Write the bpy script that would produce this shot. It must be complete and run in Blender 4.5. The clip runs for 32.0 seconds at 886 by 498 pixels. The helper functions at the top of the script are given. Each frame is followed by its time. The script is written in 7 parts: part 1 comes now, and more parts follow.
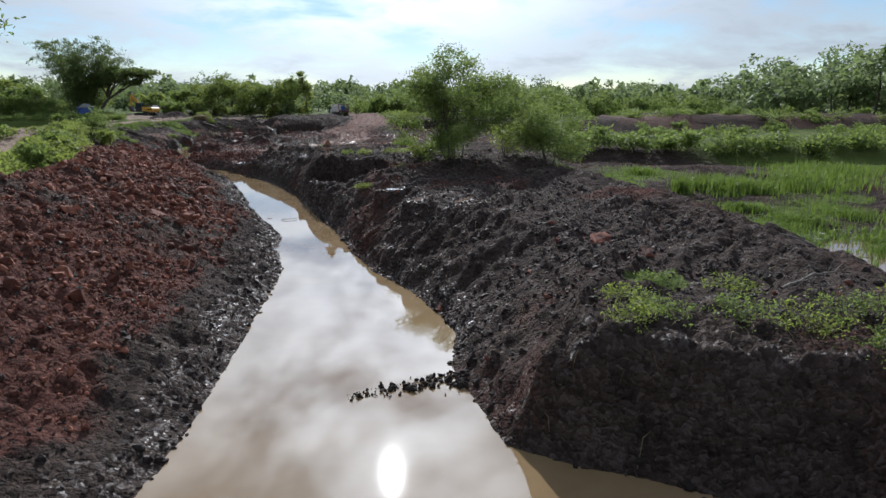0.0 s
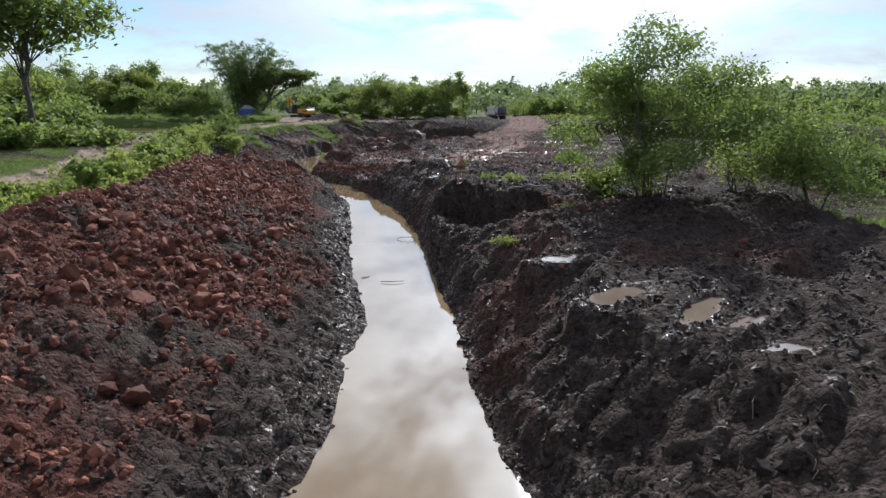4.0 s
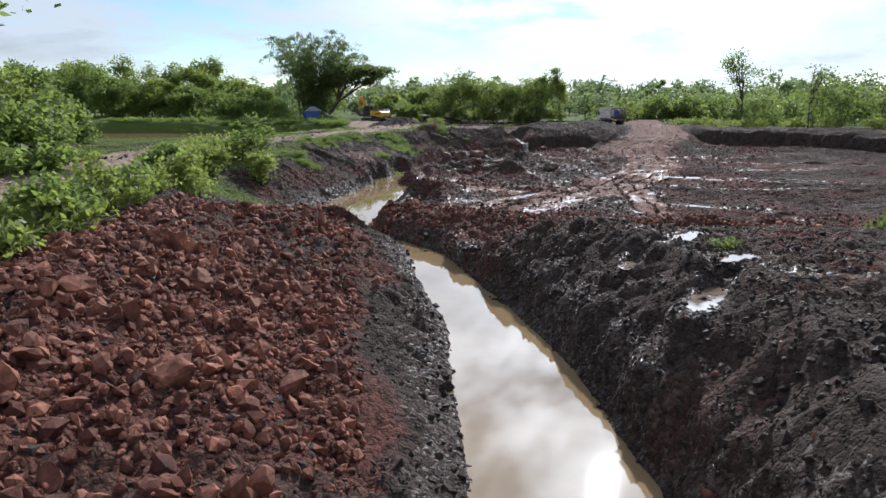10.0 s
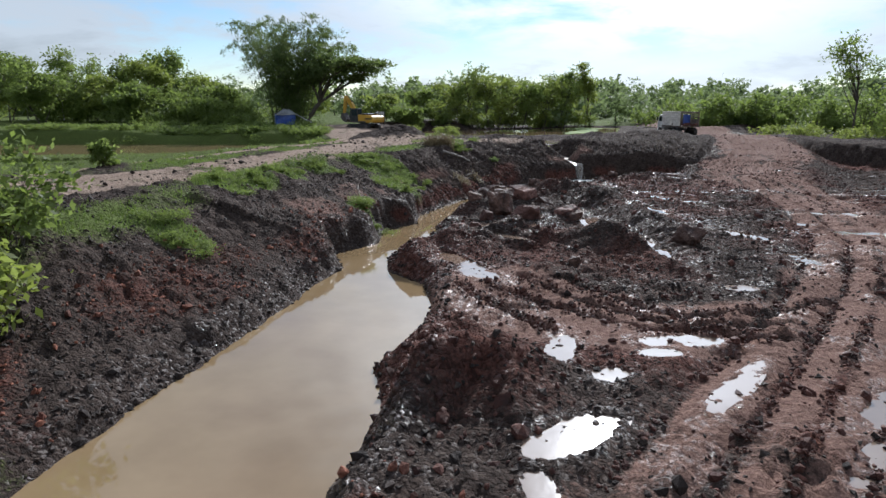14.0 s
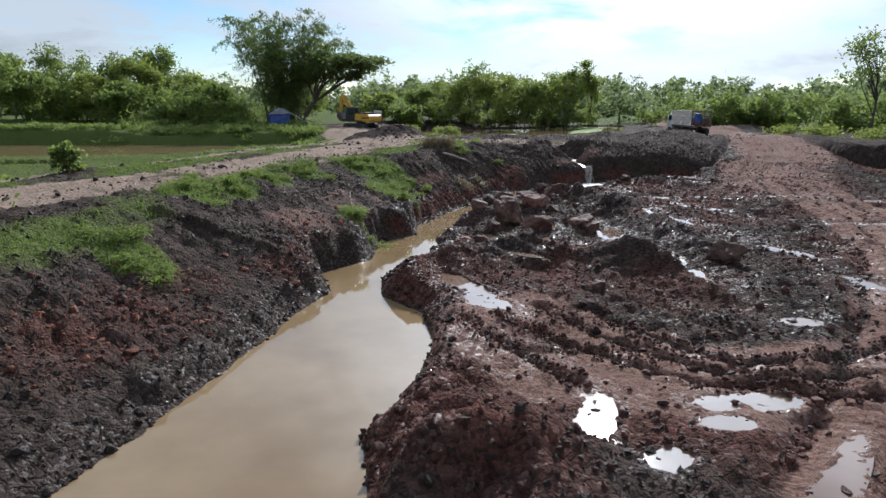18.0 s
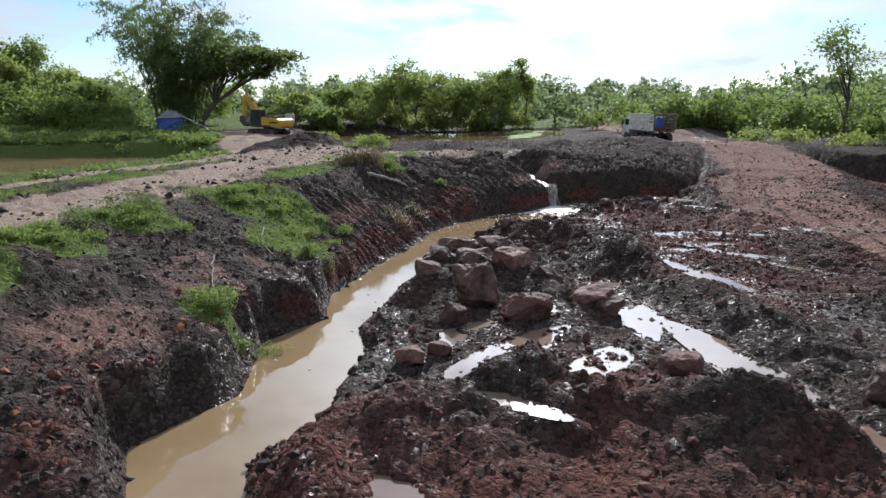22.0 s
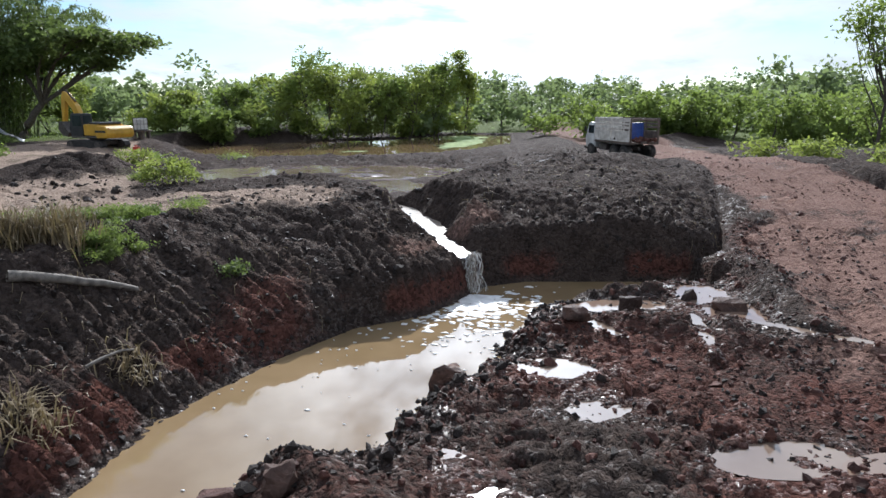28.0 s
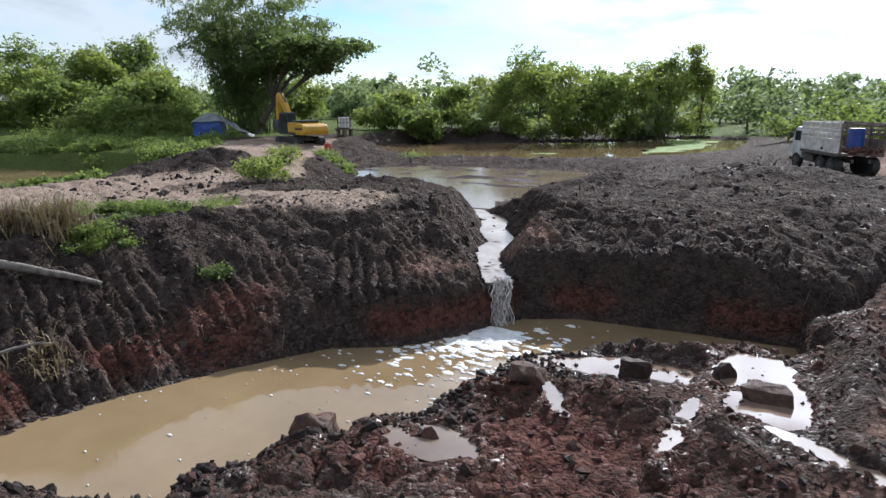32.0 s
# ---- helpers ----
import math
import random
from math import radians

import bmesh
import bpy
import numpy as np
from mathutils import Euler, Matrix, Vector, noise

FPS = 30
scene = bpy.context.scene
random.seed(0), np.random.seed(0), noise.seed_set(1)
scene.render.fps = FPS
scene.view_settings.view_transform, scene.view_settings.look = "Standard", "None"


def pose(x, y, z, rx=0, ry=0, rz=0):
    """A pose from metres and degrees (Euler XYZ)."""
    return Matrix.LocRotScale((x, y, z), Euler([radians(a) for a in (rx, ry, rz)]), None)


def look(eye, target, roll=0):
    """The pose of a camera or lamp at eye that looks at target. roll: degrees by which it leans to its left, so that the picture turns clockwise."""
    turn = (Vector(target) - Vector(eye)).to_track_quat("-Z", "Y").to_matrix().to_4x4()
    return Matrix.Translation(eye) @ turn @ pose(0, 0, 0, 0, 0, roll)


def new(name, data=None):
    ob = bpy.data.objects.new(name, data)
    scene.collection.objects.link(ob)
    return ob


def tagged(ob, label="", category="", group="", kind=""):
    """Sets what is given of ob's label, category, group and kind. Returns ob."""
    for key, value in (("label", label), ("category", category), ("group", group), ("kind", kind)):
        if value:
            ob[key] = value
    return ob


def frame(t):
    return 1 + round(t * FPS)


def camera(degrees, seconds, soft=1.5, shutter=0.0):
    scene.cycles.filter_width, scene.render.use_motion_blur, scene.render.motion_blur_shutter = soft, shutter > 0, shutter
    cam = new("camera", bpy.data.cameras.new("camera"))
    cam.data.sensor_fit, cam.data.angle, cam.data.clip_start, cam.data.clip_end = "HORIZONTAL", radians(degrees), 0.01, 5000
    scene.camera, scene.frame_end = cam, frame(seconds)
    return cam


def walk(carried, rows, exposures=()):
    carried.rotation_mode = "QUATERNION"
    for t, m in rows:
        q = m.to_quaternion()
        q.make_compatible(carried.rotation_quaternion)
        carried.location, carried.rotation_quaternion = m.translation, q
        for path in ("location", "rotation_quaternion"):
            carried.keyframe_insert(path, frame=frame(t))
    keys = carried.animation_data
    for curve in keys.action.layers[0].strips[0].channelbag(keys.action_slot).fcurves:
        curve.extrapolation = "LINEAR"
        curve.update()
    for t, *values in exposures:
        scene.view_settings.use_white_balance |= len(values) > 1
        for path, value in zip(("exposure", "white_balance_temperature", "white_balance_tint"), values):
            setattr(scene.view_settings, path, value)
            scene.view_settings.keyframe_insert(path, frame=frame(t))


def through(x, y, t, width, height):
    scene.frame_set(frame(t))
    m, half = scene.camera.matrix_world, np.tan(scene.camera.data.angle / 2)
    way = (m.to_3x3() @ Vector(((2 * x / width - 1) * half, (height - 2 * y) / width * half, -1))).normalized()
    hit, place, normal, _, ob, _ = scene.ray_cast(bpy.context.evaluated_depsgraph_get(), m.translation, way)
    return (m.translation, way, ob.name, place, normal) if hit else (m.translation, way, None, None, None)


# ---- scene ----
cam = camera(68.7, 32.0)
# the plan below is drawn 1 : 1.4, and set to true size at the end
SCALE = 1.4
METRES, EYE, TILT, LEAN, TURN = 105.0, 6.23, -13.0, 0.0, 0.0
ROWS = [
    (0.0, 0.0, 0.0, 0.0, 0.0, 0.0, 0.0),
    (0.5, -0.0005, 0.0115, 0.0027, 4.45, -0.02, -1.03),
    (1.0, -0.0009, 0.0251, 0.0058, 8.51, -0.08, -1.94),
    (1.5, -0.0018, 0.0399, 0.0092, 8.51, -0.06, -1.95),
    (2.0, -0.0032, 0.0558, 0.0129, 8.57, -0.06, -1.98),
    (2.5, -0.005, 0.0724, 0.0168, 9.29, -0.09, -2.13),
    (3.0, -0.0069, 0.0886, 0.0206, 10.6, -0.13, -2.44),
    (3.5, -0.0088, 0.1044, 0.0242, 12.04, -0.19, -2.74),
    (4.0, -0.0109, 0.1195, 0.0278, 13.49, -0.24, -3.07),
    (4.5, -0.0132, 0.1343, 0.0312, 14.94, -0.31, -3.37),
    (6.5, -0.0232, 0.1881, 0.0438, 19.99, -0.64, -4.53),
    (7.0, -0.0281, 0.2003, 0.0464, 19.98, -0.63, -4.52),
    (7.5, -0.0359, 0.2127, 0.049, 19.98, -0.6, -4.53),
    (8.0, -0.0463, 0.2263, 0.0521, 19.98, -0.57, -4.53),
    (8.5, -0.0582, 0.2427, 0.0555, 19.98, -0.59, -4.52),
    (9.0, -0.0712, 0.263, 0.06, 19.96, -0.57, -4.53),
    (9.5, -0.0847, 0.2872, 0.0654, 19.95, -0.56, -4.5),
    (10.0, -0.0987, 0.3144, 0.0715, 19.92, -0.54, -4.48),
    (10.5, -0.113, 0.3441, 0.0784, 19.91, -0.54, -4.48),
    (11.0, -0.1275, 0.376, 0.0859, 19.88, -0.53, -4.5),
    (11.5, -0.1424, 0.4096, 0.0939, 19.86, -0.48, -4.51),
    (12.0, -0.1572, 0.4437, 0.1022, 19.86, -0.44, -4.48),
    (12.5, -0.1714, 0.4767, 0.1103, 19.85, -0.44, -4.51),
    (13.0, -0.1836, 0.5047, 0.1176, 19.84, -0.46, -4.52),
    (13.5, -0.1919, 0.5243, 0.1215, 19.85, -0.44, -4.47),
    (14.0, -0.1964, 0.5345, 0.1231, 19.85, -0.45, -4.47),
    (14.5, -0.1982, 0.5385, 0.1237, 19.87, -0.45, -4.45),
    (16.5, -0.2018, 0.547, 0.1254, 19.8, -0.54, -4.45),
    (17.0, -0.2031, 0.5503, 0.1262, 19.8, -0.55, -4.44),
    (17.5, -0.2052, 0.5557, 0.1276, 19.79, -0.55, -4.44),
    (18.0, -0.2082, 0.563, 0.1296, 19.78, -0.56, -4.45),
    (18.5, -0.2118, 0.572, 0.1319, 19.76, -0.54, -4.43),
    (19.0, -0.216, 0.5825, 0.1345, 19.39, -0.51, -4.37),
    (19.5, -0.2206, 0.5942, 0.1374, 18.55, -0.43, -4.16),
    (20.0, -0.2256, 0.6069, 0.1404, 17.57, -0.35, -3.98),
    (20.5, -0.2309, 0.6204, 0.1436, 16.6, -0.28, -3.75),
    (21.0, -0.2365, 0.6348, 0.1468, 15.54, -0.19, -3.52),
    (21.5, -0.2418, 0.6499, 0.1502, 14.46, -0.11, -3.27),
    (22.0, -0.2468, 0.6656, 0.1537, 13.33, -0.03, -3.07),
    (22.5, -0.2512, 0.6818, 0.1575, 12.29, 0.05, -2.8),
    (23.0, -0.2548, 0.6983, 0.1614, 11.28, 0.1, -2.56),
    (23.5, -0.2581, 0.7153, 0.1653, 10.18, 0.17, -2.31),
    (24.0, -0.2608, 0.7322, 0.1692, 8.88, 0.21, -1.99),
    (24.5, -0.263, 0.749, 0.1732, 7.49, 0.26, -1.68),
    (25.0, -0.265, 0.7655, 0.177, 7.15, 0.26, -1.61),
    (25.5, -0.2666, 0.7818, 0.1808, 7.15, 0.26, -1.6),
    (26.0, -0.2675, 0.7977, 0.1845, 7.16, 0.25, -1.58),
    (26.5, -0.2662, 0.8123, 0.1881, 7.17, 0.23, -1.58),
    (28.5, -0.2427, 0.8564, 0.1977, 12.15, 0.09, -2.69),
    (29.0, -0.2357, 0.8636, 0.1995, 15.92, -0.12, -3.55),
    (29.5, -0.2287, 0.87, 0.201, 19.0, -0.35, -4.2),
    (30.0, -0.2217, 0.8757, 0.2023, 21.8, -0.57, -4.81),
    (30.5, -0.2147, 0.8807, 0.2035, 24.53, -0.82, -5.41),
    (31.0, -0.2079, 0.8855, 0.2047, 27.3, -1.11, -5.98),
    (31.5, -0.2012, 0.8899, 0.2058, 29.97, -1.41, -6.51),
    (32.0, -0.1952, 0.8939, 0.2067, 31.85, -1.62, -6.89),
]
walk(cam, [(t, pose(0, 0, EYE, TILT, LEAN, TURN) @ pose(METRES * x, METRES * y, METRES * z, 90 + pitch, roll, yaw)) for t, x, y, z, yaw, pitch, roll in ROWS],
     [(t, e - .04, 5790, 9.8) for t, e in ((0, -.06), (2, .04), (4, .18), (7, .36), (9, .32), (12, .24), (14, .1), (17, .1), (19, .22), (23, .34), (25, .38), (32, .46))])

# light: share of the sky, of the clouds and of the sun
SKY, CLOUD, SUN = 0.10, 0.77, 5.0

# ---- daylight: sun ahead of the camera, behind thin broken cloud ----
SUN_EL, SUN_YAW = 32.0, 5.0
world = bpy.data.worlds.new("sky")
scene.world = world
world.use_nodes = True
wn, wl = world.node_tree.nodes, world.node_tree.links
wn.clear()


def wnode(kind, **values):
    n = wn.new(kind)
    for key, value in values.items():
        n.inputs[key].default_value = value
    return n


sky = wn.new("ShaderNodeTexSky")
sky.sky_type, sky.sun_disc = "NISHITA", False
sky.sun_elevation, sky.sun_rotation = radians(SUN_EL), radians(-SUN_YAW)
sky.air_density, sky.dust_density, sky.ozone_density = 1.0, 0.1, 3.0
coord = wn.new("ShaderNodeTexCoord")
split = wn.new("ShaderNodeSeparateXYZ")
wl.new(coord.outputs["Generated"], split.inputs[0])


def wmath(op, a, b=None, clamp=False):
    n = wn.new("ShaderNodeMath")
    n.operation, n.use_clamp = op, clamp
    for i, v in enumerate((a, b)):
        if v is None:
            continue
        if isinstance(v, (int, float)):
            n.inputs[i].default_value = v
        else:
            wl.new(v, n.inputs[i])
    return n.outputs[0]


# clouds lie on a flat layer overhead, so they crowd together towards the horizon
height = wmath("ADD", wmath("MAXIMUM", split.outputs[2], 0.0), 0.24)
flat = wn.new("ShaderNodeCombineXYZ")
wl.new(wmath("DIVIDE", split.outputs[0], height), flat.inputs[0])
wl.new(wmath("DIVIDE", split.outputs[1], height), flat.inputs[1])
billow = wnode("ShaderNodeTexNoise", Scale=1.7, Detail=9.0, Roughness=0.58, Distortion=0.25)
billow.location = (0, 0)
veil = wnode("ShaderNodeTexNoise", Scale=0.5, Detail=4.0, Roughness=0.55)
for n in (billow, veil):
    wl.new(flat.outputs[0], n.inputs["Vector"])
cover = wn.new("ShaderNodeMapRange")
cover.interpolation_type = "SMOOTHSTEP"
cover.inputs["From Min"].default_value, cover.inputs["From Max"].default_value = 0.425, 0.575
wl.new(wmath("ADD", wmath("MULTIPLY", billow.outputs["Fac"], 0.62), wmath("MULTIPLY", veil.outputs["Fac"], 0.45)), cover.inputs["Value"])
core = wn.new("ShaderNodeMapRange")
core.inputs["From Min"].default_value, core.inputs["From Max"].default_value = 0.55, 0.8
core.inputs["To Min"].default_value, core.inputs["To Max"].default_value = 1.0, 0.62
wl.new(billow.outputs["Fac"], core.inputs["Value"])
# glow of the haze round the sun
sun_way = (-math.sin(radians(SUN_YAW)) * math.cos(radians(SUN_EL)), math.cos(radians(SUN_YAW)) * math.cos(radians(SUN_EL)), math.sin(radians(SUN_EL)))
dot = wn.new("ShaderNodeVectorMath")
dot.operation = "DOT_PRODUCT"
dot.inputs[1].default_value = sun_way
wl.new(coord.outputs["Generated"], dot.inputs[0])
near_sun = wmath("POWER", wmath("MAXIMUM", dot.outputs["Value"], 0.0), 21.0)
cloud = wn.new("ShaderNodeEmission")
cloud.inputs["Color"].default_value = (0.93, 0.97, 1.0, 1)
wl.new(wmath("MULTIPLY", wmath("ADD", wmath("MULTIPLY", near_sun, CLOUD * 8.0), CLOUD * 0.85), core.outputs[0]), cloud.inputs["Strength"])
blue = wn.new("ShaderNodeBackground")
blue.inputs["Strength"].default_value = SKY
wl.new(sky.outputs[0], blue.inputs["Color"])
blend = wn.new("ShaderNodeMixShader")
wl.new(wmath("MULTIPLY", cover.outputs[0], 0.9), blend.inputs[0])
wl.new(blue.outputs[0], blend.inputs[1])
wl.new(cloud.outputs[0], blend.inputs[2])
out = wn.new("ShaderNodeOutputWorld")
wl.new(blend.outputs[0], out.inputs["Surface"])

sun_lamp = new("sun", bpy.data.lights.new("sun", "SUN"))
sun_lamp.data.energy, sun_lamp.data.angle, sun_lamp.data.color = SUN, radians(0.6), (1.0, 0.95, 0.87)
sun_lamp.matrix_world = look((0, 0, 60), tuple(-c for c in sun_way)[:2] + (60 - sun_way[2],))


# ---- materials ----
def material(name):
    m = bpy.data.materials.new(name)
    m.use_nodes = True
    nt = m.node_tree
    return m, nt, nt.nodes["Principled BSDF"]


def node(nt, kind, inputs=None, **attrs):
    n = nt.nodes.new(kind)
    for key, value in attrs.items():
        setattr(n, key, value) if key != "op" else None
    for key, value in (inputs or {}).items():
        if isinstance(value, bpy.types.NodeSocket):
            nt.links.new(value, n.inputs[key])
        else:
            n.inputs[key].default_value = value
    return n


def noise_tex(nt, scale, detail=5.0, rough=0.6, vector=None, distortion=0.0):
    n = nt.nodes.new("ShaderNodeTexNoise")
    n.inputs["Scale"].default_value, n.inputs["Detail"].default_value = scale, detail
    n.inputs["Roughness"].default_value, n.inputs["Distortion"].default_value = rough, distortion
    if vector is not None:
        nt.links.new(vector, n.inputs["Vector"])
    return n.outputs["Fac"]


def place_vector(nt):
    return nt.nodes.new("ShaderNodeTexCoord").outputs["Object"]


def geo_position(nt):
    return nt.nodes.new("ShaderNodeNewGeometry").outputs["Position"]


def mapped(nt, value, a, b, c=0.0, d=1.0):
    n = nt.nodes.new("ShaderNodeMapRange")
    nt.links.new(value, n.inputs["Value"])
    for key, v in (("From Min", a), ("From Max", b), ("To Min", c), ("To Max", d)):
        n.inputs[key].default_value = v
    return n.outputs[0]


def mix(nt, fac, a, b):
    n = nt.nodes.new("ShaderNodeMix")
    n.data_type = "RGBA"
    for sock, v in ((n.inputs[0], fac), (n.inputs[6], a), (n.inputs[7], b)):
        if isinstance(v, bpy.types.NodeSocket):
            nt.links.new(v, sock)
        elif isinstance(v, (int, float)):
            sock.default_value = v
        else:
            sock.default_value = (*v, 1)
    return n.outputs[2]


def calc(nt, op, a, b=0.0, clamp=False):
    n = nt.nodes.new("ShaderNodeMath")
    n.operation, n.use_clamp = op, clamp
    for i, v in enumerate((a, b)):
        if isinstance(v, bpy.types.NodeSocket):
            nt.links.new(v, n.inputs[i])
        else:
            n.inputs[i].default_value = v
    return n.outputs[0]


def bump(nt, shader, height, strength, distance):
    b = nt.nodes.new("ShaderNodeBump")
    b.inputs["Strength"].default_value, b.inputs["Distance"].default_value = strength, distance
    nt.links.new(height, b.inputs["Height"])
    nt.links.new(b.outputs[0], shader.inputs["Normal"])


def attribute(nt, name):
    n = nt.nodes.new("ShaderNodeAttribute")
    n.attribute_name = name
    return n.outputs["Fac"]


def clods(nt, vector, scale):
    """Rounded lumps with creases between them, and a tone for each lump."""
    v = nt.nodes.new("ShaderNodeTexVoronoi")
    v.inputs["Scale"].default_value = scale
    nt.links.new(vector, v.inputs["Vector"])
    s = nt.nodes.new("ShaderNodeSeparateColor")
    nt.links.new(v.outputs["Color"], s.inputs[0])
    return v.outputs["Distance"], s.outputs[0]


def soil_material():
    m, nt, p = material("wet_soil")
    pos = geo_position(nt)
    coarse, fine, grain = noise_tex(nt, 1.3, 6, 0.62, pos), noise_tex(nt, 9, 6, 0.65, pos), noise_tex(nt, 55, 4, 0.65, pos)
    warped = nt.nodes.new("ShaderNodeVectorMath")
    warped.operation = "MULTIPLY_ADD"
    warp = nt.nodes.new("ShaderNodeTexNoise")
    warp.inputs["Scale"].default_value, warp.inputs["Detail"].default_value = 4.0, 3.0
    nt.links.new(pos, warp.inputs["Vector"])
    nt.links.new(warp.outputs["Color"], warped.inputs[0])
    warped.inputs[1].default_value = (0.28, 0.28, 0.28)
    nt.links.new(pos, warped.inputs[2])
    clod, clod_tone = clods(nt, warped.outputs[0], 4.2)
    crumb, crumb_tone = clods(nt, warped.outputs[0], 12.0)
    tone = calc(nt, "ADD", calc(nt, "MULTIPLY", clod_tone, 0.25), calc(nt, "ADD", calc(nt, "MULTIPLY", crumb_tone, 0.45), calc(nt, "MULTIPLY", fine, 0.45)))
    black = mix(nt, mapped(nt, calc(nt, "ADD", calc(nt, "MULTIPLY", coarse, 0.5), calc(nt, "MULTIPLY", tone, 0.5)), 0.32, 0.68), (0.0175, 0.0136, 0.0118), (0.082, 0.0605, 0.0505))
    red = mix(nt, mapped(nt, tone, 0.3, 0.8), (0.044, 0.0200, 0.0155), (0.136, 0.060, 0.0455))
    tan = mix(nt, mapped(nt, fine, 0.3, 0.7), (0.100, 0.058, 0.046), (0.275, 0.168, 0.132))
    sand = mix(nt, mapped(nt, fine, 0.3, 0.72), (0.185, 0.132, 0.101), (0.40, 0.305, 0.238))
    turf = mix(nt, mapped(nt, fine, 0.3, 0.7), (0.060, 0.076, 0.022), (0.135, 0.175, 0.046))
    ragged = calc(nt, "MULTIPLY", calc(nt, "SUBTRACT", fine, 0.5), 0.9)
    c = black
    for name, colour in (("red", red), ("tan", tan), ("sand", sand), ("turf", turf)):
        edge = mapped(nt, calc(nt, "ADD", attribute(nt, name), ragged), 0.3, 0.7)
        c = mix(nt, edge, c, colour)
    c = mix(nt, mapped(nt, grain, 0.57, 0.76, 0.0, 0.28), c, (0.17, 0.124, 0.103))
    nt.links.new(c, p.inputs["Base Color"])
    patchy = calc(nt, "ADD", calc(nt, "MULTIPLY", calc(nt, "SUBTRACT", coarse, 0.5), 1.3), calc(nt, "MULTIPLY", calc(nt, "SUBTRACT", crumb_tone, 0.5), 0.9))
    wet = mapped(nt, calc(nt, "ADD", attribute(nt, "wet"), patchy), 0.86, 1.2)
    nt.links.new(mapped(nt, wet, 0.0, 1.0, 0.9, 0.24), p.inputs["Roughness"])
    nt.links.new(mapped(nt, wet, 0.0, 1.0, 0.06, 0.4), p.inputs["Specular IOR Level"])
    mid = noise_tex(nt, 3.2, 7, 0.68, pos, 0.3)
    lumpy = calc(nt, "ADD", calc(nt, "MULTIPLY", clod, -0.075), calc(nt, "MULTIPLY", crumb, -0.07))
    loose = calc(nt, "SUBTRACT", 1.0, calc(nt, "MULTIPLY", calc(nt, "MAXIMUM", attribute(nt, "sand"), attribute(nt, "tan")), 0.75))
    bump(nt, p, calc(nt, "ADD", calc(nt, "MULTIPLY", lumpy, loose), calc(nt, "ADD", calc(nt, "MULTIPLY", mid, 0.11), calc(nt, "ADD", calc(nt, "MULTIPLY", fine, 0.085), calc(nt, "MULTIPLY", grain, 0.006)))), 1.0, 1.0)
    return m


def rock_material(name, dark, light, rough=0.8, dirt=(0.03, 0.024, 0.022)):
    m, nt, p = material(name)
    pos = geo_position(nt)
    fine, grain = noise_tex(nt, 7, 6, 0.65, pos), noise_tex(nt, 48, 5, 0.7, pos)
    rnd = nt.nodes.new("ShaderNodeNewGeometry").outputs["Random Per Island"]
    rnd2 = nt.nodes.new("ShaderNodeObjectInfo").outputs["Random"]
    pick = calc(nt, "FRACT", calc(nt, "ADD", rnd, rnd2))
    c = mix(nt, calc(nt, "MULTIPLY", calc(nt, "POWER", pick, 1.15), mapped(nt, fine, 0.2, 0.75)), dark, light)
    c = mix(nt, mapped(nt, noise_tex(nt, 2.2, 5, 0.6, pos), 0.48, 0.68), c, mix(nt, fine, dirt, dark))
    nt.links.new(c, p.inputs["Base Color"])
    p.inputs["Roughness"].default_value = rough
    p.inputs["Specular IOR Level"].default_value = 0.16
    bump(nt, p, calc(nt, "ADD", fine, calc(nt, "MULTIPLY", grain, 0.4)), 0.8, 0.05)
    return m


def water_material(name, deep, light, rough, ripple):
    m, nt, p = material(name)
    pos = geo_position(nt)
    nt.links.new(mix(nt, mapped(nt, noise_tex(nt, 0.35, 4, 0.6, pos), 0.35, 0.65), deep, light), p.inputs["Base Color"])
    p.inputs["Roughness"].default_value, p.inputs["IOR"].default_value = rough, 1.55
    bump(nt, p, calc(nt, "ADD", noise_tex(nt, 1.1, 3, 0.55, pos), calc(nt, "MULTIPLY", noise_tex(nt, 7, 3, 0.5, pos), 0.25)), ripple, 0.02)
    return m


def leaf_material(name, dark, light, through):
    m, nt, p = material(name)
    rnd = nt.nodes.new("ShaderNodeNewGeometry").outputs["Random Per Island"]
    big = noise_tex(nt, 0.55, 3, 0.6, geo_position(nt))
    c = mix(nt, calc(nt, "MULTIPLY", calc(nt, "ADD", rnd, mapped(nt, big, 0.3, 0.7)), 0.5), dark, light)
    nt.links.new(c, p.inputs["Base Color"])
    p.inputs["Roughness"].default_value, p.inputs["Specular IOR Level"].default_value = 0.55, 0.3
    t = nt.nodes.new("ShaderNodeBsdfTranslucent")
    nt.links.new(mix(nt, 0.5, c, mix(nt, rnd, (light[0] * 1.3, light[1] * 1.35, light[2] * 0.7), light)), t.inputs["Color"])
    s = nt.nodes.new("ShaderNodeMixShader")
    s.inputs[0].default_value = through
    nt.links.new(p.outputs[0], s.inputs[1])
    nt.links.new(t.outputs[0], s.inputs[2])
    nt.links.new(s.outputs[0], nt.nodes["Material Output"].inputs["Surface"])
    return m


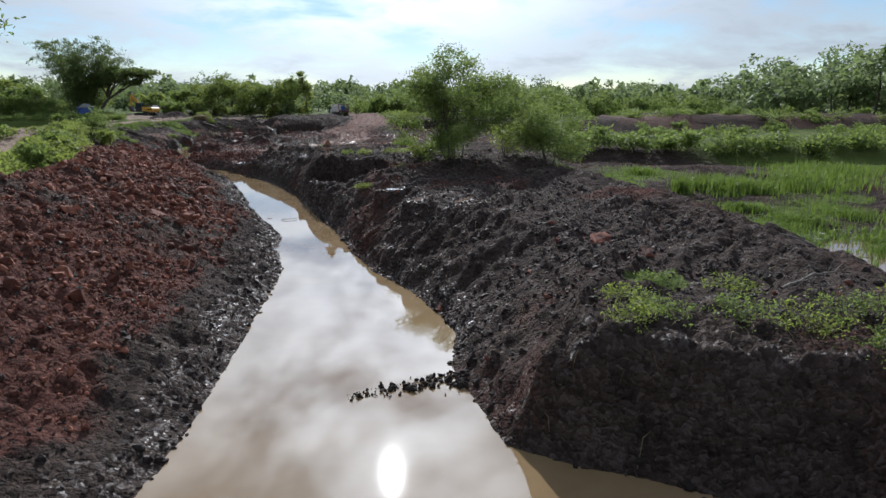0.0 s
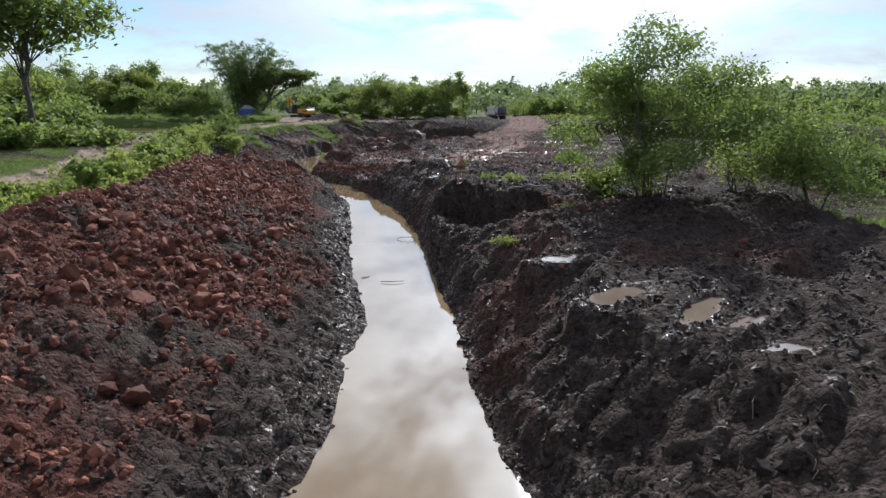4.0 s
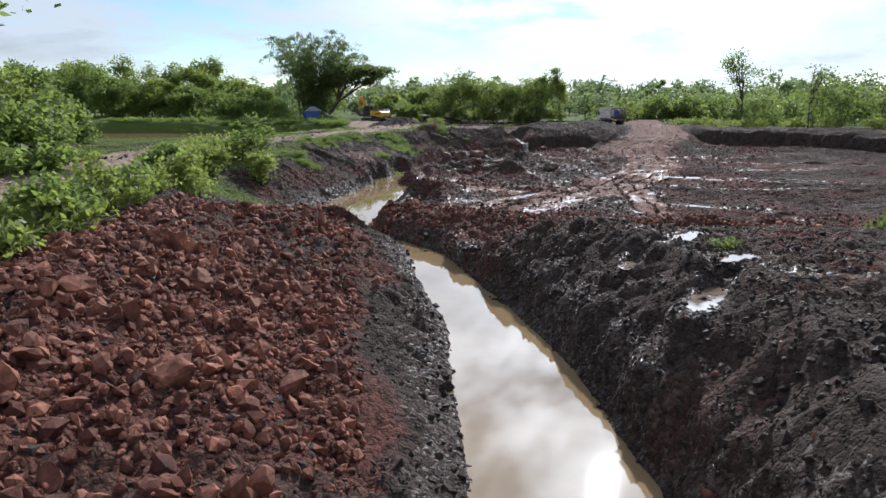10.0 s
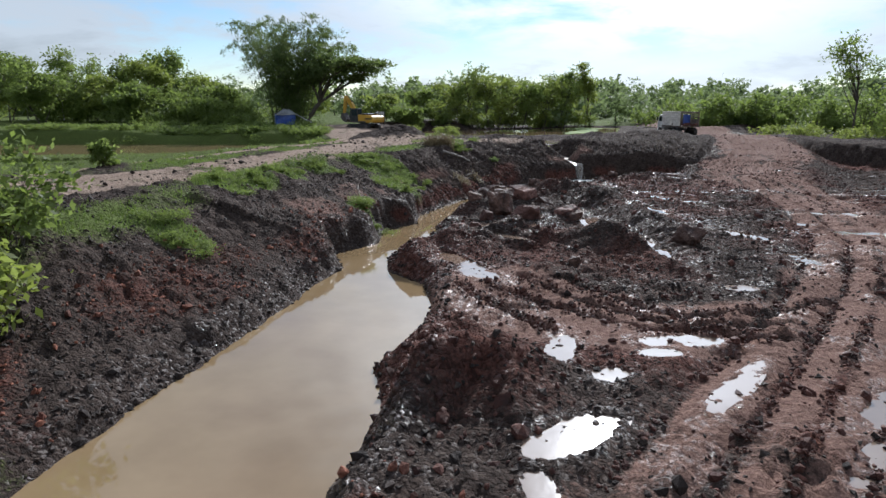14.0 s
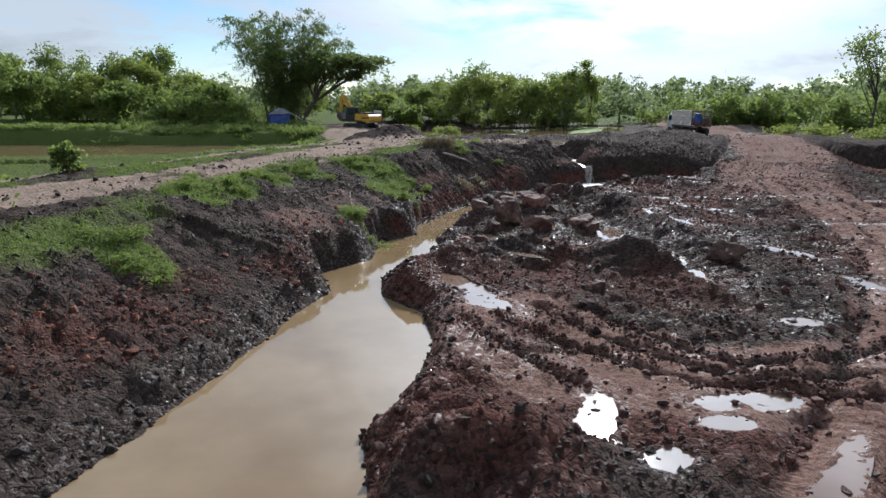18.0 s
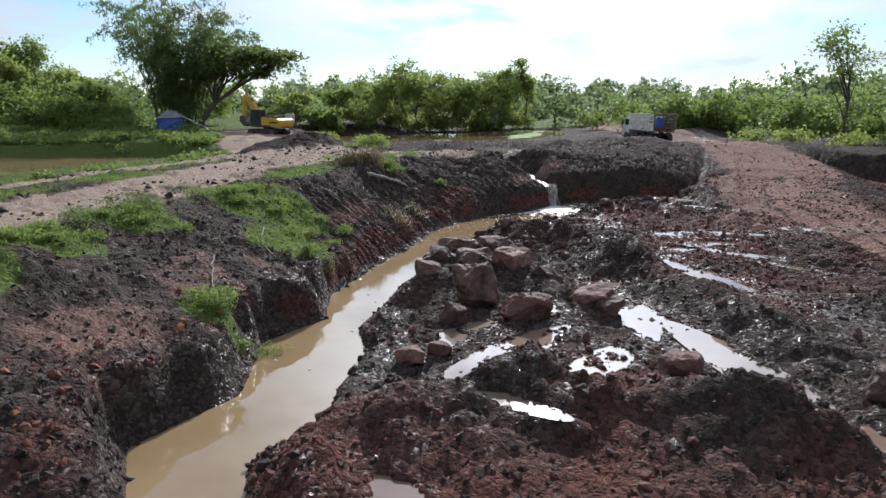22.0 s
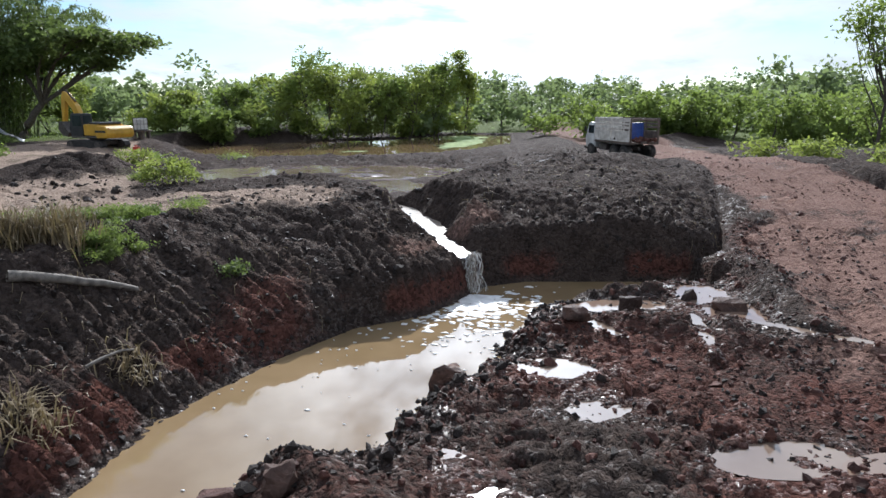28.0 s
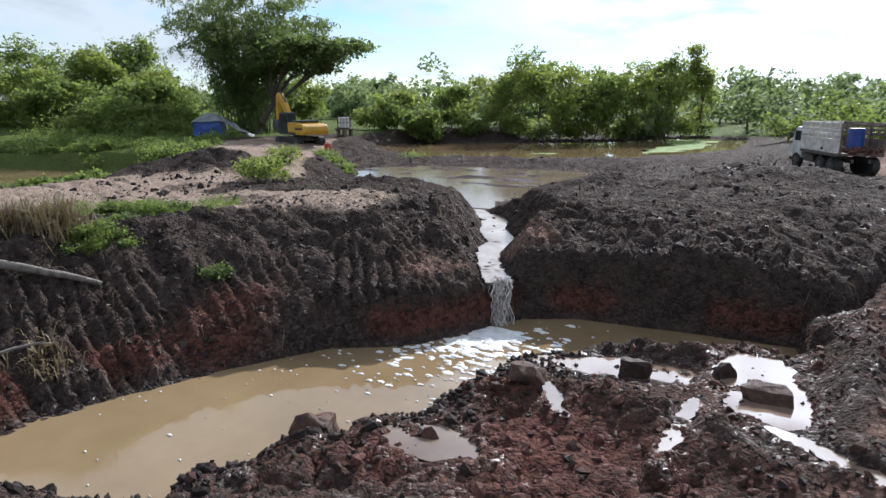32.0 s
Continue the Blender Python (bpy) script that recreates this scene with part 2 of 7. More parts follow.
def plain_material(name, dark, light, rough=0.6, scale=6.0, metal=0.0, relief=0.2):
    m, nt, p = material(name)
    pos = place_vector(nt)
    n = noise_tex(nt, scale, 6, 0.65, pos)
    nt.links.new(mix(nt, mapped(nt, n, 0.35, 0.68), dark, light), p.inputs["Base Color"])
    nt.links.new(mapped(nt, noise_tex(nt, scale * 3, 4, 0.6, pos), 0.3, 0.7, rough - 0.12, min(1.0, rough + 0.12)), p.inputs["Roughness"])
    p.inputs["Metallic"].default_value = metal
    bump(nt, p, noise_tex(nt, scale * 6, 4, 0.6, pos), relief, 0.01)
    return m


SOIL = soil_material()
RED_ROCK = rock_material("laterite_rock", (0.100, 0.038, 0.027), (0.49, 0.206, 0.130), 0.8, (0.042, 0.027, 0.0225))
DARK_CLOD = rock_material("dark_clod", (0.022, 0.0165, 0.014), (0.064, 0.047, 0.040), 0.75)
BROWN_CLOD = rock_material("brown_clod", (0.055, 0.026, 0.021), (0.20, 0.088, 0.064), 0.7)
BOULDER = rock_material("boulder_rock", (0.055, 0.036, 0.030), (0.21, 0.118, 0.086), 0.65, (0.038, 0.026, 0.022))
MUDDY = water_material("muddy_water", (0.205, 0.140, 0.072), (0.255, 0.178, 0.098), 0.03, 0.012)
FILM = water_material("wet_film", (0.15, 0.105, 0.078), (0.22, 0.160, 0.120), 0.1, 0.3)
PUDDLE = water_material("puddle_water", (0.17, 0.112, 0.080), (0.22, 0.150, 0.110), 0.05, 0.06)
LEAF = leaf_material("leaf_green", (0.078, 0.108, 0.030), (0.215, 0.275, 0.076), 0.62)
LEAF_YOUNG = leaf_material("leaf_yellow_green", (0.098, 0.122, 0.030), (0.275, 0.325, 0.082), 0.6)
LEAF_DARK = leaf_material("leaf_dark_green", (0.050, 0.074, 0.026), (0.150, 0.196, 0.064), 0.56)
# leaves of the far woods: distance haze mixed into the colour as paler, bluer green
LEAF_FAR_HAZED = leaf_material("leaf_far_hazed", (0.092, 0.124, 0.060), (0.215, 0.268, 0.125), 0.58)
BLADE = leaf_material("grass_blade", (0.060, 0.094, 0.019), (0.175, 0.245, 0.050), 0.5)
STRAW = leaf_material("dry_straw", (0.110, 0.080, 0.045), (0.30, 0.235, 0.14), 0.2)
BARK = plain_material("bark", (0.035, 0.028, 0.022), (0.11, 0.088, 0.068), 0.85, 9, 0, 0.6)
BAMBOO = plain_material("bamboo_culm", (0.05, 0.065, 0.02), (0.12, 0.13, 0.05), .5, 4)

RUNNING = water_material("running_water", (0.20, 0.15, 0.11), (0.42, 0.36, 0.30), 0.22, 1.0)
FOAM = plain_material("white_foam", (0.55, 0.53, 0.50), (0.82, 0.80, 0.77), .5, 3)
SPRAY = plain_material("falling_water", (0.42, 0.34, 0.27), (0.80, 0.76, 0.70), .25, 2.5)
SPRAY.node_tree.nodes["Principled BSDF"].inputs["Alpha"].default_value = .5
DUCKWEED = plain_material("duckweed_film", (0.11, 0.16, 0.045), (0.24, 0.31, 0.11), .88, 1.5)
DUCKWEED.node_tree.nodes["Principled BSDF"].inputs["Specular IOR Level"].default_value = .1
YELLOW = plain_material("yellow_paint", (0.42, 0.235, 0.018), (0.60, 0.345, 0.03), .45, 1.2)
BLACK_PAINT = plain_material("black_paint", (0.012, 0.012, 0.013), (0.035, 0.034, 0.034), .5, 3)
STEEL = plain_material("muddy_steel", (0.045, 0.037, 0.032), (0.12, 0.10, 0.085), .6, 5, .3)
GLASS_DARK = plain_material("dark_glass", (0.015, 0.022, 0.026), (0.03, 0.04, 0.046), .15, 1)
RUBBER = plain_material("rubber", (0.012, 0.012, 0.012), (0.05, 0.043, 0.038), .85, 5)
WHITE_PAINT = plain_material("chalky_white_paint", (0.42, 0.40, 0.37), (0.72, 0.71, 0.68), .55, 2)
WORN_WOOD = plain_material("worn_painted_wood", (0.44, 0.39, 0.33), (0.78, 0.73, 0.66), .75, 3)
DARK_WOOD = plain_material("weathered_wood", (0.06, 0.045, 0.036), (0.19, 0.14, 0.11), .8, 4)
DEAD_WOOD = plain_material("dead_grey_wood", (0.08, 0.068, 0.058), (0.26, 0.225, 0.19), .85, 8, 0, .5)
BLUE_TARP = plain_material("blue_tarpaulin", (0.012, 0.040, 0.20), (0.035, 0.090, 0.36), .4, 2)
GREY_TARP = plain_material("grey_tarpaulin", (0.10, 0.105, 0.11), (0.27, 0.275, 0.28), .45, 1.5)
TERRACOTTA = plain_material("weathered_terracotta", (0.16, 0.075, 0.045), (0.40, 0.20, 0.12), .8, 7)
PINK_PLASTER = plain_material("faded_plaster", (0.24, 0.15, 0.12), (0.52, 0.38, 0.31), .85, 9)
CONCRETE = plain_material("concrete", (0.34, 0.33, 0.31), (0.58, 0.57, 0.54), .8, 6)
RED_PLASTIC = plain_material("red_plastic", (0.33, 0.03, 0.02), (0.48, 0.05, 0.035), .4, 2)


# ---- noise on arrays ----
def lattice(ix, iy, seed):
    h = (ix * 374761393 + iy * 668265263 + seed * 974711) & 0x7FFFFFFF
    h = ((h ^ (h >> 13)) * 1274126177) & 0x7FFFFFFF
    return ((h ^ (h >> 16)) & 0xFFFF) / 65535.0


def vnoise(x, y, seed=0):
    fx, fy = np.floor(x), np.floor(y)
    ix, iy = fx.astype(np.int64), fy.astype(np.int64)
    tx, ty = x - fx, y - fy
    tx, ty = tx * tx * (3 - 2 * tx), ty * ty * (3 - 2 * ty)
    a = lattice(ix, iy, seed) * (1 - tx) + lattice(ix + 1, iy, seed) * tx
    b = lattice(ix, iy + 1, seed) * (1 - tx) + lattice(ix + 1, iy + 1, seed) * tx
    return a * (1 - ty) + b * ty


def fbm(x, y, size, octaves=4, seed=0, gain=0.5):
    """Noise from -1 to 1 with features about size metres across."""
    total, amp, norm = 0.0, 1.0, 0.0
    c, s = math.cos(0.6), math.sin(0.6)
    x, y = x / size, y / size
    for k in range(octaves):
        total = total + amp * (2 * vnoise(x, y, seed + 17 * k) - 1)
        norm += amp
        amp *= gain
        x, y = (c * x - s * y) * 2.03 + 7.1, (s * x + c * y) * 2.03 + 3.7
    return total / norm


def cells(x, y, size, seed=0):
    """Lumps about size metres across: distance to the nearest middle, to the crease between two, and a height for each."""
    x, y = x / size, y / size
    fx, fy = np.floor(x), np.floor(y)
    first, second, tone = np.full(x.shape, 9.0), np.full(x.shape, 9.0), np.zeros(x.shape)
    for i in (-1, 0, 1):
        for j in (-1, 0, 1):
            cx, cy = (fx + i).astype(np.int64), (fy + j).astype(np.int64)
            d = np.hypot(cx + lattice(cx, cy, seed) - x, cy + lattice(cx, cy, seed + 5) - y)
            near = d < first
            second = np.where(near, first, np.minimum(second, d))
            tone = np.where(near, lattice(cx, cy, seed + 9), tone)
            first = np.where(near, d, first)
    return first, second - first, tone


def ease(t):
    t = np.clip(t, 0, 1)
    return t * t * (3 - 2 * t)


def along(x, y, line):
    """Distance to a polyline, the line's further values at the nearest place, and the side (positive: to its left)."""
    if x.ndim == 2:
        xs, ys = [p[0] for p in line], [p[1] for p in line]
        near = (x > min(xs) - 16) & (x < max(xs) + 16) & (y > min(ys) - 16) & (y < max(ys) + 16)
        d, ex, sd = along(x[near], y[near], line)
        best, side = np.full(x.shape, 60.0), np.zeros(x.shape)
        extra = [np.full(x.shape, float(v)) for v in line[-1][2:]]
        best[near], side[near] = d, sd
        for whole, some in zip(extra, ex):
            whole[near] = some
        return best, extra, side
    best = np.full(x.shape, 1e9)
    extra = [np.zeros(x.shape) for _ in line[0][2:]]
    side = np.zeros(x.shape)
    for a, b in zip(line, line[1:]):
        dx, dy = b[0] - a[0], b[1] - a[1]
        t = np.clip(((x - a[0]) * dx + (y - a[1]) * dy) / (dx * dx + dy * dy), 0, 1)
        d = np.hypot(x - a[0] - t * dx, y - a[1] - t * dy)
        near = d < best
        best = np.where(near, d, best)
        side = np.where(near, np.sign(dx * (y - a[1]) - dy * (x - a[0])), side)
        for k in range(len(extra)):
            extra[k] = np.where(near, a[2 + k] + t * (b[2 + k] - a[2 + k]), extra[k])
    return best, extra, side


def within(x, y, ring):
    inside = np.zeros(x.shape, bool)
    for a, b in zip(ring, ring[1:] + ring[:1]):
        if a[1] == b[1]:
            continue
        cross = (a[1] > y) != (b[1] > y)
        inside ^= cross & (x < a[0] + (y - a[1]) * (b[0] - a[0]) / (b[1] - a[1]))
    return inside


# ---- the plan: x, y, foot height, cut height, width of the slope above the cut ----
LEFT_SOUTH = [(-3.6, -30, 0, .12, 6.5), (-3.6, 5, 0, .12, 6.5), (-3.5, 7.9, 0, .12, 6.5), (-3.8, 10.8, 0, .12, 6.4), (-4.0, 14.1, 0, .12, 6.4), (-4.3, 16.9, 0, .15, 6.6), (-5.1, 19.2, 0, .15, 6.4),
              (-5.3, 21.0, 0, .15, 6.2), (-7.0, 24.5, 0, .2, 5.8), (-8.2, 27.2, 0, .2, 5.5), (-9.5, 30.7, 0, .15, 5.6), (-11.6, 35.7, 0, .15, 5.6), (-13.7, 39.1, 0, .2, 4.0), (-15.4, 42.3, 0, .25, 2.0)]
LEFT_TURN = [(-16.7, 42.7, 0, .25, 1.4), (-17.8, 43.4, 0, .3, 1.2), (-18.8, 42.8, 0, .2, 1.6), (-20.1, 42.4, 0, .15, 3.0), (-20.9, 43.6, 0, .15, 4.0), (-21.7, 45.4, 0, .2, 4.5), (-22.1, 47.6, 0, .25, 4.5), (-22.4, 50.3, 0, .3, 4.5),
             (-23.1, 54.4, 0, .3, 4.0), (-23.3, 56.4, 0, .5, 3.6), (-24.4, 57.8, 0, .9, 3.2)]
LEFT_NORTH = [(-23.8, 59.6, 0, .8, 3.6), (-24.6, 61.8, 0, .95, 3.4), (-24.0, 63.3, 0, .8, 4.0), (-24.6, 65.0, 0, .85, 3.8), (-24.5, 68.0, 0, .4, 2.8), (-24.2, 70.5, 0, .28, 2.7), (-24.2, 73.0, 0, .28, 2.7), (-23.6, 75.2, 0, .35, 2.8)]
BACK = [(-22.6, 77.3, 0, .75, 3.4), (-21.3, 78.4, 0, .95, 3.4), (-20.7, 79.8, 0, .9, 3.0), (-20.3, 80.8, 0, 1.1, 2.6), (-19.3, 81.4, 0, 1.4, 2.6), (-17.0, 81.8, 0, 1.5, 2.6), (-15.2, 82.0, 0, 1.4, 2.4)]
PIT_EDGE = [(-14.3, 82.6, .3, .6, 2.2), (-13.6, 86.0, .9, .4, 2.0), (-13.0, 90.0, 1.6, .2, 1.5), (-12.4, 94.0, 2.0, .05, 1.5), (-8.2, 95.0, 2.0, .05, 1.5), (-6.6, 90.5, 1.5, .5, 1.0), (-4.2, 87.0, .7, 1.0, 1.2), (1.0, 85.5, .5, 1.2, 1.4),
            (8.0, 80.0, .5, 1.1, 2.0), (11.0, 62.0, .6, .6, 3.0), (8.0, 50.0, .7, .5, 3.0), (2.0, 46.5, .7, .4, 3.0), (-3.0, 44.0, .7, .4, 3.0), (-7.5, 42.4, .7, .3, 2.5), (-10.5, 41.8, .6, .3, 2.0)]
RIGHT_SOUTH = [(-12.9, 40.3, 0, .5, 1.8), (-11.0, 37.7, 0, .6, 1.8), (-9.0, 34.7, 0, .7, 1.7), (-7.2, 31.0, 0, .8, 1.2), (-6.2, 28.4, 0, 1.3, .6), (-5.5, 26.6, 0, 1.3, .6), (-4.6, 24.1, 0, .6, 1.9), (-3.7, 21.9, 0, .35, 1.9), (-2.7, 18.8, 0, .3, 1.8),
               (-1.8, 16.5, 0, .3, 1.8), (-.6, 14.5, 0, .3, 1.9), (.3, 12.0, 0, .25, 2.4), (.1, 10.4, 0, .2, 2.2), (.86, 7.75, 0, .5, .9), (1.6, 7.35, 0, 1.1, .5), (2.4, 7.0, 0, 1.4, .3), (3.2, 6.6, 0, 1.45, .2), (5.5, 6.2, 0, 1.45, .2), (6.0, -30.0, 0, 1.45, .3)]
# a bay dug into the right bank: its steep north side, and its ring
BAY_FACE = [(-6.7, 28.9), (-5.6, 29.0), (-4.9, 28.6), (-4.3, 27.8), (-3.6, 27.35), (-2.4, 27.3)]
BAY = BAY_FACE + [(-1.7, 26.4), (-2.4, 25.0), (-3.6, 24.2), (-4.9, 24.3), (-5.9, 26.6)]
RIGHT_NORTH = [(-13.9, 41.7), (-15.7, 42.9), (-17.2, 43.7), (-17.8, 44.4), (-17.9, 45.6), (-18.3, 47.4), (-18.5, 48.9), (-19.4, 50.4), (-19.3, 52.0), (-19.8, 54.2), (-20.6, 55.6), (-22.0, 56.5), (-22.6, 57.8), (-22.2, 59.2), (-22.5, 61.7),
               (-23.1, 63.0), (-22.8, 65.2), (-23.1, 67.8), (-22.6, 70.2), (-22.2, 71.3), (-20.8, 72.5), (-20.5, 74.2), (-19.3, 75.7), (-19.6, 76.5), (-19.1, 77.8), (-18.2, 79.3), (-16.4, 80.0), (-14.9, 80.6)]
LEFT_EDGE = LEFT_SOUTH + LEFT_TURN + LEFT_NORTH + BACK
OUTLINE = LEFT_EDGE + PIT_EDGE + RIGHT_SOUTH
WATER_RING = [p[:2] for p in LEFT_EDGE] + RIGHT_NORTH[::-1] + [p[:2] for p in RIGHT_SOUTH]
PILE_CREST = [(-9.5, -30, 2.6), (-9.8, 8, 2.6), (-11.0, 18.6, 2.65), (-11.9, 22, 2.55), (-13.6, 27.5, 2.2), (-15.8, 31.4, 2.05), (-18.3, 37, 1.75), (-19.6, 40.5, 1.2), (-20.0, 42, .7)]
CENTRE_Y = [-60, 8, 20, 30, 40, 45, 50, 60, 70, 78, 85, 130]
CENTRE_X = [-1.0, -1.2, -4, -8, -13.5, -18.5, -21, -23.5, -23.5, -21, -20, -20]
TRACK_A = [(-10, -30), (-14, 10), (-16.3, 20), (-19.6, 27), (-22.6, 33), (-26.5, 39.5), (-30.3, 47), (-31, 52), (-30.2, 58), (-30.2, 65), (-30.8, 72), (-32.0, 78), (-34.8, 84), (-38.7, 89), (-42.5, 94), (-46, 99)]
TRACK_B = [(-30.6, 48), (-34.3, 54), (-35.2, 59), (-34.8, 66), (-34.4, 73), (-34.2, 80)]
TRACK_C = [(-30.8, 71), (-30.2, 75.5), (-28.8, 78), (-27.0, 79.6), (-25.2, 81)]
RAMP = [(-13.5, 62), (-12.8, 70), (-12.0, 77), (-10.8, 83), (-10.0, 88), (-10.4, 93), (-11.5, 99)]
HAUL = [(-14.3, 45.5), (-13.7, 47.1), (-12.8, 50.0), (-11.65, 53.5), (-10.4, 57.5), (-9.3, 63), (-9.4, 70), (-10.6, 78)]
BRANCH = [(-8.2, 49.0), (-8.8, 51.7), (-9.2, 54.1), (-9.8, 57.3)]
CUTOFF = [(-18.6, 54.5), (-16.9, 53.1), (-14.9, 52.8), (-12.4, 54.0)]
# ruts that fan out from the water's edge to the haul track
FAN = [[(-19.3, 54.3), (-18.2, 53.15), (-17.3, 52.4), (-16.8, 52.0)], [(-18.7, 54.8), (-17.5, 53.6), (-16.0, 52.9), (-15.1, 52.6), (-12.9, 53.1)],
       [(-18.0, 55.2), (-16.7, 53.9), (-15.2, 53.3), (-14.0, 53.2), (-12.8, 54.0)], [(-17.2, 55.3), (-16.0, 54.2), (-14.5, 53.8), (-13.4, 54.2), (-11.9, 55.9)]]
LEFT_POND = [(-43.6, 81.5), (-47.5, 78.5), (-58, 72.3), (-76, 62), (-82, 70), (-70, 81), (-56, 86), (-47, 88.5), (-43.2, 87)]
FLAT = [(-24.4, 86.8), (-27.6, 86.6), (-31, 86), (-33.5, 91), (-36.5, 95), (-34, 98.5), (-26, 99.5), (-21, 97), (-21.4, 90)]
NORTH_POND = [(-44, 106), (-38, 104.0), (-32, 105.8), (-26, 111.5), (-22.5, 122), (-23.5, 136), (-29, 138), (-34, 127.5), (-38, 124), (-43, 119), (-48, 116), (-49, 110)]
# ridges of dug soil: x, y, height above the ground, half width
RIDGES = [
    [(-18.1, 48.4, .5, .8), (-17.6, 49.3, .85, 1.0), (-17.0, 49.6, .85, 1.0), (-16.5, 48.6, .3, .7)],
    [(-17.2, 45.0, .35, .9), (-15.0, 44.3, .5, 1.2), (-12.0, 43.6, .6, 1.5), (-8.5, 43.8, .6, 1.6), (-4.0, 44.8, .45, 1.5)],
    [(-21.6, 57.0, .25, .7), (-20.6, 58.6, .55, 1.1), (-19.3, 59.8, .5, 1.2)],
    [(-18.6, 60.0, .3, .9), (-16.6, 59.2, .75, 1.2), (-15.0, 58.4, .45, 1.0), (-12.6, 57.6, .35, 1.0)],
    [(-21.9, 63.8, .2, .8), (-21.0, 64.6, .4, 1.1), (-20.2, 65.2, .4, 1.1), (-19.0, 64.3, .25, .9)],
    [(-22.2, 64.0, .3, .7), (-21.6, 66.3, .4, 1.2), (-20.6, 66.6, .3, .9)],
    [(-21.5, 71.2, .4, .7), (-20.5, 70.3, .65, .9), (-18.9, 69.0, .6, .9), (-17.6, 67.0, .6, .95), (-16.4, 65.0, .5, .9), (-15.3, 62.8, .35, .9)],
    [(-19.4, 78.1, .22, .35), (-17.8, 79.2, .28, .35), (-16.2, 79.5, .25, .3), (-15.6, 78.9, .35, .35)],
    [(-19.0, 76.6, .15, .5), (-17.2, 76.8, .35, .8), (-15.6, 76.5, .35, .7)],
    [(-14.2, 76.5, .3, .6), (-14.1, 79.5, .4, .7), (-14.6, 81.2, .3, .6)],
]
# pools: x, y, half length, half width, turn in degrees
MOUND_POOLS = [(10.8, 16.1, 2.2, .9, 57), (-1.2, 21.3, .62, .3, 38), (-.45, 19.0, .55, .28, 56), (1.5, 17.4, .35, .15, 27), (.6, 18.3, .7, .16, 66), (1.2, 18.1, .5, .12, 53),
               (-6.9, 34.0, .75, .22, 75), (-5.4, 34.5, .6, .16, 10), (-6.4, 35.4, .5, .2, 30), (-7.0, 36.1, .35, .16, 0), (-8.0, 38.4, .4, .2, -86), (-7.3, 37.7, .68, .24, 72), (-8.2, 36.2, .32, .16, 85)]
TRACK_POOLS = [(-16.4, 51.1, .77, .26, -86), (-15.7, 48.4, .75, .3, 55), (-15.5, 50.3, .36, .24, 53), (-14.6, 52.2, .7, .26, 21), (-14.8, 51.4, .36, .22, 30), (-13.8, 50.5, 1.1, .18, 69),
               (-15.9, 47.2, .3, .18, -68), (-12.6, 47.3, 1.27, .28, 62), (-12.0, 46.9, .45, .28, 78), (-11.5, 47.9, .45, .25, -17), (-11.7, 50.9, .85, .33, 59), (-12.5, 49.0, .7, .14, 68), (-13.3, 56.3, .45, .22, 23)]
MIDDLE_POOLS = [(-19.1, 55.4, .75, .38, -38), (-20.1, 56.6, 1.05, .3, -42), (-15.9, 60.9, 2.4, .4, -64), (-17.4, 63.4, 1.4, .5, -66), (-16.6, 62.2, .9, .45, -72), (-11.5, 59.8, .8, .36, -58), (-19.8, 61.2, 1.5, .34, 63),
                (-18.4, 61.1, .85, .38, 69), (-20.9, 61.7, .6, .27, 81), (-20.4, 62.4, .4, .2, 40), (-18.3, 65.9, .5, .3, 0), (-17.1, 68.7, 3.7, .4, -51), (-21.2, 68.8, 1.15, .16, -55)]
NORTH_POOLS = [(-15.3, 71.2, .9, .35, 20), (-14.4, 72.5, .9, .35, 10), (-15.9, 72.6, .8, .35, 15), (-14.9, 69.8, .7, .3, -30), (-13.9, 68.7, .8, .25, -40), (-16.1, 70.4, .5, .3, 10), (-17.2, 78.4, 1.4, .4, 16), (-15.4, 78.4, 1.3, .55, -75), (-18.6, 74.8, .6, .35, 0), (-18.0, 73.6, .5, .3, 20), (-12.0, 74.0, .9, .25, -10)]
PLAIN_POOLS = [(-4.0, 56.0, 2.2, .22, 10), (2.0, 60.0, 3.0, .26, 5), (0.0, 70.0, 3.2, .22, 0), (-5.0, 66.5, 1.8, .22, -10), (3.0, 52.5, 2.0, .22, 8), (-6.0, 50.5, 1.6, .26, -15), (-3.0, 48.6, 1.2, .22, 10), (-5.4, 77.0, 2.0, .2, 5),
               (-9.4, 68.6, 1.3, .3, 10), (-12.9, 62.5, .9, .25, -45), (-9.8, 64.5, 1.0, .25, 15), (-7.7, 60.0, 1.2, .3, 20), (-6.0, 60.0, 2.4, .45, -20), (-3.5, 74.0, 3.5, .4, 8), (-.2, 45.2, 1.5, .4, -35), (-2.0, 66.0, 1.8, .4, 15), (-7.4, 57.5, 1.2, .2, 15), (-6.6, 72.0, 1.6, .2, 0)]
POOLS = MOUND_POOLS + TRACK_POOLS + MIDDLE_POOLS + NORTH_POOLS + PLAIN_POOLS
FLAT_POOLS = [(-31.0, 90.5, 2.0, .55, 30), (-28.0, 93.2, 2.4, .5, 10), (-24.6, 94.6, 1.9, .4, 0), (-22.0, 92.6, 1.2, .3, 20), (-33.5, 93.5, 1.6, .4, -20), (-17.5, 94.5, 1.6, .35, 20), (-12.5, 97.5, 1.2, .3, -10), (-10.0, 112.0, 1.6, .4, 10), (-12.5, 107.0, 1.4, .4, 0)]


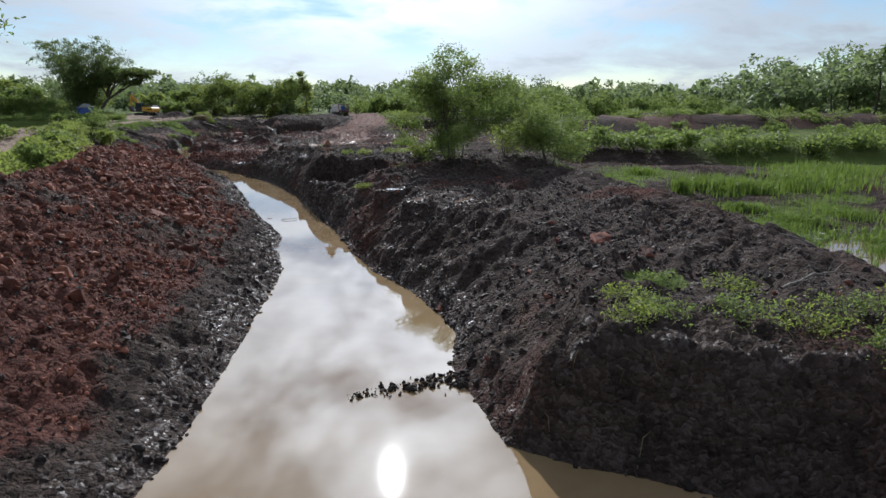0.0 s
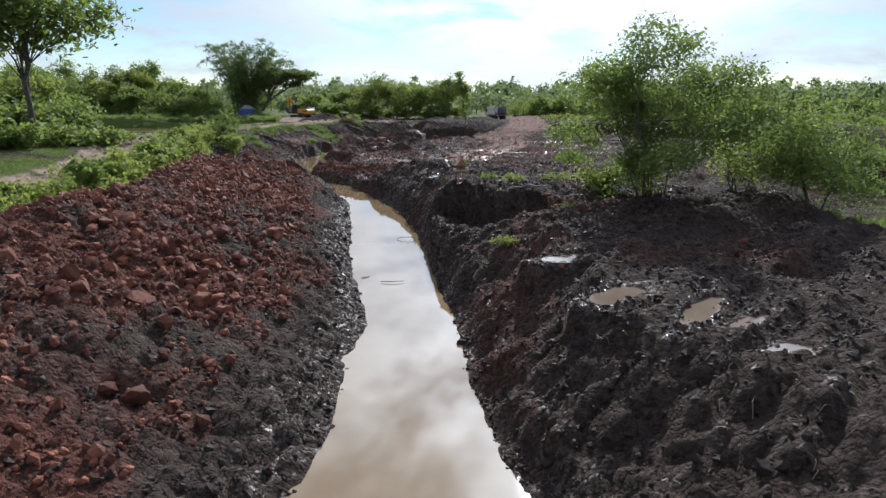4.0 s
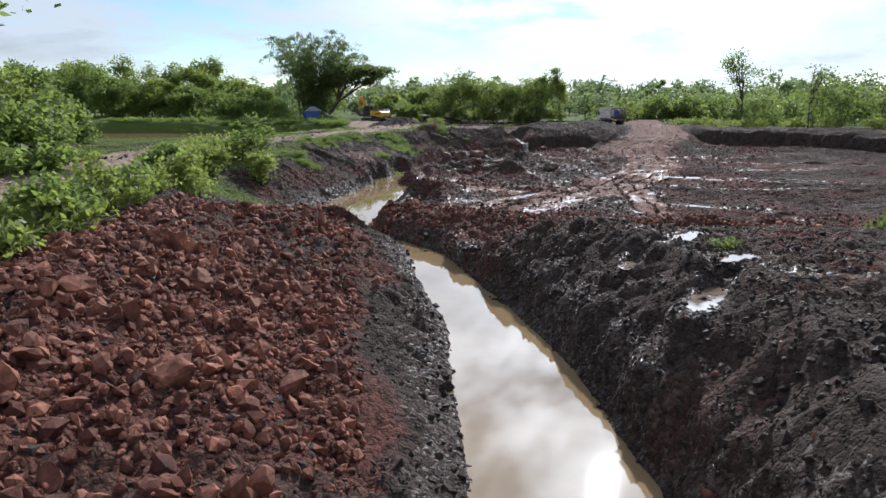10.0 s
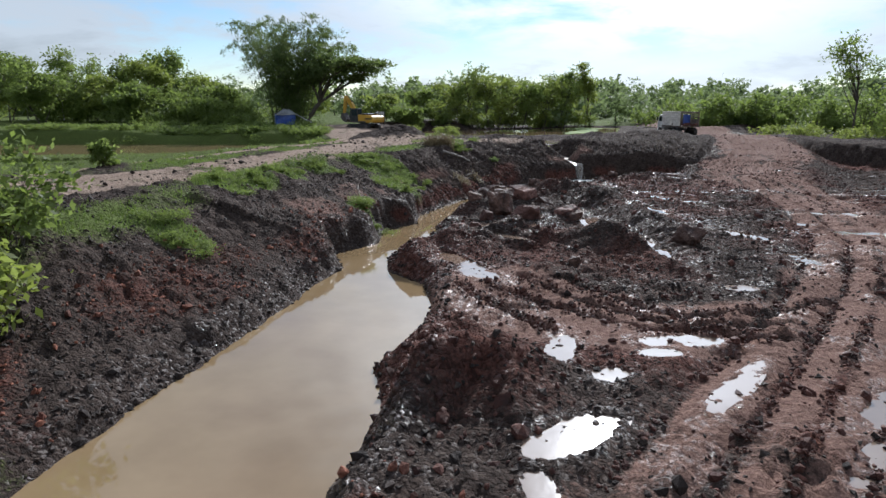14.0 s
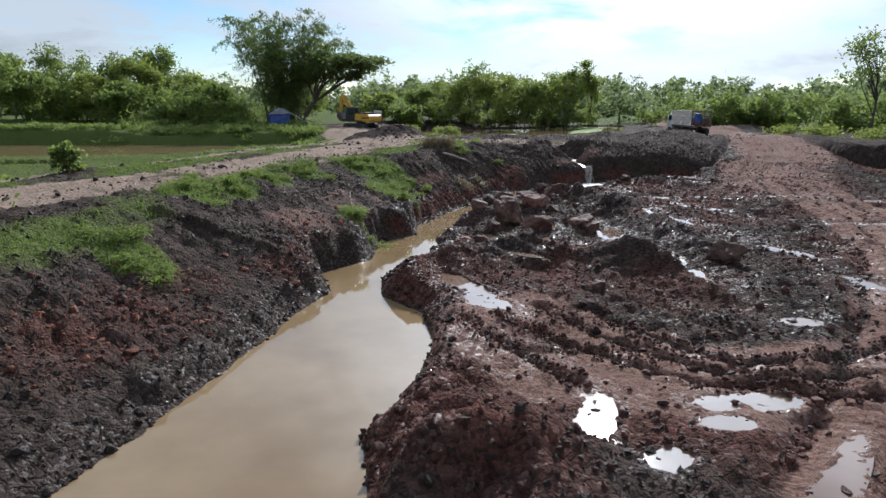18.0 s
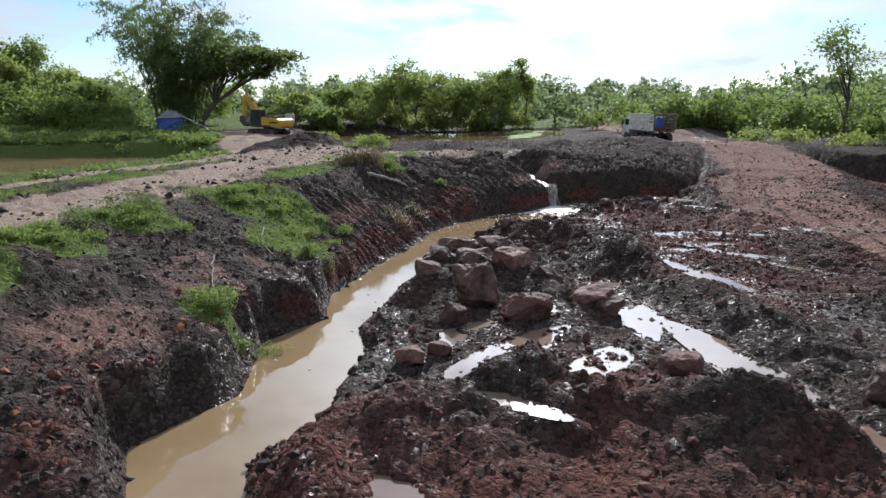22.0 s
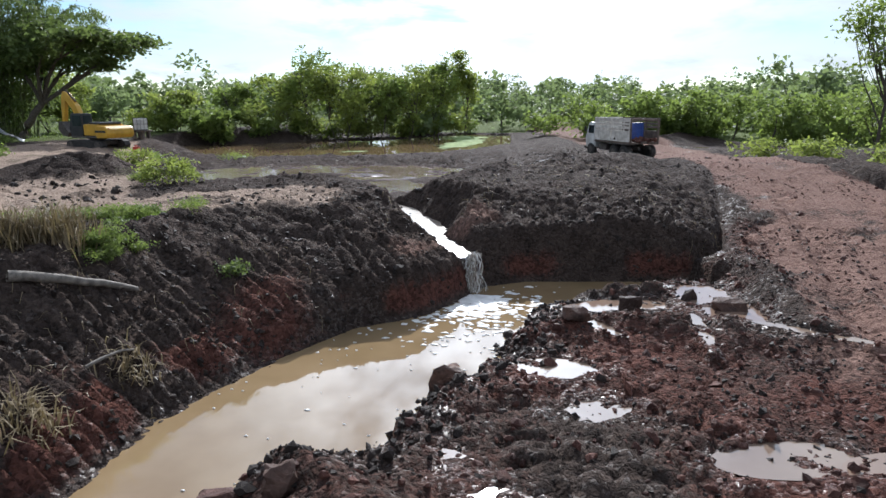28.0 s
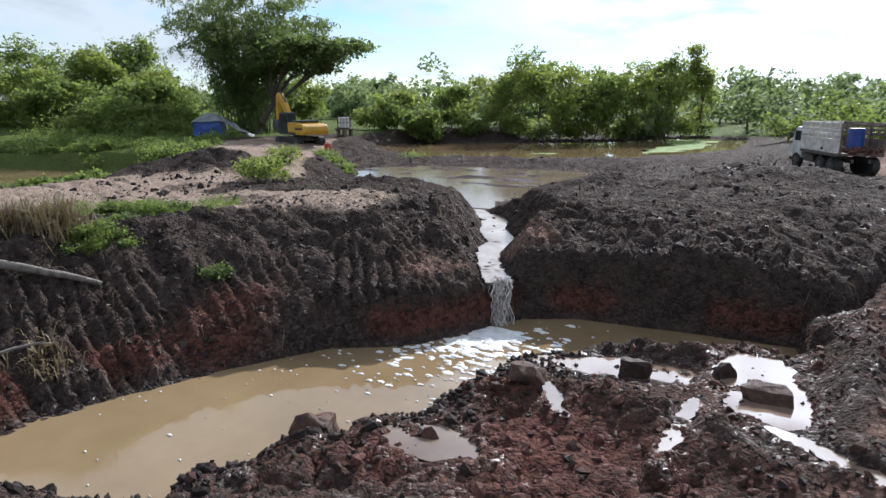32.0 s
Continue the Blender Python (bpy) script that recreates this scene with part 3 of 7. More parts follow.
# lush patches of grass: x, y, radius
TUFTS = [(-27.6, 66.8, 1.2), (-26.8, 67.6, .9), (-25.8, 65.4, 1.1), (-28.2, 63.0, 1.0), (-27.8, 58.4, 1.0), (-28.0, 60.6, .9), (-24.9, 60.6, .5), (-27.6, 56.8, .8), (-27.3, 77.4, .5), (-28.4, 76.4, .5), (-26.6, 75.3, .4), (-31.8, 84.2, 1.1), (-25.8, 53.0, .7), (-13.4, 84.8, .8), (-13.0, 86.8, .8),
         (3.6, 10.4, .5), (9.6, 18.8, .6), (11.0, 19.8, .5), (12.6, 17.6, .7), (10.2, 22.5, .5), (13.4, 21.4, .8), (5.4, 26.0, 1.0), (7.4, 26.6, .9), (15.0, 24.0, .9)]


# heaps on the upper ground: x, y, height, half width
MOUNDS = [[(-19.0, 96.8, .3, 1.8), (-15.5, 99.2, .3, 3.4), (-12.5, 100.0, .15, 2.0)], [(-18.6, 91.4, .45, 1.8), (-15.6, 92.6, .5, 1.8)], [(-36.2, 82.2, .5, 1.6), (-34.2, 84.0, .75, 1.7), (-32.4, 85.2, .45, 1.5)], [(-28.0, 83.6, .06, 1.1), (-25.8, 84.2, .18, 1.0), (-24.8, 84.8, .1, .7)], [(-22.6, 86.4, .25, 1.2), (-21.0, 87.0, .4, 2.0), (-17.0, 87.4, .35, 2.4)],
          [(-38.6, 103.0, .5, 1.4), (-37.4, 103.4, .45, 1.2)], [(-33.0, 102.6, .2, 1.0), (-24.0, 101.5, .2, 1.2)], [(-20.6, 94.0, .4, 2.4), (-18.4, 95.2, .45, 2.0), (-17.4, 94.4, .2, 1.6)], [(-28.0, 158.0, 1.2, 5.0), (-19.0, 148.0, 1.3, 5.0)], [(-14.0, 110.0, .7, 3.0), (-8.0, 122.0, .9, 4.0)]]


def upper(x, y):
    """Height of the undug ground."""
    xc = np.interp(y, CENTRE_Y, CENTRE_X)
    left = 2.15 + 0.0 * x
    ditch = ease((46 - y) / 8)
    dp, (hp,), side = along(x, y, PILE_CREST)
    left = left - 0.75 * ditch * np.exp(-((dp - 4.0) / 3.2) ** 2)
    right = np.interp(y, [-40, 6, 10, 18, 24, 28, 34, 40, 44, 60, 86, 92, 130], [1.5, 1.5, 1.55, 1.55, 1.85, 2.05, 1.9, 1.55, 1.6, 1.8, 2.0, 2.0, 1.6])
    right = right - 0.95 * ease((x - np.interp(y, [0, 10, 14, 18, 25, 27, 31, 40], [7.2, 7.3, 7.3, 6.9, 4.5, 3.6, 4.2, 5.0])) / 2.6) * ease((44 - y) / 5)
    dk, _, _ = along(x, y, [(10.0, 58.0), (24.0, 62.0), (60.0, 68.0)])
    right = right + (1.1 + .35 * fbm(x, y, 3.5, 3, 15)) * ease((5.5 - dk) / 3.5)
    dv, _, _ = along(x, y, [(8.0, 40.5), (16.0, 41.5), (30.0, 42.0)])
    right = right + .35 * ease((2.0 - dv) / 1.8)
    west = ease((xc - x + 2.5) / 5)
    z = left * west + right * (1 - west)
    z = z + 0.12 * fbm(x, y, 9.0, 2, 5)
    z = z - .95 * ease((x + 44) / 5) * ease((-18 - x) / 4) * ease((y - 92) / 5) - .3 * ease((x + 20) / 4) * ease((y - 92) / 6)
    z = z - .6 * ease((-33.8 - x) / 4.5) * ease((y - 48) / 6) * ease((92 - y) / 6) * ease((x + 62) / 6)
    for line in MOUNDS:
        dm, (hm, wm), _ = along(x, y, line)
        z = z + hm * np.clip(1 - dm / wm, 0, 1) ** 1.3
    fade = ease((44.5 - y) / 4.0) * (x < xc)
    pile = np.where(side > 0, hp + (np.maximum(z, hp - 0.42 * dp) - hp) * np.where(hp > z, 1, ease(dp / 3.0)), hp)
    return z * (1 - fade) + pile * fade, west


def bed(x, y):
    """Height of the dug plain and the ramp out of it."""
    z = 0.42 + 0.10 * fbm(x, y, 6.0, 2, 9) + 0.0 * x
    d, _, _ = along(x, y, RAMP)
    up = np.interp(y, [72, 78, 84, 89, 93.5], [0.0, 0.18, 0.55, 1.05, 1.55])
    z = z + up * ease((5.2 - d) / 3.0)
    z = z + 0.25 * ease((x + 9) / 10)
    return z


def terrain(x, y):
    up, west = upper(x, y)
    d, (foot, cut, wide), _ = along(x, y, OUTLINE)
    hole, wet_ring = within(x, y, [p[:2] for p in OUTLINE]), within(x, y, WATER_RING)
    ragged = 0.26 * fbm(x, y, 1.3, 3, 3) + 0.16 * fbm(x, y, 0.45, 2, 4)
    ragged = ragged * (1 + 2.2 * ease((x + 7) / 4) * ease((y - 45) / 5))
    dd = np.maximum(d + ragged * ease(d / 0.25), 0)
    top = np.maximum(up, foot + 0.05 - 1.3 * ease((d - 2.0) / 4))
    lift = np.minimum(cut, np.maximum(top - foot, 0.05))
    bank = foot + lift * ease(dd / 0.45) ** 0.8 + (top - foot - lift) * np.clip((dd - 0.3) / wide, 0, 1)
    z = bank
    # low places in the upper ground
    near_side = 17.0 - 15.5 * ease(((-18 * (x + 43) + 35 * (y - 84)) / 39.4 + 1.5) / 4.5)
    near_side = np.minimum(near_side, 3 + 14 * ease((-41 - x) / 4))
    for ring, level, slope in ((LEFT_POND, .6, near_side), (FLAT, 1.17, 3.0), (NORTH_POND, .6, 2.5)):
        dr, _, _ = along(x, y, ring + ring[:1])
        inr = within(x, y, ring)
        z = np.where(inr, np.minimum(z, level + (.11 if level > 1 else .05) * fbm(x, y, 1.1 if level > 1 else 2.0, 3, 8)), np.minimum(z, level + np.maximum(z - level, 0) * ease((dr + .2) / slope) + .02))
    for ring, level in ((LEFT_POND, .99), (NORTH_POND, 1.12)):
        dr, _, _ = along(x, y, ring + ring[:1])
        z = np.where(~within(x, y, ring) & (dr < 5), np.maximum(z, level + .04 * np.minimum(dr, 3)), z)
    # the bay: deep under its north side, rising away from it
    db, _, _ = along(x, y, BAY_FACE)
    floor = .62 + .32 * db + .1 * fbm(x, y, 1.2, 2, 89)
    z = np.where(within(x + .12 * fbm(x, y, .8, 2, 90), y + .12 * fbm(x, y, .7, 2, 91), BAY) & ~hole, np.minimum(z, floor), z)
    # the stream that leaves the flat cuts a notch down to the fall
    ds, (zs,), _ = along(x, y, STREAM)
    z = np.where(hole, z, np.minimum(z, zs - 0.08 + np.maximum(ds - 0.34 - .22 * fbm(x, y, .8, 2, 88), 0) * 1.2))
    de, _, _ = along(x, y, [p[:2] for p in RIGHT_NORTH])
    plain = bed(x, y)
    plain = plain * ease((de + ragged + .12) / 0.7) ** 0.8 + 0.02
    for line in RIDGES:
        dr, (hr, wr), _ = along(x, y, line)
        bell = np.clip(1 - dr / (wr * 1.25), 0, 1) ** 1.25 * hr * (1 + 0.35 * fbm(x, y, 0.8, 2, 31))
        plain = plain + bell * ease((de + .1) / 0.5)
    z = np.where(hole, plain, z)
    z = np.where(wet_ring, -np.minimum(0.7, 0.75 * np.minimum(d, de)) - 0.02 + .30 * np.maximum(ragged + .06, 0) * ease((.45 - np.minimum(d, de)) / .3), z)
    return z, up, west, d, de, hole, wet_ring


STREAM = [(-28.5, 91, 1.24), (-26.4, 88.6, 1.23), (-24.9, 86.8, 1.22), (-23.6, 85.6, 1.17), (-22.9, 84.4, 1.12), (-22.1, 83.3, 1.06), (-21.9, 82.2, 1.0), (-21.3, 81.2, .93), (-20.7, 80.5, .85)]


def lengths(line):
    out, total = [], 0.0
    for k, p in enumerate(line):
        total += math.dist(p, line[k - 1]) if k else 0
        out.append((p[0], p[1], total))
    return out


def surface(x, y):
    """Height and the shares of red soil, tan track, sandy road, turf and wetness."""
    z, up, west, d, de, hole, wet_ring = terrain(x, y)
    land = ~wet_ring
    da, db, dc = (along(x, y, t)[0] for t in (TRACK_A, TRACK_B, TRACK_C))
    dra, dh, dcu, dbr = (along(x, y, t)[0] for t in (RAMP, HAUL, CUTOFF, BRANCH))
    dp, (hp,), side = along(x, y, PILE_CREST)
    xc = np.interp(y, CENTRE_Y, CENTRE_X)
    wob = 0.35 * fbm(x, y, 2.5, 2, 41)
    road = np.where(hole, 0, np.maximum.reduce([ease((1.7 + .45 * ease((y - 50) / 4) + 1.5 * ease((y - 74) / 6) + wob - da) / .8), ease((1.2 + wob - db) / .8), ease((1.8 + wob - dc) / .8)]))
    road = road * ease((d - 1.4) / 1.0) * np.clip(.9 + .75 * fbm(x, y, 1.1, 3, 45), 0, 1) * ease((along(x, y, MOUNDS[2])[0] - .7 + wob) / .9)
    patch = np.clip(.95 + .8 * fbm(x, y, .9, 3, 46), 0, 1)
    tan = np.where(hole, np.maximum.reduce([ease((2.05 + wob - dh) / .6) * patch, ease((1.0 + wob - dbr) / .6) * patch, ease((1.9 + wob - dcu) / .6) * patch, ease((3.1 + 2 * wob - dra) / 1.2) * ease((y - 72) / 6) * np.clip(.9 + .9 * fbm(x, y, .7, 3, 44), .2, 1)]), ease((2.8 - dra) / 1) * (y > 90) * (x > -16) + .8 * ease((3.4 + 2 * wob - along(x, y, [(-11.5, 99), (-13.0, 112), (-16, 126), (-19, 146)])[0]) / 1.5))
    tan = np.maximum(tan, np.where(hole, 0, .8 * ease((1.6 + 2 * wob - along(x, y, [(9.0, 49.5), (18.0, 51.0), (34.0, 53.0)])[0]) / .8)))
    bench = np.where(~hole & (west > .3) & (y > 56) & (y < 83), ease((y - 56) / 2) * ease((d - .45) / .5) * ease((2.5 - d) / 1.0) * ease((z - .75) / .3) * np.clip(.3 + 1.1 * fbm(x, y, 1.5, 3, 59), 0, .6), 0)
    tan = np.maximum(tan, bench)
    pile = (x < xc) & (y < 44) & ((side < 0) | (dp < 2.0)) & land & ~hole
    near_water = ease((d + 1.0 * fbm(x, y, 1.5, 3, 51) - .55) / 1.0)
    red = np.where(pile, near_water * (0.66 + 0.7 * fbm(x, y, 2.2, 3, 52)), 0.0)
    red = np.where(hole & land, (0.40 + 0.7 * fbm(x, y, 2.6, 3, 53)) * (1 - .15 * ease((x + 11) / 7)), red)
    red = np.where(~hole & ~pile & (west > .5) & (y < 62) & (y > 43), np.clip(0.36 - np.abs(z - 0.85) * .7 + .6 * fbm(x, y, 1.8, 3, 54), 0, 1) * ease((4.6 - d) / 1.5), red)
    red = np.where(hole & land, np.maximum(red, .6 * ease((2.1 - along(x, y, RIDGES[1])[0] + wob) / 1.1)), red)
    strata = np.exp(-((z - .42) / .34) ** 2) * ease((fbm(x, y, 1.6, 2, 56) + .45) / .4)
    red = np.where(~hole & (y > 62) & (d < 1.5), np.maximum(red, 0.9 * strata), red)
    red = np.where(~hole & (y > 60) & (y < 81) & (west > .3), np.maximum(red, (.25 + .65 * fbm(x, y, 2.0, 3, 58)) * ease((1.9 - d) / .8) * ease((y - 70) / 3)), red)
    red = np.where(~hole & (west < .5) & (y < 42), np.clip(0.18 + 0.7 * fbm(x, y, 2.4, 3, 57), 0, .7), red)
    far = np.maximum(ease((np.abs(x - xc) - 24) / 12) * ease((y + 10) / 5), ease((y - 104) / 16))
    turf = np.where(hole, 0, west * ease((dp - 2.2 + 1.2 * wob) / 1.5) * (1 - road) * np.where(y < 46, 1, ease((d - 2.6) / 1.6)) * ease((78 - y) / 6 + (d > 9)) * (0.62 + .75 * fbm(x, y, 1.9, 3, 61)))
    for px, py, pr in TUFTS:
        turf = np.maximum(turf, np.where(hole, 0, 1.25 * ease((pr * 1.25 - np.hypot(x - px, y - py) + .5 * wob) / (pr * .6))))
    dl = along(x, y, LEFT_POND + LEFT_POND[:1])[0]
    turf = np.where((dl < 2.2) & (-18 * (x + 43) + 35 * (y - 84) > -60), 0, turf)
    turf = np.where(pile, 0, turf)
    turf = np.where((y > 78) & (west > .2) & (x > -37) & (y < 101), turf * .25, np.where((x < -37) & (y < 96) & (y > 60), np.maximum(turf, (1 - road) * (.7 + .5 * wob)), turf))
    bog = (1 - west) * ease((x - np.interp(y, [0, 10, 14, 18, 25, 27, 31, 42], [7.6, 7.7, 7.7, 7.3, 4.8, 3.6, 4.2, 3])) / 1.6) * ease((46 - y) / 3) * (np.interp(y, [26, 31, 35], [.4, .3, -.1]) + 1.0 * fbm(x, y, 2.6, 3, 62))
    turf = np.maximum(np.maximum(turf, np.where(hole, 0, bog)), np.maximum(far * ease((x - 14) / 6) * np.where(y < 80, np.clip(.1 + 1.1 * fbm(x, y, 3.0, 3, 66), 0, 1), 1), far * np.where((x > -16) | (y > 140) | (x < -50), .9, .15)))
    turf = np.where((x > -22) & (x < 2 - np.maximum(y - 104, 0) * .35) & (y > 84) & (y < 150), 0.0, turf)
    for dist, gauge in ((dh, .0), (dh, .68), (dh, 1.62), (dbr, .7)):
        tan = tan * (1 - .8 * hole * np.exp(-((dist - gauge + .06 * fbm(x, y, .6, 2, 48)) / .11) ** 2))
    plots = ease((6.0 - along(x, y, [(10.0, 58.0), (24.0, 62.0), (60.0, 68.0)])[0]) / 2) * (x > 9)
    turf, tan = turf * (1 - .75 * plots), np.maximum(tan, .55 * plots * np.clip(.7 + fbm(x, y, 2.4, 3, 67), 0, 1))
    wet = np.where(land, 0.45 + 0.35 * ease((1.2 - np.minimum(d, de)) / 1.0) * ease((79 - y) / 2) + .2 * hole * ease((-7 - x) / 3) - 0.5 * road - .25 * red - .2 * turf - .2 * tan + .55 * tan * hole * (y < 64) * ease((fbm(x, y, .9, 3, 49) - .05) / .25), 0.7)
    # clods and crumbs of dug soil, smaller on the tracks
    rough = np.where(land, 1.0, 0.3) * (1 - np.maximum(.45 * road, .5 * tan)) * (1 - 0.6 * np.clip(turf, 0, 1)) * (1 - far * .6)
    rough = rough * (.15 + .85 * ease((along(x, y, STREAM)[0] - .3) / .5))
    run = along(x, y, lengths(HAUL))
    cleat = np.sin(run[1][0] * 2 * np.pi / .27) * (np.abs(np.abs(run[0]) - 1.12) < .34) * hole * land
    z = z + .02 * cleat
    run = along(x, y, lengths(RAMP))
    z = z + .022 * np.sin(run[1][0] * 2 * np.pi / .3) * (np.abs(run[0] - 1.3) < .4) * hole * land
    for ring, share in ((LEFT_POND, .2), (FLAT, .3), (NORTH_POND, .2)):
        rough = np.where(within(x, y, ring), share * rough, rough)
    # wheel and crawler ruts
    for dist, gauge in ((da, .85), (dh, .62), (dh, 1.62), (dbr, .7), (dra, 1.3), (dra, .3), (dra, 2.3), (db, .7)):
        groove = np.exp(-((dist - gauge) / .2) ** 2) * (ease((y - 71) / 3) if dist is dra else ease((y - 46) / 1.0) * ease((77 - y) / 1.5) if dist is dh else 1)
        z = z - np.where(hole, .045 if dist is dra else .085, .13) * groove * land * (dist < 3) * np.where(hole, 1, road) + 0.05 * np.exp(-((dist - gauge - .45) / .2) ** 2) * land * np.where(hole, 1, road)
    # dragged mud: long smears across the mound right of the channel
    across, down = .85 * x - .53 * y + .55 * fbm(x, y, 3.0, 2, 92), .53 * x + .85 * y
    smear = 1 - np.abs(fbm(across, down * .17, .95, 3, 93, .6)) * 2.4
    fine_smear = 1 - np.abs(fbm(across, down * .22, .34, 2, 94)) * 2.0
    mound = np.where(hole | wet_ring, 0, (1 - west)) * ease((y - 7) / 3) * ease((33 - y) / 4) * ease((d - .35) / .8) * ease((9.5 - x) / 2)
    z = z + mound * (.15 * smear + .06 * fine_smear - .12)
    wet = np.clip(wet + mound * (.14 * smear - .06), 0, 1)
    c1, edge1, tone1 = cells(x + .12 * fbm(x, y, .5, 2, 95), y + .12 * fbm(x, y, .5, 2, 96), .62, 72)
    c2, edge2, tone2 = cells(x + .06 * fbm(x, y, .3, 2, 97), y, .3, 73)
    for line in FAN:
        dist = along(x, y, line)[0] + .07 * fbm(x, y, .9, 2, 85)
        z = z + hole * land * ease((de - .2) / .5) * (.05 * np.exp(-((dist - .2) / .09) ** 2) * (.3 + 1.4 * tone2) - .12 * np.exp(-(dist / .1) ** 2))
        tan = tan * (1 - .85 * np.exp(-(dist / .16) ** 2))
    boss = (.35 + .65 * tone1) * (np.sqrt(np.clip(1 - (c1 / .8) ** 2, 0, 1)) * np.clip(edge1 * 4, 0, 1) - .3)
    crumb = (.35 + .65 * tone2) * (np.sqrt(np.clip(1 - (c2 / .8) ** 2, 0, 1)) * np.clip(edge2 * 4, 0, 1) - .3)
    heavy = 0.5 + 0.75 * ease((fbm(x, y, 3.2, 2, 74) + .45) / .9)
    lumps = 0.14 * fbm(x, y, 1.5, 3, 71) + (0.15 * boss + 0.10 * crumb) * heavy * (1 - .1 * mound)
    shore = ease(np.minimum(d, de) / .5) * .75 + .25
    z = z + lumps * rough * shore * np.where(wet_ring, .2, 1)
    # water ran down the cut faces and left grooves
    run = along(x, y, lengths([p[:2] for p in LEFT_NORTH + BACK]))[1][0]
    furrow = np.abs(np.sin(12.5 * run + 2.4 * fbm(x, y, 1.3, 3, 75))) ** .8
    z = z - np.where(~hole & land & (y > 62) & (y < 83), 0.22 * (1 - furrow) * ease((2.9 - d) / 1.2) * ease((y - 64.5) / 2) * ease(d / .25) * (.45 + .55 * ease((fbm(x, y, 3.5, 2, 76) + .5) / .6)), 0)
    return z, np.clip(red, 0, 1), np.clip(tan, 0, 1), np.clip(road, 0, 1), np.clip(turf, 0, 1), np.clip(wet, 0, 1), d, de, hole, wet_ring


def steps(parts):
    """Grid lines: stretches (start, end, spacing at start, spacing at end)."""
    out = []
    for a, b, sa, sb in parts:
        v = a
        while v < b - 1e-6:
            out.append(v)
            v += sa + (sb - sa) * (v - a) / (b - a)
    out.append(parts[-1][1])
    return np.array(out)


GRID_U = steps([(-2400, -120, 260, 14), (-120, -45, 5, .9), (-45, -16, .8, .16), (-16, -8.5, .16, .08), (-8.5, 7.5, .074, .074), (7.5, 26, .08, .45), (26, 90, .6, 5), (90, 2400, 14, 260)])
GRID_V = steps([(-400, -6, 90, .5), (-6, 4, .4, .1), (4, 84, .076, .076), (84, 104, .085, .3), (104, 150, .4, 2.5), (150, 3000, 5, 300)])


def shear(v):
    return np.interp(v, CENTRE_Y, CENTRE_X)


def pool_shape(p, x, y):
    """How far inside (below 1) a point lies in an oval pool."""
    c, s = math.cos(radians(p[4])), math.sin(radians(p[4]))
    a, b = (x - p[0]) * c + (y - p[1]) * s, -(x - p[0]) * s + (y - p[1]) * c
    return np.sqrt((a / p[2]) ** 2 + (b / p[3]) ** 2) * (1 - .36 * fbm(x, y, .75, 4, 81))


# more small puddles left in the hollows of the dug plain
puddle_rng = np.random.default_rng(64)
for _ in range(90):
    y = puddle_rng.uniform(45.5, 82)
    x = float(np.interp(y, [45, 50, 56, 62, 70, 78, 82], [-16, -18, -20, -21, -20.5, -18.5, -14])) + 1.0 + puddle_rng.uniform(0, 1) ** 1.4 * 13
    place = np.array([x]), np.array([y])
    if min(math.dist((x, y), q[:2]) - q[2] for q in POOLS) < .5 or min(along(*place, way)[0][0] for way in (HAUL, CUTOFF, RAMP)) < 1.9:
        continue
    POOLS.append((x, y, puddle_rng.uniform(.28, .8), puddle_rng.uniform(.12, .26), puddle_rng.normal(-35, 30)))

U, V = np.meshgrid(GRID_U, GRID_V)
GX, GY = U + shear(V), V
(GZ, A_RED, A_TAN, A_SAND, A_TURF, A_WET, D_OUT, D_EDGE, IN_HOLE, IN_WATER) = surface(GX, GY)
PLAIN_Z = GZ.copy()
POOL_LEVELS = []
for p in POOLS + FLAT_POOLS:
    reach = p[2] * 2.0 + .6
    j0, j1 = np.searchsorted(GRID_V, (p[1] - reach, p[1] + reach))
    u = p[0] - shear(p[1])
    i0, i1 = np.searchsorted(GRID_U, (u - reach - 1.2, u + reach + 1.2))
    box = (slice(j0, j1), slice(i0, i1))
    x, y = GX[box], GY[box]
    r = pool_shape(p, x, y)
    rim, inside = r < 1.6, r < 1.0
    level = float(np.percentile(PLAIN_Z[box][inside], 24))
    POOL_LEVELS.append(level)
    dish = ease((2.0 - r) / .9)
    soft = GZ[box] - dish * .85 * np.maximum(GZ[box] - level - .05, 0)
    z = np.where(inside, np.minimum(soft, level - 0.04 + 0.12 * fbm(x, y, .33, 3, 83)), soft)
    GZ[box] = np.where(rim & ~inside & ~IN_WATER[box], np.maximum(z, level + 0.01 - .25 * np.clip(r - 1.3, 0, 1) + .05 * fbm(x, y, .35, 2, 84)), z)
    A_WET[box] = np.where(rim, np.maximum(A_WET[box], .85), A_WET[box])


def height_at(x, y):
    """Ground height on the grid at places x, y (arrays)."""
    x, y = np.atleast_1d(np.asarray(x, float)), np.atleast_1d(np.asarray(y, float))
    j = np.clip(np.searchsorted(GRID_V, y) - 1, 0, len(GRID_V) - 2)
    u = x - shear(y)
    i = np.clip(np.searchsorted(GRID_U, u) - 1, 0, len(GRID_U) - 2)
    s, t = (u - GRID_U[i]) / (GRID_U[i + 1] - GRID_U[i]), (y - GRID_V[j]) / (GRID_V[j + 1] - GRID_V[j])
    return (GZ[j, i] * (1 - s) + GZ[j, i + 1] * s) * (1 - t) + (GZ[j + 1, i] * (1 - s) + GZ[j + 1, i + 1] * s) * t


def sample(grid, x, y):
    j = np.clip(np.searchsorted(GRID_V, y), 0, len(GRID_V) - 1)
    i = np.clip(np.searchsorted(GRID_U, x - shear(y)), 0, len(GRID_U) - 1)
    return grid[j, i]


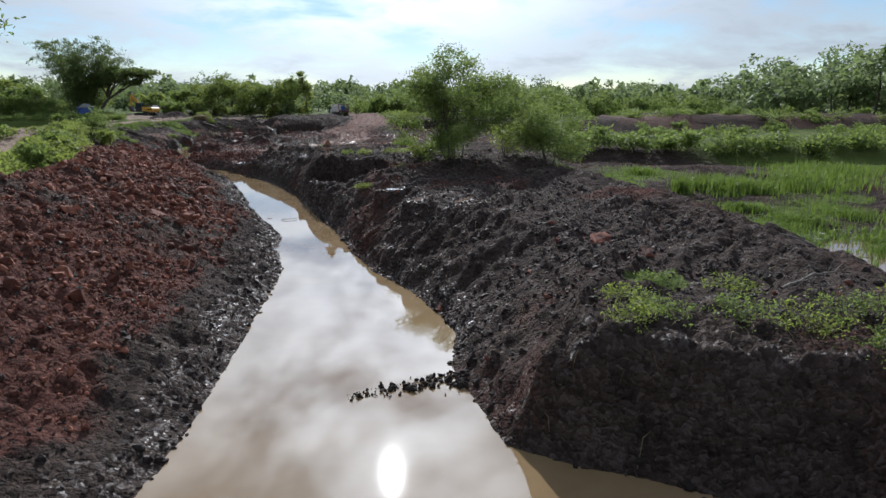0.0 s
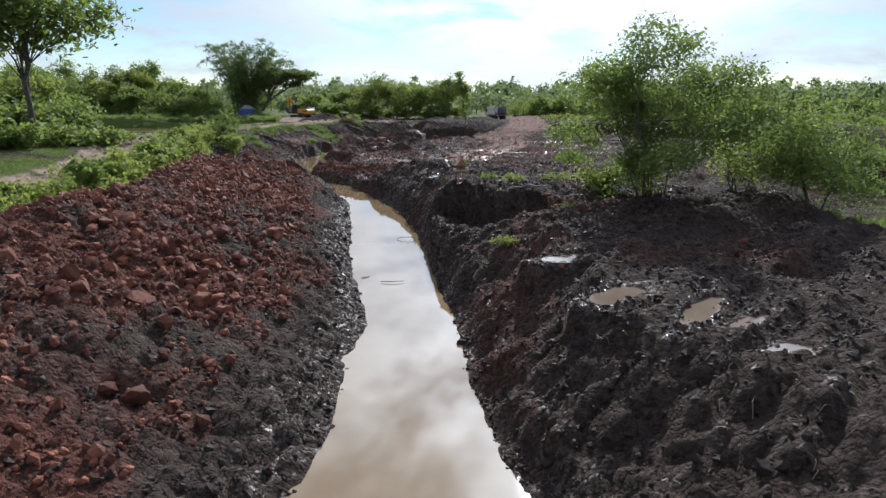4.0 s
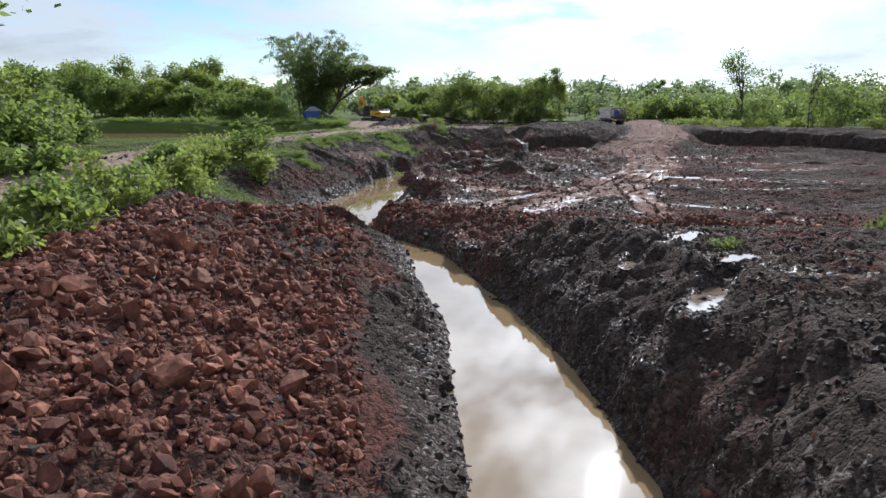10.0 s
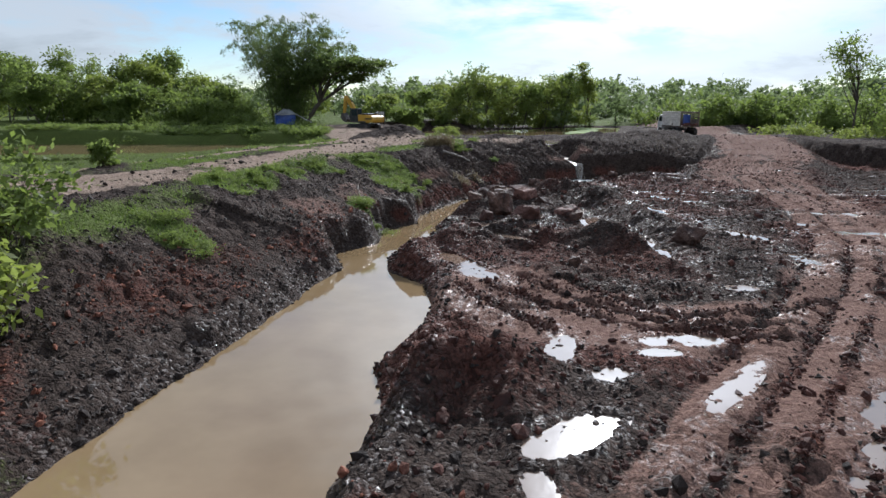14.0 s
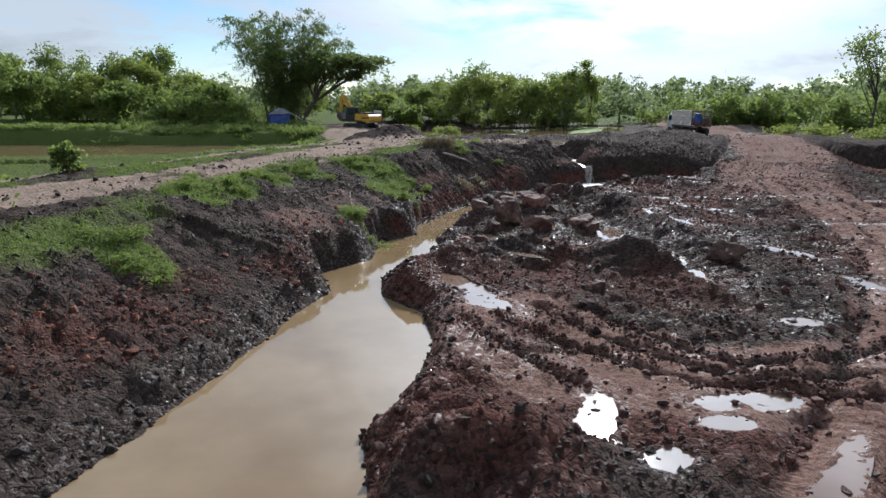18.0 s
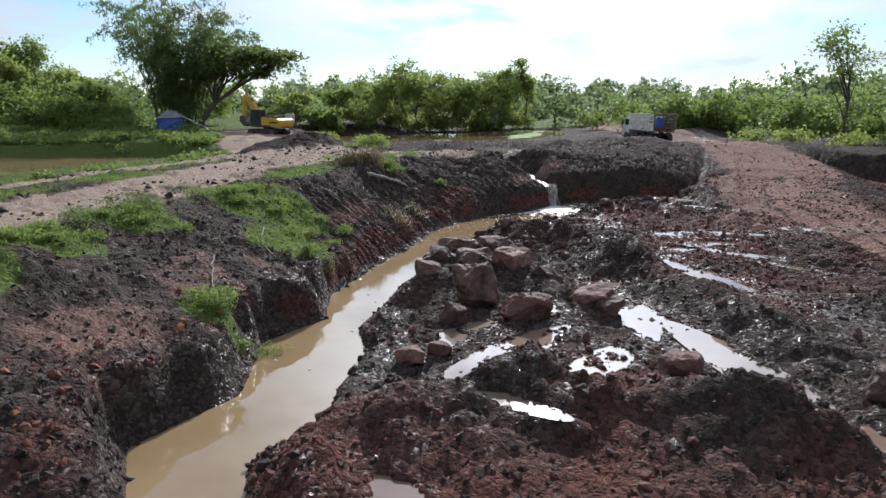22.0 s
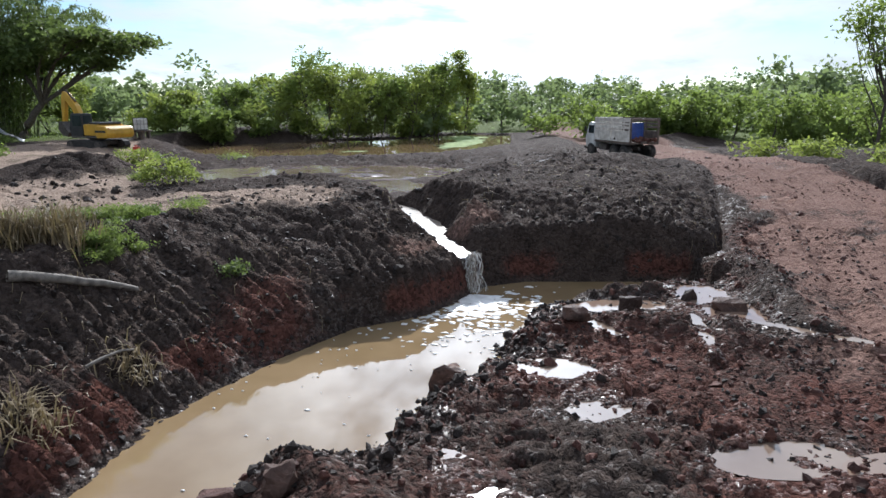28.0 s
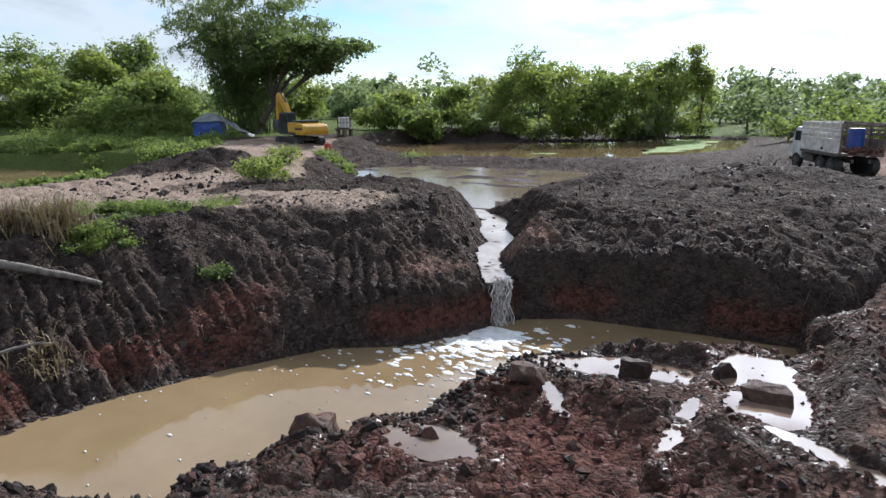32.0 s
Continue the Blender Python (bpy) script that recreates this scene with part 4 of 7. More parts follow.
def mesh_from(name, verts, faces, mat, smooth=True):
    """A mesh from arrays: vertices (n, 3) and faces (m, 3 or 4)."""
    me = bpy.data.meshes.new(name)
    verts, faces = np.asarray(verts, np.float32), np.asarray(faces, np.int32)
    k = faces.shape[1]
    me.vertices.add(len(verts))
    me.vertices.foreach_set("co", verts.ravel())
    me.loops.add(faces.size)
    me.loops.foreach_set("vertex_index", faces.ravel())
    me.polygons.add(len(faces))
    me.polygons.foreach_set("loop_start", np.arange(0, faces.size, k, dtype=np.int32))
    me.polygons.foreach_set("use_smooth", np.full(len(faces), smooth))
    me.update(calc_edges=True)
    me.materials.append(mat)
    return me


rows_n, cols_n = GX.shape
idx = np.arange(rows_n * cols_n).reshape(rows_n, cols_n)
quads = np.stack([idx[:-1, :-1], idx[:-1, 1:], idx[1:, 1:], idx[1:, :-1]], -1).reshape(-1, 4)
ground_mesh = mesh_from("ground", np.stack([GX, GY, GZ], -1).reshape(-1, 3), quads, SOIL)
for name, grid in (("red", A_RED), ("tan", A_TAN), ("sand", A_SAND), ("turf", A_TURF), ("wet", A_WET)):
    ground_mesh.attributes.new(name, "FLOAT", "POINT").data.foreach_set("value", grid.astype(np.float32).ravel())
tagged(new("ground", ground_mesh), "churned black and red wet soil with ruts and grassy margins", "ground", kind="structure")


# ---- water ----
def sheet(name, ring, z, mat, label, category="water", grow=0.0):
    ring = [Vector(p[:2]) for p in ring]
    mid = sum(ring, Vector((0, 0))) / len(ring)
    bm = bmesh.new()
    vs = [bm.verts.new((*(p + (p - mid).normalized() * grow), z)) for p in ring]
    bm.faces.new(vs)
    bmesh.ops.triangulate(bm, faces=bm.faces[:])
    me = bpy.data.meshes.new(name)
    bm.to_mesh(me)
    bm.free()
    for f in me.polygons:
        f.use_smooth = True
    if me.polygons and me.polygons[0].normal.z < 0:
        me.flip_normals()
    me.materials.append(mat)
    return tagged(new(name, me), label, category, kind="structure")


def widened(line, by):
    """The line moved by to its right."""
    out = []
    for i, p in enumerate(line):
        a, b = line[max(i - 1, 0)], line[min(i + 1, len(line) - 1)]
        t = Vector((b[0] - a[0], b[1] - a[1])).normalized()
        out.append((p[0] + t.y * by, p[1] - t.x * by))
    return out


sheet("water", [(p[0] - .35, p[1]) for p in LEFT_EDGE[:-8]] + [(p[0] - .2, p[1] + .35) for p in LEFT_EDGE[-8:]] + [(p[0] + .3, p[1] - .0) for p in RIGHT_NORTH[::-1]] + [(p[0] + .35, p[1]) for p in RIGHT_SOUTH], 0.0, MUDDY,
      "still brown muddy water in the dug channel")
for ring, level, label in ((LEFT_POND, .95, "brown water in the pond beside the dirt road"), (NORTH_POND, 1.08, "shallow muddy pond before the trees")):
    sheet("water", ring, level, MUDDY, label, grow=0.5)
sheet("water", FLAT, 1.205, FILM, "thin sheet of water over the muddy flat")
for p, level in zip(POOLS + FLAT_POOLS, POOL_LEVELS):
    c, s = math.cos(radians(p[4])), math.sin(radians(p[4]))
    ring = []
    for k in range(28):
        a = 2 * math.pi * k / 28
        x, y = p[2] * 1.22 * math.cos(a), p[3] * 1.22 * math.sin(a)
        ring.append((p[0] + c * x - s * y, p[1] + s * x + c * y))
    sheet("puddle", ring, level, PUDDLE if p[2] > .85 else FILM, "shallow muddy puddle in the churned soil", "puddle")


# ---- building helpers ----
def link(name, mesh, parent=None, label="", category="", group="", kind=""):
    ob = new(name, mesh)
    if parent is not None:
        ob.parent = parent
    return tagged(ob, label, category, group, kind)


def base(name, x, y, z, label, category, group="", turn=0.0, kind=""):
    ob = new(name)
    ob.matrix_basis = pose(x, y, z, 0, 0, turn)
    ob.empty_display_size = 0.1
    return tagged(ob, label, category, group, kind)


def part(name, bm, mat, parent, label="", smooth=False):
    me = bpy.data.meshes.new(name)
    bm.normal_update()
    bm.to_mesh(me)
    bm.free()
    if smooth:
        for f in me.polygons:
            f.use_smooth = True
    me.materials.append(mat)
    return link(name, me, parent, label)


def box(sx, sy, sz, at=(0, 0, 0), bevel=0.0, turn=None, bm=None, segments=2):
    """A box with its middle at `at`, edges rounded by bevel."""
    b = bmesh.new()
    bmesh.ops.create_cube(b, size=1)
    bmesh.ops.scale(b, vec=(sx, sy, sz), verts=b.verts)
    if bevel:
        bmesh.ops.bevel(b, geom=b.edges[:], offset=bevel, segments=segments, affect="EDGES", profile=0.6)
    m = Matrix.Translation(at) @ (turn.to_4x4() if turn is not None else Matrix())
    bmesh.ops.transform(b, matrix=m, verts=b.verts)
    return merge(bm, b)


def merge(bm, b):
    if bm is None:
        return b
    me = bpy.data.meshes.new("tmp")
    b.to_mesh(me)
    b.free()
    bm.from_mesh(me)
    bpy.data.meshes.remove(me)
    return bm


def rod(a, b, r, r2=None, sides=10, bm=None):
    """A rod from a to b."""
    a, b = Vector(a), Vector(b)
    c = bmesh.new()
    bmesh.ops.create_cone(c, cap_ends=True, segments=sides, radius1=r, radius2=r if r2 is None else r2, depth=(b - a).length)
    q = (b - a).to_track_quat("Z", "Y").to_matrix().to_4x4()
    bmesh.ops.transform(c, matrix=Matrix.Translation((a + b) / 2) @ q, verts=c.verts)
    return merge(bm, c)


def prism(profile, depth, bm=None, bevel=0.0):
    """A side view (x, z) drawn out along y, its middle at y = 0."""
    b = bmesh.new()
    vs = [b.verts.new((x, -depth / 2, z)) for x, z in profile]
    f = b.faces.new(vs)
    r = bmesh.ops.extrude_face_region(b, geom=[f])
    bmesh.ops.translate(b, vec=(0, depth, 0), verts=[v for v in r["geom"] if isinstance(v, bmesh.types.BMVert)])
    bmesh.ops.recalc_face_normals(b, faces=b.faces[:])
    if bevel:
        bmesh.ops.bevel(b, geom=b.edges[:], offset=bevel, segments=2, affect="EDGES", profile=0.6)
    return merge(bm, b)


def tube(points, radii, sides=6):
    """Vertices and quads of a tapered tube."""
    pts = np.asarray(points, float)
    n = len(pts)
    tang = np.gradient(pts, axis=0)
    tang /= np.linalg.norm(tang, axis=1)[:, None] + 1e-9
    ref = np.where(np.abs(tang[:, 2:3]) > 0.9, np.array([[1.0, 0, 0]]), np.array([[0, 0, 1.0]]))
    s = np.cross(tang, ref)
    s /= np.linalg.norm(s, axis=1)[:, None] + 1e-9
    t = np.cross(tang, s)
    a = np.arange(sides) * 2 * np.pi / sides
    r = np.asarray(radii, float)[:, None, None]
    v = pts[:, None, :] + r * (np.cos(a)[None, :, None] * s[:, None, :] + np.sin(a)[None, :, None] * t[:, None, :])
    k = np.arange(n - 1)[:, None] * sides
    i, j = np.arange(sides)[None, :], (np.arange(sides)[None, :] + 1) % sides
    f = np.stack([k + i, k + j, k + sides + j, k + sides + i], -1).reshape(-1, 4)
    return v.reshape(-1, 3), f


def joined(pieces):
    vs, fs, n = [], [], 0
    for v, f in pieces:
        vs.append(v)
        fs.append(f + n)
        n += len(v)
    return np.concatenate(vs), np.concatenate(fs)


def leaf_quads(points, size, rng, slim=0.5, droop=0.3, three=False):
    """A kite-shaped leaf at each point; size may be an array."""
    n = len(points)
    az, tilt = rng.uniform(0, 2 * np.pi, n), rng.normal(-droop, 0.5, n)
    along_ = np.stack([np.cos(az) * np.cos(tilt), np.sin(az) * np.cos(tilt), np.sin(tilt)], -1)
    side = np.cross(along_, rng.normal(0, 1, (n, 3)) + np.array([0, 0, 1.2]))
    side /= np.linalg.norm(side, axis=1)[:, None] + 1e-9
    L = (size * rng.uniform(0.65, 1.3, n))[:, None]
    a, b = points - along_ * L * .5, points + along_ * L * .5
    mid = points - along_ * L * .08
    if three:
        v = np.stack([a + side * L * slim * .5, b, a - side * L * slim * .5], 1).reshape(-1, 3)
        return v, np.arange(3 * n).reshape(-1, 3)
    v = np.stack([a, mid + side * L * slim * .5, b, mid - side * L * slim * .5], 1).reshape(-1, 3)
    return v, np.arange(4 * n).reshape(-1, 4)


def crown_points(rng, centre, radii, clusters, hollow=0.45, lump=0.35, flat=0.0):
    """Middles of leaf clusters, crowded towards a lumpy outline."""
    n = 8 + int(18 * lump)
    mids = rng.normal(0, 1, (n, 3))
    mids /= np.linalg.norm(mids, axis=1)[:, None]
    wide = (1 - .75 * lump) * rng.uniform(.38, .68, n)
    mids *= (rng.uniform(.2, 1.0, n) ** .6 * (1.0 - .72 * wide))[:, None]
    k = rng.choice(n, clusters, p=wide ** 1.6 / (wide ** 1.6).sum())
    d = rng.normal(0, 1, (clusters, 3))
    d /= np.linalg.norm(d, axis=1)[:, None]
    d[:, 2] = np.where(rng.uniform(0, 1, clusters) < .5, np.abs(d[:, 2]), d[:, 2])
    p = mids[k] + d * (wide[k] * (hollow + (1 - hollow) * rng.uniform(0, 1, clusters) ** .6))[:, None]
    if flat:
        p[:, 2] = np.where(p[:, 2] < 0, p[:, 2] * (1 - flat), p[:, 2])
    return np.asarray(centre) + p * np.asarray(radii)


def limb_path(rng, a, b, sag=0.12, n=6):
    t = np.linspace(0, 1, n)[:, None]
    a, b = np.asarray(a, float), np.asarray(b, float)
    L = np.linalg.norm(b - a)
    bend = np.array([0, 0, L * sag]) + rng.normal(0, .05 * L, 3)
    return a + (b - a) * t + bend * (4 * t * (1 - t)) * .8 + rng.normal(0, .015 * L, (n, 3)) * np.sin(np.pi * t)


def tree(x, y, height, spread, label, leaf=LEAF, leaf_size=.3, leaves=1800, clusters=70, seed=1, low=.25, trunk=.14, limbs=7, lean=(0, 0), flat=0.0, hollow=.45, lump=.4, name="tree", category="tree", group="", slim=.5, puff=.16, stems=1, sink=.15, three=False):
    """A tree with a tapered trunk, limbs and a crown of leaf clusters with gaps. low: where the crown begins, as a share of the height."""
    rng = np.random.default_rng(seed)
    z = float(height_at(x, y)[0]) - sink
    ob = base(name, x, y, z, label, category, group)
    h = height + sink
    crown_c = np.array([lean[0], lean[1], h * (low + 1) / 2])
    radii = np.array([spread, spread * rng.uniform(.85, 1.15), h * (1 - low) / 2])
    mids = crown_points(rng, crown_c, radii, clusters, hollow, lump, flat)
    wood = []
    for k in range(stems):
        a = rng.uniform(0, 2 * np.pi)
        foot = np.array([math.cos(a), math.sin(a), 0]) * (0 if stems == 1 else spread * .16 * rng.uniform(.3, 1))
        top = crown_c + np.array([0, 0, radii[2] * .35]) + (0 if stems == 1 else 1) * np.array([math.cos(a), math.sin(a), 0]) * spread * .45
        path = limb_path(rng, foot, top, 0, 8)
        wood.append(path)
        link("trunk", mesh_from("trunk", *tube(path, np.linspace(trunk, trunk * .3, 8) * (1 if stems == 1 else .6), 8), BARK), ob)
    order = rng.permutation(len(mids))
    twigs = []
    for k in order[:limbs]:
        path = wood[k % len(wood)]
        start = path[int(rng.integers(2, 6))]
        link("limb", mesh_from("limb", *tube(limb_path(rng, start, mids[k]), np.linspace(trunk * .45, trunk * .1, 6), 6), BARK), ob)
    for k in order[limbs:limbs + 26]:
        start = wood[k % len(wood)][int(rng.integers(3, 8))]
        twigs.append(tube(limb_path(rng, start, mids[k], .06, 4), np.linspace(trunk * .2, trunk * .05, 4), 4))
    if twigs:
        link("branchwork", mesh_from("branchwork", *joined(twigs), BARK), ob, kind="stuff")
    per = max(1, int(leaves * (.5 if leaf_size > .12 else .8)) // len(mids))
    pts = np.repeat(mids, per, 0) + rng.normal(0, 1, (len(mids) * per, 3)) * np.array([puff, puff, puff * .7]) * (spread + h * .3) * .75
    link("crown", mesh_from("crown", *leaf_quads(pts, leaf_size * (1.4 if leaf_size > .12 else 1.05), rng, slim, three=three), leaf, False), ob)
    return ob


def rock_template(rng, kind):
    if kind in ("ico", "fine"):
        bm = bmesh.new()
        bmesh.ops.create_icosphere(bm, subdivisions=2 if kind == "fine" else 1, radius=.5)
    else:
        bm = bmesh.new()
        tips = [bm.verts.new(p) for p in ((.5, 0, 0), (0, .5, 0), (-.5, 0, 0), (0, -.5, 0), (0, 0, .45), (0, 0, -.45))]
        for k in range(4):
            bm.faces.new((tips[k], tips[(k + 1) % 4], tips[4]))
            bm.faces.new((tips[(k + 1) % 4], tips[k], tips[5]))
        bm.verts.index_update()
    v = np.array([p.co[:] for p in bm.verts])
    f = np.array([[p.index for p in t.verts] for t in bm.faces])
    bm.free()
    if kind == "fine":
        v = v * (1 + .13 * np.sin(v @ rng.normal(0, 5, (3, 5)) + rng.uniform(0, 6, 5)).sum(1)[:, None] * .6) + rng.normal(0, .018, v.shape)
    else:
        v = v * (1 + rng.uniform(-.28, .28, (len(v), 1))) + rng.normal(0, .05, v.shape)
    # knock one or two flats off
    for _ in range(9 if kind == "fine" else 3):
        n = rng.normal(0, 1, 3)
        n /= np.linalg.norm(n)
        over = np.maximum(v @ n - (.21 if kind == "fine" else .3), 0)
        v = v - over[:, None] * n
    return v, f


ROCK_RNG = np.random.default_rng(5)
ICO = [rock_template(ROCK_RNG, "ico") for _ in range(10)]
FINE = [rock_template(ROCK_RNG, "fine") for _ in range(14)]
CRUMB = [rock_template(ROCK_RNG, "crumb") for _ in range(12)]


def random_turns(rng, n):
    q = rng.normal(0, 1, (n, 4))
    q /= np.linalg.norm(q, axis=1)[:, None]
    w, x, y, z = q.T
    return np.stack([1 - 2 * (y * y + z * z), 2 * (x * y - w * z), 2 * (x * z + w * y), 2 * (x * y + w * z), 1 - 2 * (x * x + z * z), 2 * (y * z - w * x), 2 * (x * z - w * y), 2 * (y * z + w * x), 1 - 2 * (x * x + y * y)], -1).reshape(-1, 3, 3)


def rocks_mesh(name, pts, sizes, mat, rng, templates):
    """Many stones as one mesh."""
    which = rng.integers(0, len(templates), len(pts))
    pieces = []
    for k, (tv, tf) in enumerate(templates):
        sel = which == k
        n = int(sel.sum())
        if not n:
            continue
        R = random_turns(rng, n)
        stretch = rng.uniform(.6, 1.25, (n, 1, 3))
        v = np.einsum("nij,nkj->nki", R, tv[None] * stretch) * sizes[sel][:, None, None] + pts[sel][:, None, :]
        f = tf[None] + (np.arange(n) * len(tv))[:, None, None]
        pieces.append((v.reshape(-1, 3), f.reshape(-1, 3)))
    v, f = joined(pieces)
    return mesh_from(name, v, f, mat, False)


def spots(rng, n, x0, x1, y0, y1, chance, sheared=True):
    """Random places in a stretch of the plan, kept with the given chance (a function of x, y)."""
    got = []
    total = 0
    for _ in range(40):
        y = rng.uniform(y0, y1, n)
        x = rng.uniform(x0, x1, n) + (shear(y) if sheared else 0)
        keep = rng.uniform(0, 1, n) < chance(x, y)
        got.append(np.stack([x[keep], y[keep]], -1))
        total += int(keep.sum())
        if total >= n:
            break
    return np.concatenate(got)[:n]


# ---- dug soil: stones and clods ----
rng = np.random.default_rng(11)


def on_ground(xy, sizes, sink=.2):
    return np.column_stack([xy, height_at(xy[:, 0], xy[:, 1]) + sizes * (.5 - sink) * .6])


def red_share(x, y):
    return np.where(sample(IN_WATER, x, y), 0, np.clip(sample(A_RED, x, y) * 1.2 - .15, 0, 1) * (1 - sample(A_TAN, x, y)))


def dark_share(x, y):
    land = ~sample(IN_WATER, x, y)
    return land * np.clip(1.05 - sample(A_RED, x, y), .1, 1) * (1 - .9 * np.maximum(sample(A_TAN, x, y), sample(A_SAND, x, y))) * (1 - .8 * sample(A_TURF, x, y))


# red laterite thrown up along the channel
heap = base("rubble_heap", -9.0, 22.0, float(height_at(-9.0, 22.0)[0]), "heap of loose red laterite stones along the channel", "rubble heap")
xy = spots(rng, 300, -8.0, -3.2, 6, 41, lambda x, y: red_share(x, y) ** 2 * np.interp(y, [6, 14, 20], [.15, .4, 1]))
size = np.clip(rng.lognormal(-1.35, .38, len(xy)), .18, .55)
kinds = []
for tv, tf in FINE:
    kinds.append(mesh_from("rock", tv, tf, RED_ROCK, False))
for (x, y, z), s in zip(on_ground(xy, size, .3), size):
    r = new("rock", kinds[int(rng.integers(len(kinds)))])
    r.parent = heap
    r.matrix_basis = Matrix.LocRotScale(Vector((x, y, z)) - Vector(heap.location), Euler(rng.uniform(0, 6.28, 3)), Vector(s * rng.uniform(.65, 1.25, 3)))
xy = spots(rng, 16000, -9.5, -2.5, 4, 44, lambda x, y: red_share(x, y) * np.interp(y, [6, 14, 20], [.5, .75, 1]))
size = np.clip(rng.lognormal(-2.4, .52, len(xy)) * np.interp(xy[:, 1], [4, 14, 20], [.55, .7, 1]), .035, .42)
big = size > .27
link("rubble", rocks_mesh("rubble", on_ground(xy[big], size[big]) - np.array(heap.location), size[big], RED_ROCK, rng, FINE), heap, "loose broken red laterite rubble", kind="stuff")
link("rubble", rocks_mesh("rubble", on_ground(xy[~big], size[~big]) - np.array(heap.location), size[~big], RED_ROCK, rng, ICO), heap, "loose broken red laterite rubble", kind="stuff")
# crumbs of dark mud on both banks
xy = spots(rng, 6000, -10.0, 9.0, 4, 84, lambda x, y: dark_share(x, y) * np.where(y < 44, 1, .75))
size = np.clip(rng.lognormal(-2.7, .5, len(xy)), .03, .22)
link("mud_clods", rocks_mesh("mud_clods", on_ground(xy, size, .7), size, DARK_CLOD, rng, ICO), None, "crumbled clods of wet dark mud", "clods", kind="stuff")
# wet clods along the water's edge
xy = spots(rng, 3000, -4.5, 5.0, 4, 83, lambda x, y: np.exp(-(np.minimum(sample(D_OUT, x, y), sample(D_EDGE, x, y)) / .5) ** 2) * (height_at(x, y) > -.1))
size = np.clip(rng.lognormal(-2.75, .5, len(xy)), .03, .22)
link("mud_clods", rocks_mesh("mud_clods", on_ground(xy, size, .5), size, DARK_CLOD, rng, ICO), None, "wet dark clods along the water's edge", "clods", kind="stuff")
xy = spots(rng, 3600, -19.0, 11.0, 75, 106, lambda x, y: dark_share(x, y) * ~within(x, y, FLAT) * ~sample(IN_HOLE, x, y))
size = np.clip(rng.lognormal(-2.45, .5, len(xy)), .04, .32)
link("mud_clods", rocks_mesh("mud_clods", on_ground(xy, size, .7), size, DARK_CLOD, rng, ICO), None, "dark clods on the mud above the fall", "clods", kind="stuff")
# lumps of mud dropped on the dirt road
xy = spots(rng, 900, -17.0, -3.0, 44, 96, lambda x, y: sample(A_SAND, x, y) * .8 * (fbm(x, y, 1.4, 2, 47) > .05))
size = np.clip(rng.lognormal(-2.6, .5, len(xy)), .04, .26)
link("road_clods", rocks_mesh("road_clods", on_ground(xy, size, .3), size, DARK_CLOD, rng, ICO), None, "dark lumps of mud dropped on the dirt road", "clods", kind="stuff")
# brown and red clods over the dug plain
xy = spots(rng, 10000, -1.0, 20.0, 42, 86, lambda x, y: sample(IN_HOLE, x, y) * ~sample(IN_WATER, x, y) * (1 - .85 * sample(A_TAN, x, y)) * np.clip(sample(A_RED, x, y) + .25, 0, 1))
size = np.clip(rng.lognormal(-2.55, .5, len(xy)), .035, .34)
big = size > .24
link("soil_clods", rocks_mesh("soil_clods", on_ground(xy[big], size[big], .5), size[big], BROWN_CLOD, rng, FINE), None, "brown and red clods of dug soil", "clods", kind="stuff")
link("soil_clods", rocks_mesh("soil_clods", on_ground(xy[~big], size[~big], .5), size[~big], BROWN_CLOD, rng, ICO), None, "small brown and red clods of dug soil", "clods", kind="stuff")
# crumbs squeezed up beside the ruts
xy = []
for line, offs in [(w, (.0, .18)) for w in FAN] + [(HAUL[:6], (.0, .66, 1.64)), (BRANCH, (.0, .7))]:
    for off in offs:
        for side in ((-1, 1) if off else (1,)):
            for a, b in zip(widened(line, off * side), widened(line, off * side)[1:]):
                u = rng.uniform(0, 1, (int(26 * math.dist(a, b)), 1))
                xy.append(np.array(a) * (1 - u) + np.array(b) * u + rng.normal(0, .055, (len(u), 2)))
xy = np.concatenate(xy)
xy = xy[fbm(xy[:, 0], xy[:, 1], 1.2, 2, 50) > -.3]
size = np.clip(rng.lognormal(-2.85, .42, len(xy)), .03, .16)
link("rut_crumbs", rocks_mesh("rut_crumbs", on_ground(xy, size, .35), size, BROWN_CLOD, rng, ICO), None, "brown crumbs of soil squeezed up beside the ruts", "clods", kind="stuff")
# clods trodden into the ramp
xy = spots(rng, 900, 5.0, 14.0, 70, 96, lambda x, y: ease((3.4 - along(x, y, RAMP)[0]) / 1.0) * (fbm(x, y, .8, 2, 51) > .0))
size = np.clip(rng.lognormal(-2.7, .45, len(xy)), .035, .2)
link("ramp_clods", rocks_mesh("ramp_clods", on_ground(xy, size, .5), size, BROWN_CLOD, rng, ICO), None, "brown clods trodden into the earth ramp", "clods", kind="stuff")
# clods and a few stones over the dug mud right of the channel
xy = spots(rng, 2600, .5, 9.5, 10, 43, lambda x, y: dark_share(x, y) * ~sample(IN_HOLE, x, y))
size = np.clip(rng.lognormal(-2.6, .5, len(xy)), .035, .17)
link("mud_clods", rocks_mesh("mud_clods", on_ground(xy, size, .55), size, DARK_CLOD, rng, ICO), None, "dark clods of dug mud on the bank", "clods", kind="stuff")
xy = spots(rng, 260, .5, 9.5, 9, 43, lambda x, y: (~sample(IN_WATER, x, y)) * np.clip(fbm(x, y, 3.0, 2, 57) + .1, 0, 1))
size = np.clip(rng.lognormal(-2.4, .5, len(xy)), .05, .3)
link("bank_stones", rocks_mesh("bank_stones", on_ground(xy, size, .4), size, RED_ROCK, rng, FINE), None, "red stones in the dark bank", "stones", kind="stuff")
